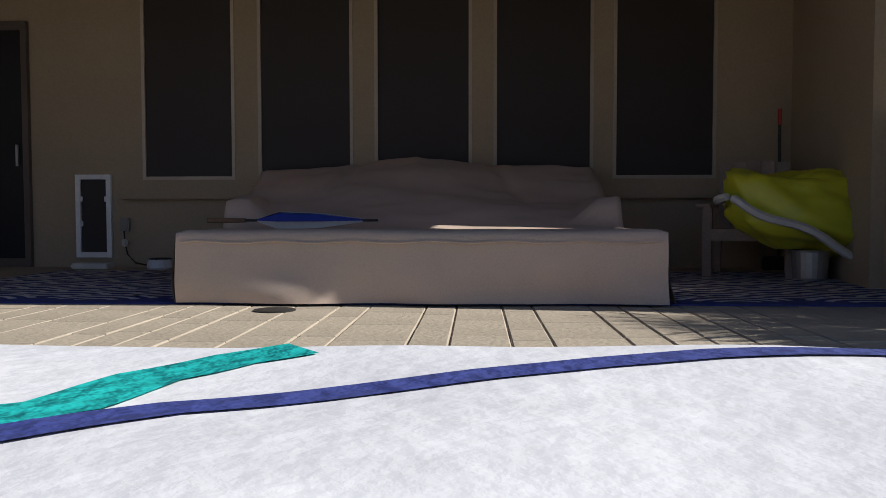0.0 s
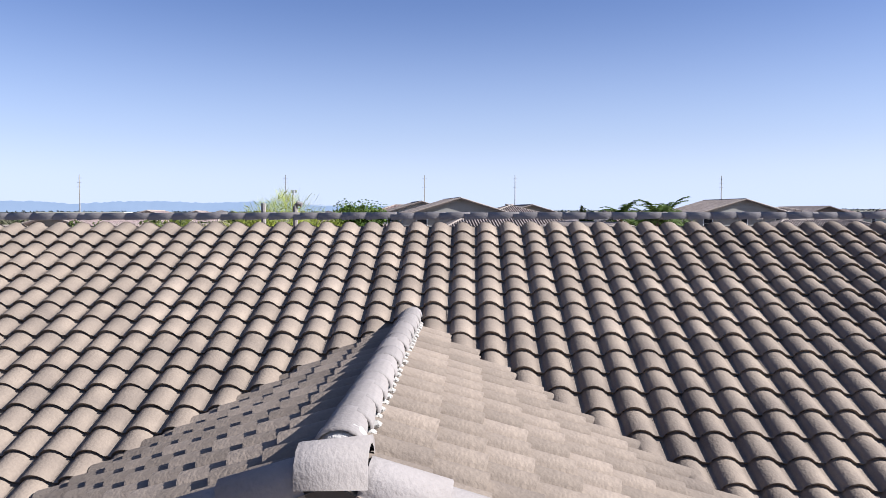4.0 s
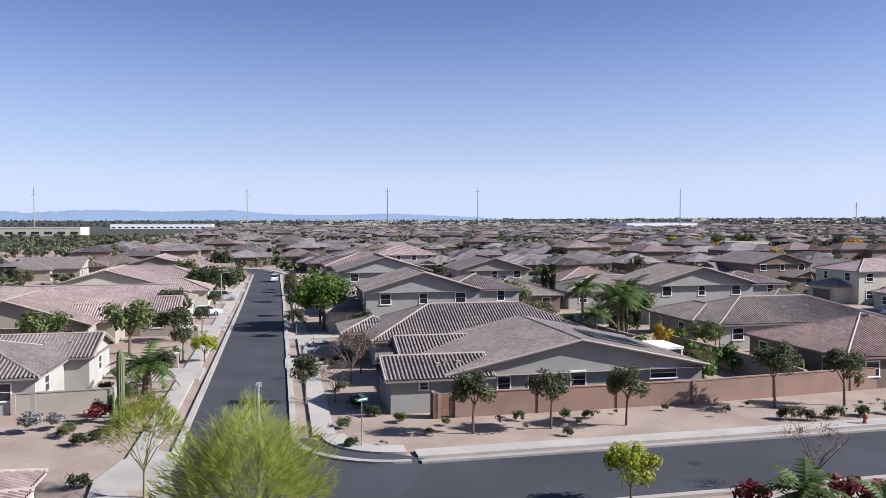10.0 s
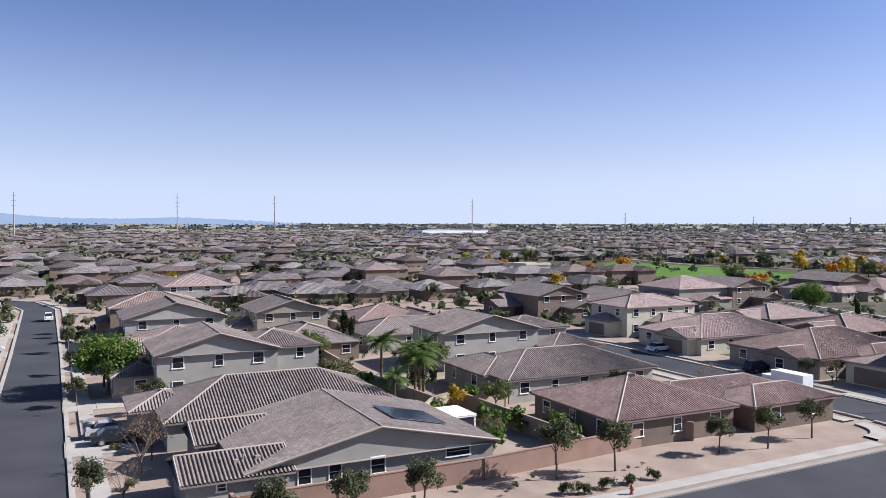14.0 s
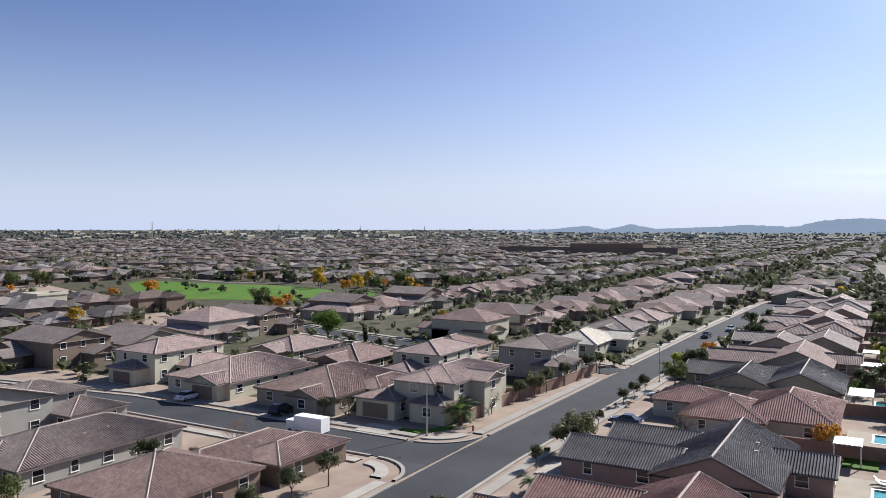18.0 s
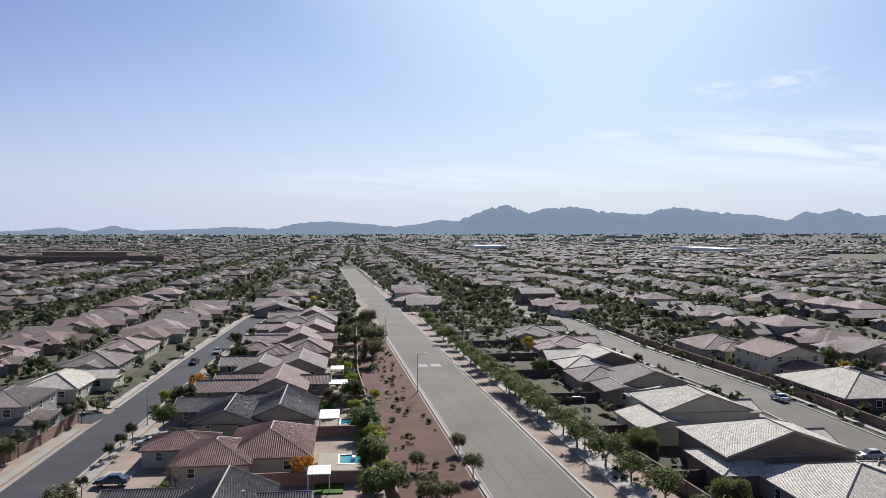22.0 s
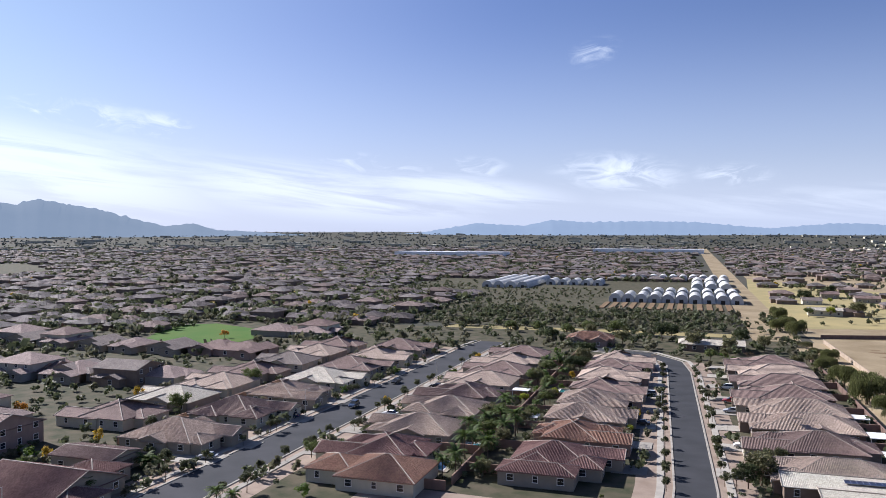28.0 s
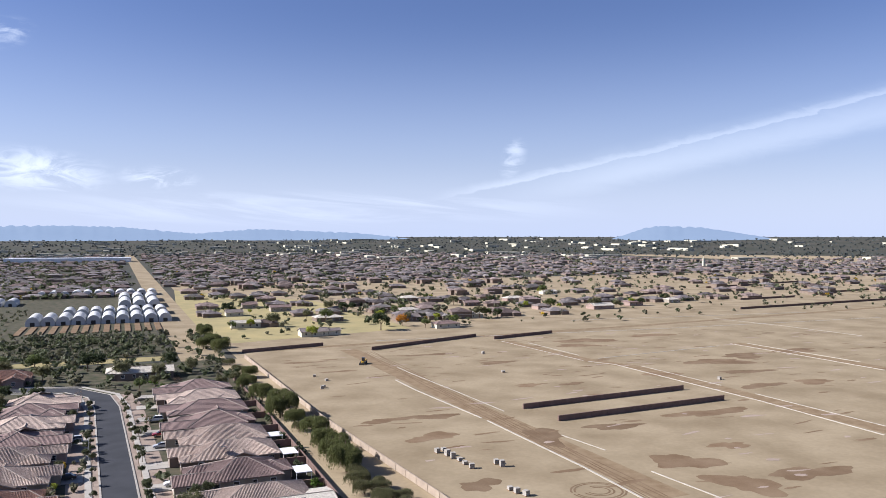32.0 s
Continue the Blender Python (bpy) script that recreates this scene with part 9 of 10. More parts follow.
for a in ((-1.0 - .4, 190, 90, PAINT["white"], "white van parked far down the street", 79, "suv"), (213.9, 41, 175, PAINT["black"], "dark car driving lane of the front street"), (111, 32, 90, PAINT["blue"], "dark blue car on a concrete drive"),
          (5.0, 80.4, 0, PAINT["black"], "dark car parked on the corner house drive"), (4.6, 83.4, 0, PAINT["silver"], "silver car parked on the corner house drive"), (-10, 146, 0, PAINT["silver"], "silver car on a drive", 79, "suv"), (-11, 123, 0, PAINT["white"], "white car parked on a drive"),
          (90.5, 100, 0, PAINT["white"], "white car parked on a drive"), (90.6, 79.5, 0, PAINT["black"], "dark car parked on a drive", 79, "suv"), (131, 31.8, 90, PAINT["silver"], "silver car on a drive"), (171, 31.8, 90, PAINT["white"], "white car parked on a drive"), (232, 38, 178, PAINT["silver"], "silver car at the kerb"),
          (111, -83, 90, PAINT["silver"], "silver car on a drive"), (173, -77, 90, PAINT["black"], "dark car on a drive", 79, "suv"),
          (150, -97.4, 0, PAINT["white"], "white car at the kerb", 77), (89.5 - 3.2, -202.8, 90, PAINT["blue"], "dark blue car at the kerb", 77, "suv"), (95.6, -146, 10, PAINT["silver"], "silver car on a corner drive", 77), (87.7, -239.5, 90, PAINT["black"], "dark car at the kerb", 77),
          (-17.1, -191.3, 0, PAINT["white"], "white sport utility car on a pale drive", 77, "suv"), (-16.2, -241.7, 0, PAINT["red"], "red car on a drive", 77), (7, -206, 0, PAINT["black"], "dark car on a shaded drive", 77), (7, -244, 0, PAINT["silver"], "silver car on a drive", 77, "suv"),
          (72.5, -196, 0, PAINT["white"], "white car on a drive", 77), (72.5, -236, 0, PAINT["black"], "dark car on a drive", 77), (97, -186, 0, PAINT["blue"], "dark car on a drive", 77), (-16, -228, 0, PAINT["silver"], "silver car on a drive", 77), (-15.8, -262, 0, PAINT["white"], "white car on a drive", 77, "suv")):
    car(*a)

# solar arrays on roofs
def solar(u, v, g, z, nu, nv, tilt_y=0.0, tilt_x=0.0, turn=0.0):
    ob = thing("solar_array", gpose(u, v, g, z, turn) @ pose(0, 0, 0, tilt_x, tilt_y, 0), "dark blue solar panels in a frame on a tile roof", "solar panel")
    for i in range(nu):
        for j in range(nv):
            pn = part("panel", Mesh().box(i * 1.05, j * 1.7, .04, i * 1.05 + 1.0, j * 1.7 + 1.64, .08), SOLAR, ob)
            part("frame", Mesh().box(i * 1.05 - .015, j * 1.7 - .015, .0, i * 1.05 + 1.015, j * 1.7 + 1.655, .05), METAL, pn)


solar(25.6, 60.6, 79, .1 + 2.7 + (33.5 - 25.6) * .215 + .2, 5, 3, math.degrees(math.atan(.215)))
solar(-42, -161.6, 77, 3.55, 9, 2)
solar(-30.5, -203.2, 77, 4.95, 2, 2, 0, 18)

# seams, stop lines and lane arrows
seams = Mesh()
for off in (-3.4, 0.1, 3.5):
    pts = [(u, -26.9 + (u - 104.5) * .0432 + off + math.sin(u * .07 + off) * .12) for u in range(60, 420, 6)]
    for p, q in zip(pts, pts[1:]):
        seams.face([(*grid(p[0], p[1] - .05), .028), (*grid(q[0], q[1] - .05), .028), (*grid(q[0], q[1] + .05), .028), (*grid(p[0], p[1] + .05), .028)])
for k in range(26):
    u = 66 + k * 13 + R.uniform(-4, 4)
    c = -26.9 + (u - 104.5) * .0432
    a, b = sorted((c + R.uniform(-6, 2), c + R.uniform(-2, 6)))
    seams.face([(*grid(u - .05, a), .028), (*grid(u + .05, a), .028), (*grid(u + .5, b), .028), (*grid(u + .4, b), .028)])
tagged(part("road_seam", seams, TAR), "dark tar-filled cracks in old asphalt", "road seam", kind="structure")
marks = Mesh()
for k in range(5):
    for c in (-2.6, 1.0):
        v = -26.9 + 100 * .0432 + c + k * .55
        marks.slab([grid(*p) for p in ((203, v), (207.5, v + .1), (207.5, v + .4), (203, v + .3))], .02, .03)
for sgn in (6.5, -6.5):
    for a, b in ((60, 200), (200, 420)):
        y = lambda u: -26.9 + (u - 104.5) * .0432 + sgn
        marks.slab([grid(*p) for p in ((a, y(a) - .06), (b, y(b) - .06), (b, y(b) + .06), (a, y(a) + .06))], .02, .03)
tagged(part("road_marking", marks, ROAD_PAINT), "faded white road markings on the wide road", "road marking", kind="structure")
for u, v in ((-3.5, 49), (-2.2, 96), (24, 41.6), (90, 45), (100, 41), (80.4, 51.6)):
    x, y = grid(u, v)
    ob = tagged(part("manhole_cover", Mesh().lathe([(.42, .0), (.42, .03), (.36, .035), (.34, .03)], 14, (x, y)), DARK_METAL), "round iron manhole cover in the asphalt", "manhole")

for k in range(22):
    gplant(R.choice(("lime", "hedge", "tree0", "queen")), 84 + k * 3.6 + R.uniform(-1, 1), R.uniform(-7.2, -4.8) + k * .04, R.uniform(.55, .95), label="bright green garden plant inside the back wall")

# ---- the southern streets, the building land and the far things ----
for u, v in ((114, -40), (124, -38.6), (132, -38), (140, -38), (147, -37), (152, -36.4), (157, -36), (162, -35.9), (167, -35.4), (172, -35.2), (182, -34.6), (193, -34.2), (201, -33.8), (210, -33.2), (221, -32.8), (233, -32.2), (244, -32), (256, -31.4), (268, -31), (284, -30.2), (301, -29.8), (96, -42), (104, -41.4), (86, -43)):
    gplant("roadside", u + R.uniform(-2, 2), v - .8 + R.uniform(-.6, .6), R.uniform(.95, 1.3), label="low bushy roadside tree in a row", group="trees along the wide road")
for u, v in ((115.6, -47.8), (119, -49), (92, -50)):
    gplant("weeping", u, v, .8)
for k in range(40):
    u = R.uniform(85, 300)
    gplant(("shrub1", "shrub0", "dry")[k % 3], u, -36.6 + (u - 140) * .045 + R.uniform(-4, -1.2), R.uniform(.6, 1.1), label="roadside shrub on pale gravel")
garden_wall([(158, -98.4), (131, -97.6), (112, -97.4), (101, -97.8), (98.5, -101)], 79, 1.9, BLOCK, "long rose block wall along the southern street")
garden_wall([(164, -98.6), (200, -96.5), (240, -94.5), (300, -95)], 79, 1.9, BLOCK, "long rose block wall along the southern street")
garden_wall([(39.4, -146), (39.4, -323)], 77, 1.8, BLOCK, "rose block wall between the back gardens")
garden_wall([(55.6, -142.2), (39.9, -142.4)], 77, 1.8, BLOCK, "rose block wall behind a garden")
garden_wall([(123, -150), (123, -330)], 77, 1.8, BLOCK, "rose block wall between the back gardens")
garden_wall([(-50.5, -150), (-50.2, -240), (-48.6, -330)], 77, 1.8, WALL_BROWN, "brown block wall behind the gardens")
garden_wall([(-72.5, -140), (-72, -158), (-65.7, -239), (-61.4, -384)], 77, 1.8, BLOCK_TAN, "tan block wall bounding the building land")
for rows_, u0, u1 in (((-155.5, -175, -194.5, -213.5, -232.5, -251.5, -270.5, -289.5), 29, 39.4), ((-168.5, -189, -210, -230, -250, -270, -290), 39.4, 49), ((-178, -198, -217, -236, -255, -274), -50, -43), ((-172, -196, -220, -244, -268), 118, 123)):
    for v in rows_:
        garden_wall([(u0, v), (u1, v)], 77, 1.8, BLOCK, "rose block wall between two gardens")
for v in (-170, -190, -209, -228, -247, -266, -285, -303):
    drive(3.2, v + .5, 10.4, v + 6.5, 77)
for v in (-174, -195, -214, -232, -251, -270, -289, -308):
    drive(-18, v + 1, -10.4, v + 7, 77)
for v in (-164, -184, -206, -226, -246, -266, -286, -304):
    drive(70, v + 2, 78, v + 8, 77)
for v in (-164, -190, -214, -238, -262, -286):
    drive(91, v + 2, 99, v + 8, 77)
drive(92.5, -150, 106, -142, 77)
for u0, v0, u1, v1 in ((44, -160, 47.6, -154), (41, -176, 44.6, -171), (41.2, -217, 45, -212), (30.8, -246, 34, -241)):
    pool([(u0, v0), (u1, v0), (u1, v1), (u0, v1)], ((u0 - 1.2, v0 - 1), (u1 + 1, v1 + 1)), "blue garden pool between palms", 77)
for a in ((32, -200, 36, -195.6, 2.5), (-48.6, -205, -44.6, -199, 2.6), (-48.4, -188, -44.4, -182, 2.5), (41, -232, 46, -228, 2.5), (-48.4, -224, -44.6, -219, 2.5)):
    awning(*a, "pale slatted patio cover on posts", 77)
for key, spots_ in {
    "queen": [(41.7, -169, 1), (39.8 + 1, -152.7, 1), (36.6, -163, 1), (42, -163.7, 1.1), (42.2, -203.5, 1.1), (46, -180.6, 1), (43, -186, .9), (37, -180, 1), (35.6, -186, 1.1), (41.5, -195, .9), (100, -114, .9), (74.8, -118.5, .8)],
    "fanpalm": [(105, -137, 1.3), (103.5, -136.4, 1.1), (101.8, -137.5, 1.2), (75.6, -124.6, 1), (112, -115, 1.1), (116, -114, 1.2), (36, -154, 1.2), (38, -172, 1.2), (46, -188, 1.2)],
    "yellow": [(170.7, -127.9, 1.2), (126.8, -148.2, 1), (104.3, -319, 1), (8, -214, .6), (33, -262, .8), (150, -190, 1.2), (176, -230, 1.2)],
    "orange": [(103.5, -296.5, 1), (205, -318, 1), (-178, -483, 2.0), (168, -165, 1)],
    "street0": [(93.5, -108, .8), (81.6 - 3, -149.7, .9), (-.6, -163, .8), (3.4, -231, .9), (-11, -187, .9), (-10, -240, .9)],
    "street1": [(80.5, -106, .8), (77, -159.2, .9), (-.2, -174, .8), (3.6, -240, .9), (-10.6, -215, .9), (-9.6, -245, .9), (94, -250, 1), (75, -201, 1), (94, -170, .9), (93.5, -216, 1)],
    "street2": [(3.2, -222, .9), (4.6, -287, 1), (-10.8, -190, .8), (-10.4, -220, .9), (-7.8, -300, 1), (76, -216.7, 1), (74.6, -286, 1), (93, -274, 1), (93.2, -296, 1), (75, -178, .9), (76, -240, 1)],
    "tree2": [(-18.7, -164, 1.2), (34, -296, 1.2), (-20, -340, 1.3), (-6, -345, 1.4), (24, -352, 1.3), (-34, -350, 1.2), (40, -370, 1.2)],
    "tree1": [(35, -275, 1.2), (33, -280, 1.1), (36, -310, 1.3), (34, -315, 1.2), (8, -372, 1.6), (-158, -467, 2.2), (56, -352, 1.3), (-26, -366, 1.3), (4, -378, 1.5)],
    "weeping": [(-45.7, -424, .9), (-52, -406, 1), (-50.3, -304, .8), (-52.4, -279, .9), (-53.7, -251.6, 1.15), (-55, -255, 1), (-58.8, -222, .9), (-57.5, -196, .9), (-58.1, -186, .9), (-50, -427, 1.0), (-51, -470, 1), (-55.5, -330, .7), (-56, -240, .7), (-58.5, -208, .8)],
    "willow": [(-57.4, -168, .9), (-59.7, -160, 1), (-60.5, -152, 1.1), (-58, -175, .9), (-61, -146, 1), (-62, -139, 1.1), (-59, -181, .9), (-63.5, -160, .8), (-62, -170, .8), (-60, -190, .9), (-63, -132, 1), (-61.5, -200, .8), (-57, -214, .7), (-56, -232, .8), (-56, -268, .8), (-54, -290, .8), (-54, -318, .8), (-53, -345, .9), (-52, -366, .8), (-64.5, -150, .8)],
    "tree0": [(52, -374, 1.2), (66, -380, 1.2), (82, -384, 1.1), (30, -385, 1.3), (44, -388, 1.2), (34, -199, .8), (35, -222, .8), (37, -240, .9), (44, -250, 1), (42, -270, 1), (128, -180, 1.1), (130, -220, 1.2)],
    "lime": [(-109, -446, 1.9), (34, -232, .8), (41, -222, .8), (9, -196, .6)],
}.items():
    for u, v, s in spots_:
        gplant(key, u, v, s * (1.55 if key == "weeping" else 1), 77)

for k in range(13):
    v = -158 - k * 10.4
    c = -6.4 + (-157 - v) * .0406
    for sgn in (-1, 1):
        gplant("street%d" % R.randrange(3), c + sgn * 5.4, v + R.uniform(-2, 2) + sgn * 2, R.uniform(.62, .85), 77, label="small round street tree beside the lane", group="trees along the lane")
    if k < 12:
        for sgn in (-1, 1):
            gplant("street%d" % R.randrange(3), 87 - k * .3 + sgn * 7.6, -128 - k * 15 + R.uniform(-3, 3), R.uniform(.7, .95), 77, label="small street tree beside the kerb", group="trees along the diagonal street")

for k in range(30):
    gplant(R.choice(("hedge", "hedge", "queen", "tree2")), 39.4 + R.choice((-1, 1)) * R.uniform(1.4, 6), -150 - k * 5 + R.uniform(-2, 2), R.uniform(.55, .95), 77, label="green garden plant along the back wall")

# building land: retaining walls, trenches, damp patches, pallets, machine
for line in ([(-134, -233), (-207, -239)], [(-136, -213), (-208, -218)], [(-63, -401.5), (-107, -412)], [(-127, -386), (-200, -415)], [(-205, -400), (-250, -412)], [(-472, -489), (-664, -509)], [(-540, -561), (-613, -567)], [(-627, -707), (-819, -754)], [(-430, -640), (-520, -655)], [(-700, -600), (-860, -625)]):
    garden_wall(line, 77, 1.7, WALL_BROWN, "dark brown block retaining wall on bare land", 0.4, "retaining_wall")
KERB_RAW = mat("raw_kerb", (0.40, 0.365, 0.305), 0.85, (0.33, 0.295, 0.24), 0.4, 8, 0.15)
TRACK = mat("graded_track", (0.165, 0.115, 0.066), 0.95, (0.225, 0.165, 0.10), 0.3, 2, 0.4)
for line, w, z in (([(-110.6, -300), (-110.9, -278), (-114.6, -226)], .55, .14), ([(-114.9, -222), (-115.7, -167), (-114.9, -139)], .6, .14), ([(-121.5, -330), (-121.9, -314), (-124.5, -268), (-126, -232)], .4, .1), ([(-127.4, -197), (-130.1, -178)], .4, .1), ([(-129.6, -157), (-131.6, -134)], .45, .1),
                   ([(-205, -391), (-210, -314)], .5, .1), ([(-215.8, -379), (-217.1, -329)], .5, .1), ([(-211, -311), (-217.4, -299), (-218.3, -252), (-219.1, -211), (-216.7, -160)], .6, .12), ([(-226, -290), (-227, -240)], .4, .1), ([(-227.2, -222), (-227, -160)], .5, .1),
                   ([(-317.6, -333), (-319.4, -287), (-319.1, -240)], .7, .1), ([(-327, -330), (-329, -260)], .6, .1), ([(-220.6, -317), (-306, -329)], .6, .1), ([(-402, -440), (-412, -389), (-415, -330)], .8, .1), ([(-140, -420), (-330, -405), (-520, -400)], .8, .1), ([(-300, -470), (-500, -450)], .8, .1)):
    sheet("kerb_raw", ribbon(line, w * .5, -w * .5), -.2, z, KERB_RAW, "pale raw kerb strip across bare land", 77)
for line, w in (([(-116, -392), (-117.5, -300), (-119.5, -226), (-122, -139)], 4.6), ([(-207, -388), (-213, -314), (-222, -290), (-223, -162)], 4.0), ([(-60, -404), (-330, -425), (-700, -470)], 3.2), ([(-322, -335), (-324, -240)], 3.6)):
    sheet("track", ribbon(line, w, -w), -.2, .016, TRACK, "brown compacted track across bare land", 77)
ruts = Mesh()
for off in (-3.2, -1.9, -0.4, 1.2, 2.6):
    pts = [(-119.5 + off + 0.35 * math.sin(v * 0.11 + off * 3) + (v + 226) * 0.018, v) for v in range(-380, -136, 4)]
    for p_, q_ in zip(pts, pts[1:]):
        ruts.face([(*grid(c + d, e, 77), .024) for c, d, e in ((p_[0], -.24, p_[1]), (p_[0], .24, p_[1]), (q_[0], .24, q_[1]), (q_[0], -.24, q_[1]))])
for r in (2.4, 3.4, 5.2, 6.0):
    pts = [(-108.7 + r * 1.1 * math.cos(k * .19), -149.5 + r * math.sin(k * .19)) for k in range(26 if r < 5 else 33)]
    for p_, q_ in zip(pts, pts[1:]):
        d = Vector((q_[1] - p_[1], p_[0] - q_[0])).normalized() * .24
        ruts.face([(*grid(c, e, 77), .024) for c, e in ((p_[0] - d.x, p_[1] - d.y), (p_[0] + d.x, p_[1] + d.y), (q_[0] + d.x, q_[1] + d.y), (q_[0] - d.x, q_[1] - d.y))])
tagged(part("tyre_tracks", ruts, DIRT_DARK), "dark wheel ruts pressed into bare soil", "soil", kind="stuff")
DAMP = [(-189.3, -204, 14, 4.5), (-148, -200, 9, 3.6), (-143, -161, 8, 7), (-144.6, -140, 7, 8), (-166, -141, 10, 5), (-166, -169, 6, 3), (-85, -235, 8, 3), (-101, -234, 7, 4), (-91.4, -210, 8, 4), (-85, -164, 5, 4), (-268, -287, 15, 8), (-292, -297, 12, 7), (-260, -261, 12, 4), (-242, -234, 10, 4),
        (-268, -232, 10, 4), (-251, -375, 16, 8), (-235, -360, 10, 6), (-156, -270, 6, 2.6), (-174, -266, 5, 2.6), (-221, -270, 9, 4), (-170, -325, 12, 3), (-95, -330, 7, 2), (-84, -360, 9, 2), (-150, -360, 12, 3), (-300, -380, 18, 4), (-330, -300, 16, 5), (-122, -198, 6, 9)]
for u, v, a, b in DAMP:
    rnd = random.Random(int(u * 7 + v))
    ph = [rnd.uniform(0, 6.28) for _ in range(4)]
    outline = []
    for k in range(36):
        th = 6.2832 * k / 36
        r = 1 + .25 * math.sin(2 * th + ph[0]) + .18 * math.sin(3 * th + ph[1]) + .12 * math.sin(5 * th + ph[2]) + .07 * math.sin(9 * th + ph[3])
        outline.append((u + a * r * math.cos(th), v + b * r * math.sin(th)))
    sheet("ground_damp", outline, -.1, .021 + .001 * (DAMP.index((u, v, a, b)) % 4), DIRT_DARK, "dark damp patch of turned soil", 77)
stains, pale = Mesh(), Mesh()
for k in range(420):
    u, v = R.uniform(-420, -76), R.uniform(-400, -120)
    a, b, t = R.uniform(1.0, 6), R.uniform(.3, 1.2), R.uniform(-.25, .25)
    ring = []
    for i in range(14):
        th, r = 6.2832 * i / 14, R.uniform(.65, 1.25)
        du, dv = a * r * math.cos(th), b * r * math.sin(th)
        ring.append((*grid(u + du * math.cos(t) - dv * math.sin(t), v + du * math.sin(t) + dv * math.cos(t), 77), .027 + .0004 * (k % 9)))
    (stains if k % 3 else pale).face(ring)
tagged(part("soil_stains", stains, DIRT_DARK), "small dark damp streaks on bare soil", "soil", kind="stuff")
tagged(part("sand_drifts", pale, GRAVEL), "small pale sand patches on bare soil", "soil", kind="stuff")
for u, v in ((-85.9, -193.7), (-88.3, -195), (-87.3, -190), (-87.7, -187), (-88.5, -184.3), (-88.5, -180.8), (-88.7, -177), (-96.2, -178), (-96.6, -175.4), (-89.9, -158), (-90.3, -155.4), (-91.4, -153), (-81.3, -321), (-83.8, -310), (-78.1, -294), (-79.4, -297), (-160, -300), (-235, -250), (-175, -352)):
    ob = thing("block_pallet", gpose(u, v, 77, 0, R.uniform(-20, 20)), "pallet stacked with grey concrete blocks", "pallet", "pallets of blocks")
    n = R.choice((2, 3, 4))
    for k in range(n):
        for i in range(3):
            part("block", Mesh().box(-.62 + i * .42, -.6, .14 + k * .4, -.24 + i * .42, .6, .5 + k * .4), CONCRETE, ob)
    part("pallet_deck", Mesh().box(-.65, -.62, 0, .65, .62, .13), WOOD, ob)
ld = thing("wheel_loader", gpose(-110, -345, 77, .02, 60), "yellow wheel loader parked on bare land", "machine")
part("body", Mesh().slab([(-2.6, -.9), (.2, -.9), (.2, .9), (-2.6, .9)], .7, 1.9), YELLOW_PAINT, ld)
part("cab", Mesh().slab([(-.6, -.7), (.7, -.6), (.7, .6), (-.6, .7)], 1.6, 3.1), PANE, ld)
part("front_frame", Mesh().box(.2, -.5, .6, 2.0, .5, 1.3), YELLOW_PAINT, ld)
part("lift_arm", Mesh().tube([(1.2, 0, 1.5), (2.4, 0, 1.2), (3.1, 0, .6)], .18, 6), YELLOW_PAINT, ld)
part("bucket", Mesh().slab([(2.9, -1.25), (3.7, -1.25), (3.7, 1.25), (2.9, 1.25)], .1, .9), DARK_METAL, ld)
for x in (-1.8, 1.2):
    for y in (-1.05, 1.05):
        part("wheel", Mesh().tube([(x, y - .25, .7), (x, y + .25, .7)], .7, 12), PLASTIC_DARK, ld)

# greenhouses
def greenhouse(u, v, w, length, h):
    ob = thing("greenhouse", gpose(u, v, 77), "white film-covered arched greenhouse tunnel", "greenhouse", "greenhouse tunnels")
    m, ends, n = Mesh(), Mesh(), 10
    arc = [(w / 2 + w / 2 * .97 * math.cos(math.pi * (1 - k / n)), 1.4 + (h - 1.4) * math.sin(math.pi * k / n)) for k in range(n + 1)]
    arc = [(arc[0][0], 0)] + arc + [(arc[-1][0], 0)]
    bays = max(1, int(length / 4))
    for b in range(bays):
        y0, y1 = -length * b / bays, -length * (b + 1) / bays
        for p, q in zip(arc, arc[1:]):
            m.face([(p[0], y0, p[1]), (q[0], y0, q[1]), (q[0], y1, q[1]), (p[0], y1, p[1])])
    part("cover", m, PLASTIC_FILM, ob)
    for y in (-.02, -length + .02):
        ends = Mesh()
        ends.face([(p[0], y, p[1]) for p in (arc if y < -1 else arc[::-1])])
        part("end_wall", ends, PLASTIC_FILM, ob)
    part("door", Mesh().box(w / 2 - 1.4, -.04, 0, w / 2 + 1.4, .04, 2.6), DARK_METAL, ob)


for k in range(10):
    greenhouse(-39 + k * 9.2, -573, 9.0, 32, 6.2)
for k in range(8):
    greenhouse(-39 + k * 9.2, -626, 9.0, 26, 6.0)
for k in range(3):
    greenhouse(-37 + k * 11.4, -690, 10.5, 44, 7.0)
    greenhouse(-37 + k * 11.4, -752, 10.5, 40, 7.0)
for k in range(11):
    greenhouse(-40 + k * 10, -835, 9.4, 26, 6.0)
for k in range(5):
    greenhouse(76 + k * 11, -742, 9, 30, 5.6)
for k in range(4):
    greenhouse(136 + k * 11, -690, 10, 120, 6)
shade = Mesh()
for k in range(14):
    shade.slab([(x, y) for x, y in (grid(-30 + k * 6.2, -566, 77), grid(-26.5 + k * 6.2, -566, 77), grid(-26.5 + k * 6.2, -520, 77), grid(-30 + k * 6.2, -520, 77))][::-1], 0, .5)
tagged(part("nursery_racks", shade, DIRT_DARK), "rows of brown nursery racks before the greenhouses", "racks", kind="stuff")
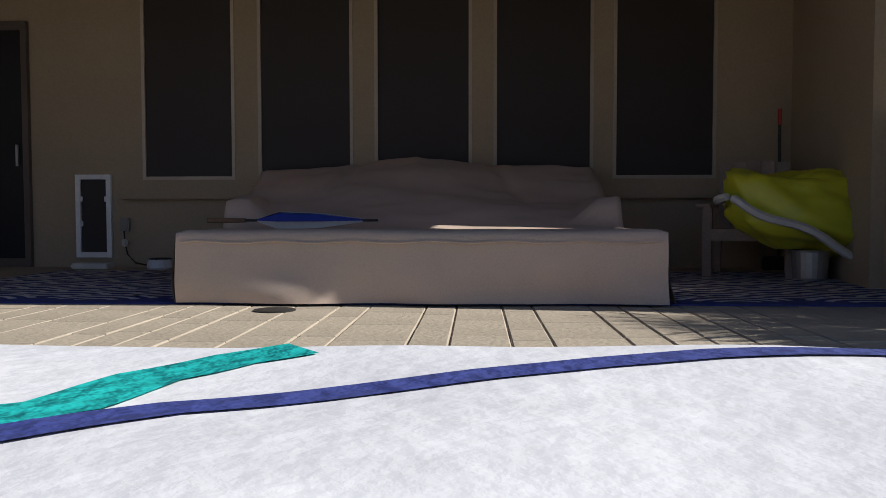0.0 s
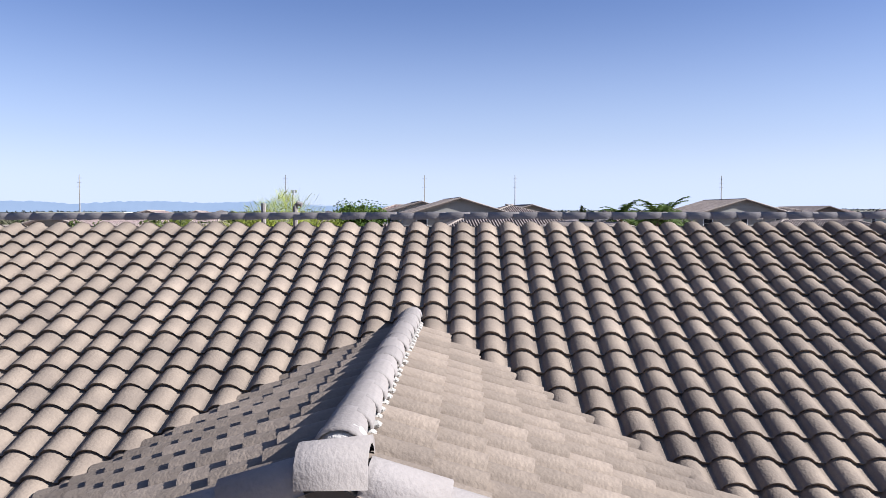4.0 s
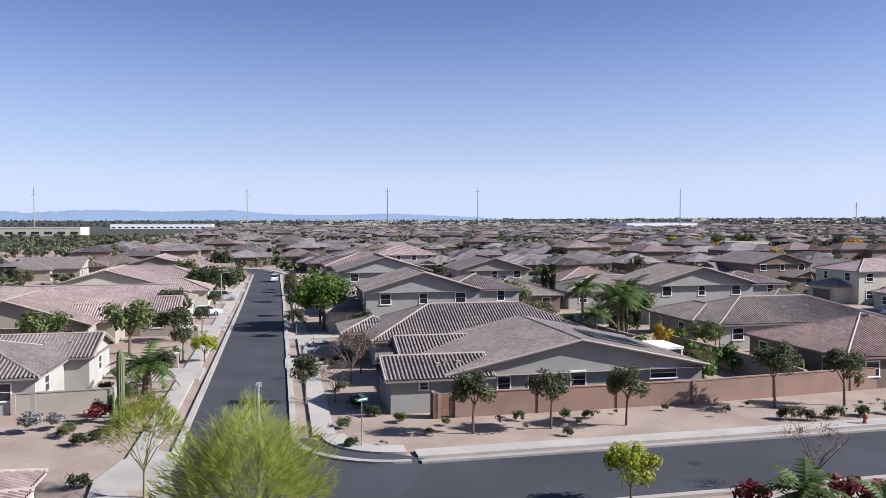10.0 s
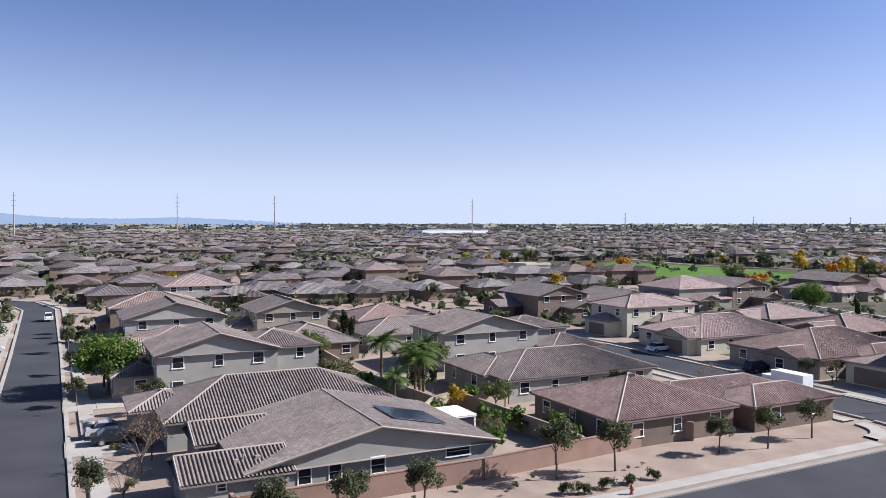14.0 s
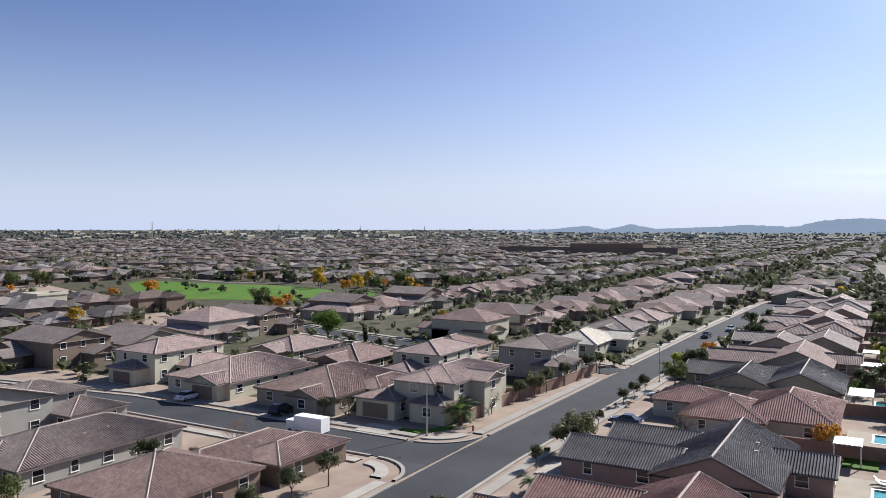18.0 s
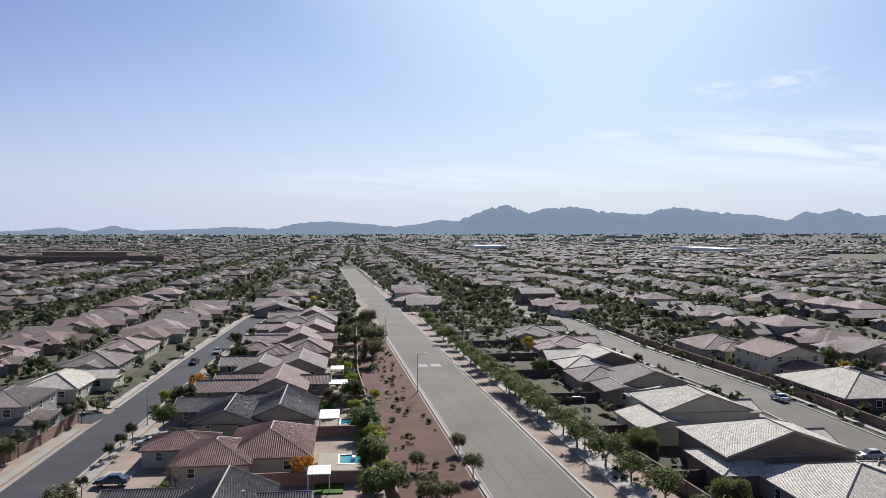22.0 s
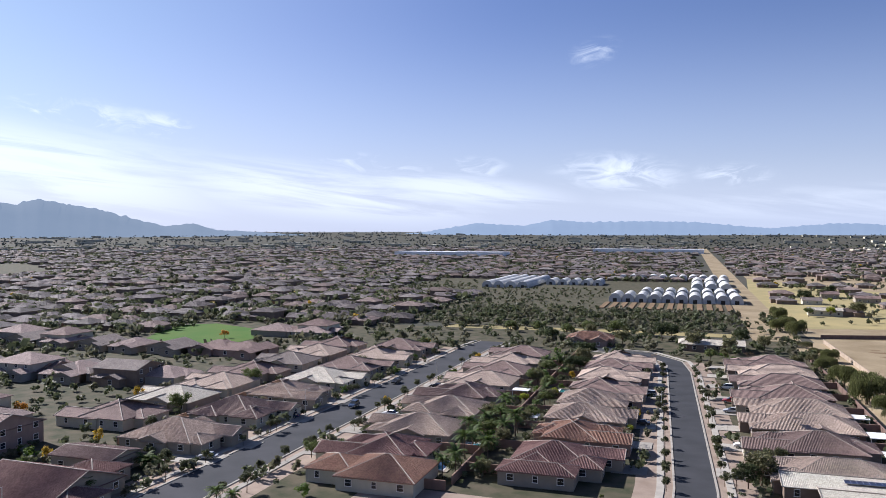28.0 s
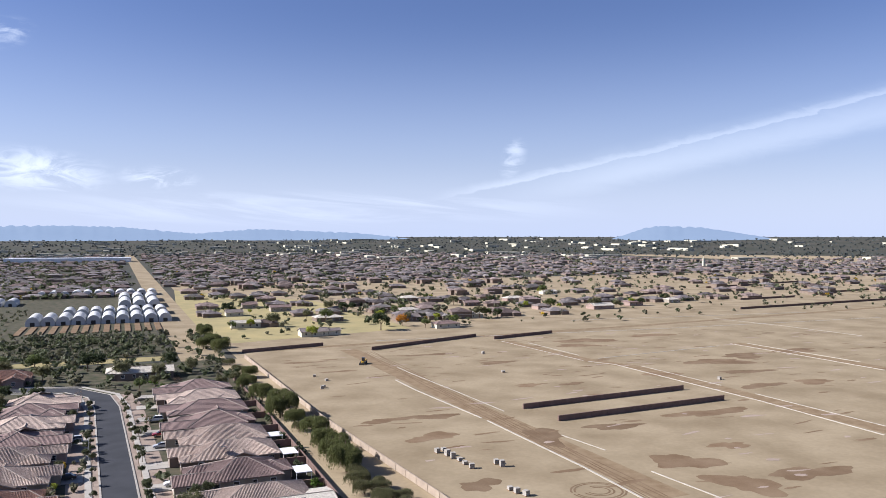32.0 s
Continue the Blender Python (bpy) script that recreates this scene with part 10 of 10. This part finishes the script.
house(28, -358, [(0, 0, 20, 12, 3.2, "hip", "x", .4), (2, 8, 9, 17, 3.0, "gable", "y", .4), (12, 9, 19, 17, 3.0, "gable", "y", .4)], STUCCO_PINK, TILE_ORANGE, "terracotta-roofed villa with two front gables", 77, 0.31, "n")
house(-26, -356, [(0, 0, 22, 14, 3, "gable", "x", .2), (16, -2, 26, 12, 3, "hip", "x", .33)], STUCCO_BROWN, TILE_SAND, "low brown house with pale shallow roof", 77, 0, "n")
house(-120, -462, [(0, 0, 16, 11, 3, "gable", "x", .3), (-8, 2, 2, 9, 3, "gable", "x", .3)], STUCCO_CREAM, TILE_GREY, "white farmhouse with grey roof", 77, 0, "n")
house(-131, -624, [(0, 0, 16, 10, 3.4, "gable", "x", .3)], STUCCO_TAN, TILE_BROWN, "tan barn with brown roof", 77, 0, "n")
for u, v in ((-210, -470), (-250, -520), (-330, -560), (-380, -545), (-420, -560), (-470, -570), (-290, -610), (-220, -570), (-350, -640), (-150, -540), (-90, -520), (-170, -600), (-260, -680), (-420, -700), (-90, -600), (-110, -660), (-200, -520)):
    house(u, v, [(0, 0, R.uniform(12, 20), R.uniform(9, 13), R.choice((3, 3, 3.4)), R.choice(("gable", "hip")), "x", .3)], R.choice((STUCCO_CREAM, STUCCO_TAN, STUCCO_BROWN, STUCCO_PINK)), R.choice((TILE_GREY, TILE_BROWN, TILE_SAND)), "scattered farm house with low roof on dry land", 77, 0, "n")
    for k in range(3):
        gplant(R.choice(("tree0", "tree1", "tree2", "tree2", "lime")), u + R.uniform(-14, 22), v + R.uniform(-12, 16), R.uniform(1.0, 1.8), 77)
tw = thing("church_tower", gpose(-1003, -1145, 77), "white slender tower with a stepped top, far off", "tower")
part("shaft", Mesh().box(-2, -2, -.5, 2, 2, 13), STUCCO_CREAM, tw)
part("belfry", Mesh().box(-1.4, -1.4, 13, 1.4, 1.4, 18), STUCCO_CREAM, tw)
part("spire", Mesh().lathe([(1.3, 18), (.7, 21), (.1, 23)], 8), STUCCO_CREAM, tw)
part("nave", Mesh().box(-16, -6, -.5, -2, 6, 7), STUCCO_CREAM, tw)

# tall steel power poles along a far road
for k, dx in enumerate((-.506, -.236, -.0572, .0584, .3185, .5466, .5478, .760, .9355, 1.1008, 1.2488, 1.509)):
    if k == 6:
        continue
    a = radians(79)
    t = 1140 / (math.sin(a) - dx * math.cos(a))
    h = (34 + .0255 * t) if k < 5 else (45 if k == 5 else 42)
    ob = thing("power_pole", pose(dx * t, t, 0), "tall slender steel power pole", "power pole", "far power poles")
    part("mast", Mesh().tube([(0, 0, -1), (0, 0, h * .5), (0, 0, h)], [.8, .7, .5], 8), CONCRETE, ob)
    for z in (.72, .82, .92):
        part("cross_arm", Mesh().tube([(-3.2, 0, h * z), (3.2, 0, h * z + .3)], .16, 5), CONCRETE, ob)

# far large buildings: school, warehouses
for u, v, w, d, h, material, text in ((860, 200, 30, 216, 9, STUCCO_BROWN, "long dark school building with flat roof"), (905, 250, 60, 90, 13, STUCCO_BROWN, "taller block of the dark school"), (160, 250, 11, 9, 6.0, STUCCO_CREAM, "pale two-storey building among the houses"), (700, 1500, 160, 60, 10, WHITE_PAINT, "white flat-roofed warehouse far off"), (1200, -640, 200, 50, 9, WHITE_PAINT, "white flat-roofed warehouse far off"), (1500, -300, 120, 60, 9, WHITE_PAINT, "white flat-roofed warehouse far off"), (-300, 900, 90, 40, 8, STUCCO_CREAM, "pale flat-roofed store far off"), (-340, 1700, 200, 60, 9, WHITE_PAINT, "white flat-roofed warehouse far off"), (420, -1600, 240, 60, 9, WHITE_PAINT, "white flat-roofed warehouse far off"), (40, -2000, 260, 60, 9, WHITE_PAINT, "white flat-roofed warehouse far off")):
    ob = thing("large_building", gpose(u, v, 79), text, "building")
    part("wall", Mesh().box(0, 0, -.5, w, d, h), material, ob)
    part("parapet", Mesh().box(-.3, -.3, h, w + .3, .5, h + .8).box(-.3, d - .5, h, w + .3, d + .3, h + .8).box(-.3, .5, h, .5, d - .5, h + .8).box(w - .5, .5, h, w + .3, d - .5, h + .8), material, ob)
    n = max(2, int(max(w, d) / 12))
    for k in range(n):
        if d > w:
            part("window", Mesh().box(-.06, d * (k + .2) / n, 1.2, .02, d * (k + .8) / n, min(h - 2, 4)), PANE, ob)
        else:
            part("window", Mesh().box(w * (k + .2) / n, -.06, 1.2, w * (k + .8) / n, .02, min(h - 2, 4)), PANE, ob)

# ---- planting of the remaining yards, kept off houses and streets ----
bpy.context.view_layer.update()
FOOT = []
for ob in bpy.data.objects:
    if ob.parent and ob.parent.name.split(".")[0] == "house" and ob.name.split(".")[0] == "wall":
        c = [ob.matrix_world @ Vector(q) for q in ob.bound_box]
        o, ex, ey = c[0], c[4] - c[0], c[3] - c[0]
        FOOT.append((o.x, o.y, ex.x / ex.length, ex.y / ex.length, ex.length, ey.length))
FOOT = np.array(FOOT)


def free(x, y, margin=0.8):
    dx, dy = x - FOOT[:, 0], y - FOOT[:, 1]
    s, t = dx * FOOT[:, 2] + dy * FOOT[:, 3], -dx * FOOT[:, 3] + dy * FOOT[:, 2]
    if np.any((s > -margin) & (s < FOOT[:, 4] + margin) & (t > -margin) & (t < FOOT[:, 5] + margin)):
        return False
    p = Vector((x, y))
    for line, half in ROADS:
        for a, b in zip(line, line[1:]):
            a, b = Vector(a), Vector(b)
            k = max(0, min(1, (p - a).dot(b - a) / (b - a).length_squared))
            if (a + (b - a) * k - p).length < half + 1.2:
                return False
    return True


ZONES = [((-75, 75, 58, 175), 79, 120), ((88, 310, 46, 125), 79, 120), ((75, 300, 22, 37), 79, 50), ((150, 310, -3, 4), 79, 22), ((80, 262, -98, -48), 79, 90), ((92, 262, -135, -108), 79, 70),
         ((5, 45, -330, -145), 77, 90), ((46, 125, -330, -120), 77, 130), ((-50, -10, -330, -150), 77, 70)]
for (u0, u1, v0, v1), g, n in ZONES:
    for k in range(n):
        u, v = R.uniform(u0, u1), R.uniform(v0, v1)
        x, y = grid(u, v, g)
        key = R.choice(("tree0", "tree1", "tree2", "street0", "street1", "hedge", "hedge", "shrub0", "shrub1", "shrub2", "shrub1", "bare", "dry", "yellow" if R.random() < .25 else "tree1", "fanpalm" if R.random() < .4 else "hedge"))
        big = key[:4] == "tree"
        if key[:5] in ("shrub", "dry") and math.hypot(x, y) > 150:
            continue
        if free(x, y, 2.2 if big else 1.3):
            plant(key, x, y, R.uniform(.55, .95) if big else R.uniform(.8, 1.3))

# undergrowth between the farther houses
MORE_GREEN, MORE_OLIVE, BELT = [], [], []
for k in range(14000):
    az, dist = radians(R.uniform(-45, 212)), 150 + 620 * R.random() ** .9
    x, y = dist * math.sin(az), dist * math.cos(az)
    a79, a77 = radians(79), radians(77)
    p, q = x * math.sin(a77) + y * math.cos(a77), -x * math.cos(a77) + y * math.sin(a77)
    u, v = x * math.sin(a79) + y * math.cos(a79), -x * math.cos(a79) + y * math.sin(a79)
    if p < -52 and q < -80 or 207 < u < 318 and 210 < v < 376 and R.random() < .9 or 186 < p < 245 and -365 < q < -288 or abs(v + 31 - .0455 * u) < 15 or -60 < p < 250 and -860 < q < -495 and p < 190:
        continue
    s = R.uniform(.6, 1.9) if dist < 330 else R.uniform(.9, 2.8)
    if free(x, y, s * .8):
        far_tree(x, y, s, MORE_GREEN if R.random() < .6 else MORE_OLIVE)
for k in range(230):
    u, v = R.uniform(-30, 118), R.uniform(-498, -395)
    x, y = grid(u, v, 77)
    if free(x, y, 2) and R.random() < .8:
        far_tree(x, y, R.uniform(1.0, 3.0), MORE_GREEN if R.random() < .6 else MORE_OLIVE)
for k in range(70):
    u, v = R.uniform(200, 330), R.uniform(168, 385)
    key = R.choice(("yellow", "orange", "lime", "tree0", "tree0", "tree1"))
    if not (212 < u < 314 and 215 < v < 370):
        gplant(key, u, v, R.uniform(1.0, 1.6), label="park tree on the edge of the lawn")
for k in range(170):
    u, v = R.uniform(100, 420), R.uniform(-560, -395)
    x, y = grid(u, v, 77)
    far_tree(x, y, R.uniform(1.6, 3.4), MORE_GREEN)
# fuller planting along the eastern streets, stock rows of the nursery, farm trees
for (u0, u1, v0, v1), g, n, s0, s1 in (((90, 262, -135, -50), 79, 420, .7, 1.6), ((262, 520, -140, -40), 79, 900, .9, 2.2), ((240, 520, -3, 160), 79, 700, .8, 2.0), ((-28, 250, -520, -408), 77, 900, .8, 1.9),
                                       ((60, 245, -690, -520), 77, 420, .7, 1.7), ((-950, -70, -1000, -455), 77, 620, 1.0, 2.6), ((160, 420, -3.2, 3), 79, 60, .6, 1.2)):
    for k in range(n):
        u, v = R.uniform(u0, u1), R.uniform(v0, v1)
        x, y = grid(u, v, g)
        if free(x, y, 1.0):
            far_tree(x, y, R.uniform(s0, s1), MORE_GREEN if R.random() < .6 else MORE_OLIVE)
for k in range(120):
    u = R.uniform(285, 770)
    x, y = grid(u, -32.2 + .0468 * u + R.choice((-1, -1, 1)) * R.uniform(11, 19), 79)
    far_tree(x, y, R.uniform(1.5, 2.7), MORE_GREEN if k % 3 else MORE_OLIVE)
for k in range(14):
    x, y = grid(R.uniform(232, 300), R.uniform(-11, -4.5), 79)
    far_tree(x, y, R.uniform(1.6, 2.5), MORE_OLIVE if k % 3 else MORE_GREEN)
stamp("yard_greenery", MORE_GREEN, 32, 0.33, LEAF_FAR, "dark green yard trees between the houses", 4)
stamp("yard_greenery", MORE_OLIVE, 32, 0.33, LEAF_FAR2, "olive yard bushes between the houses", 5)
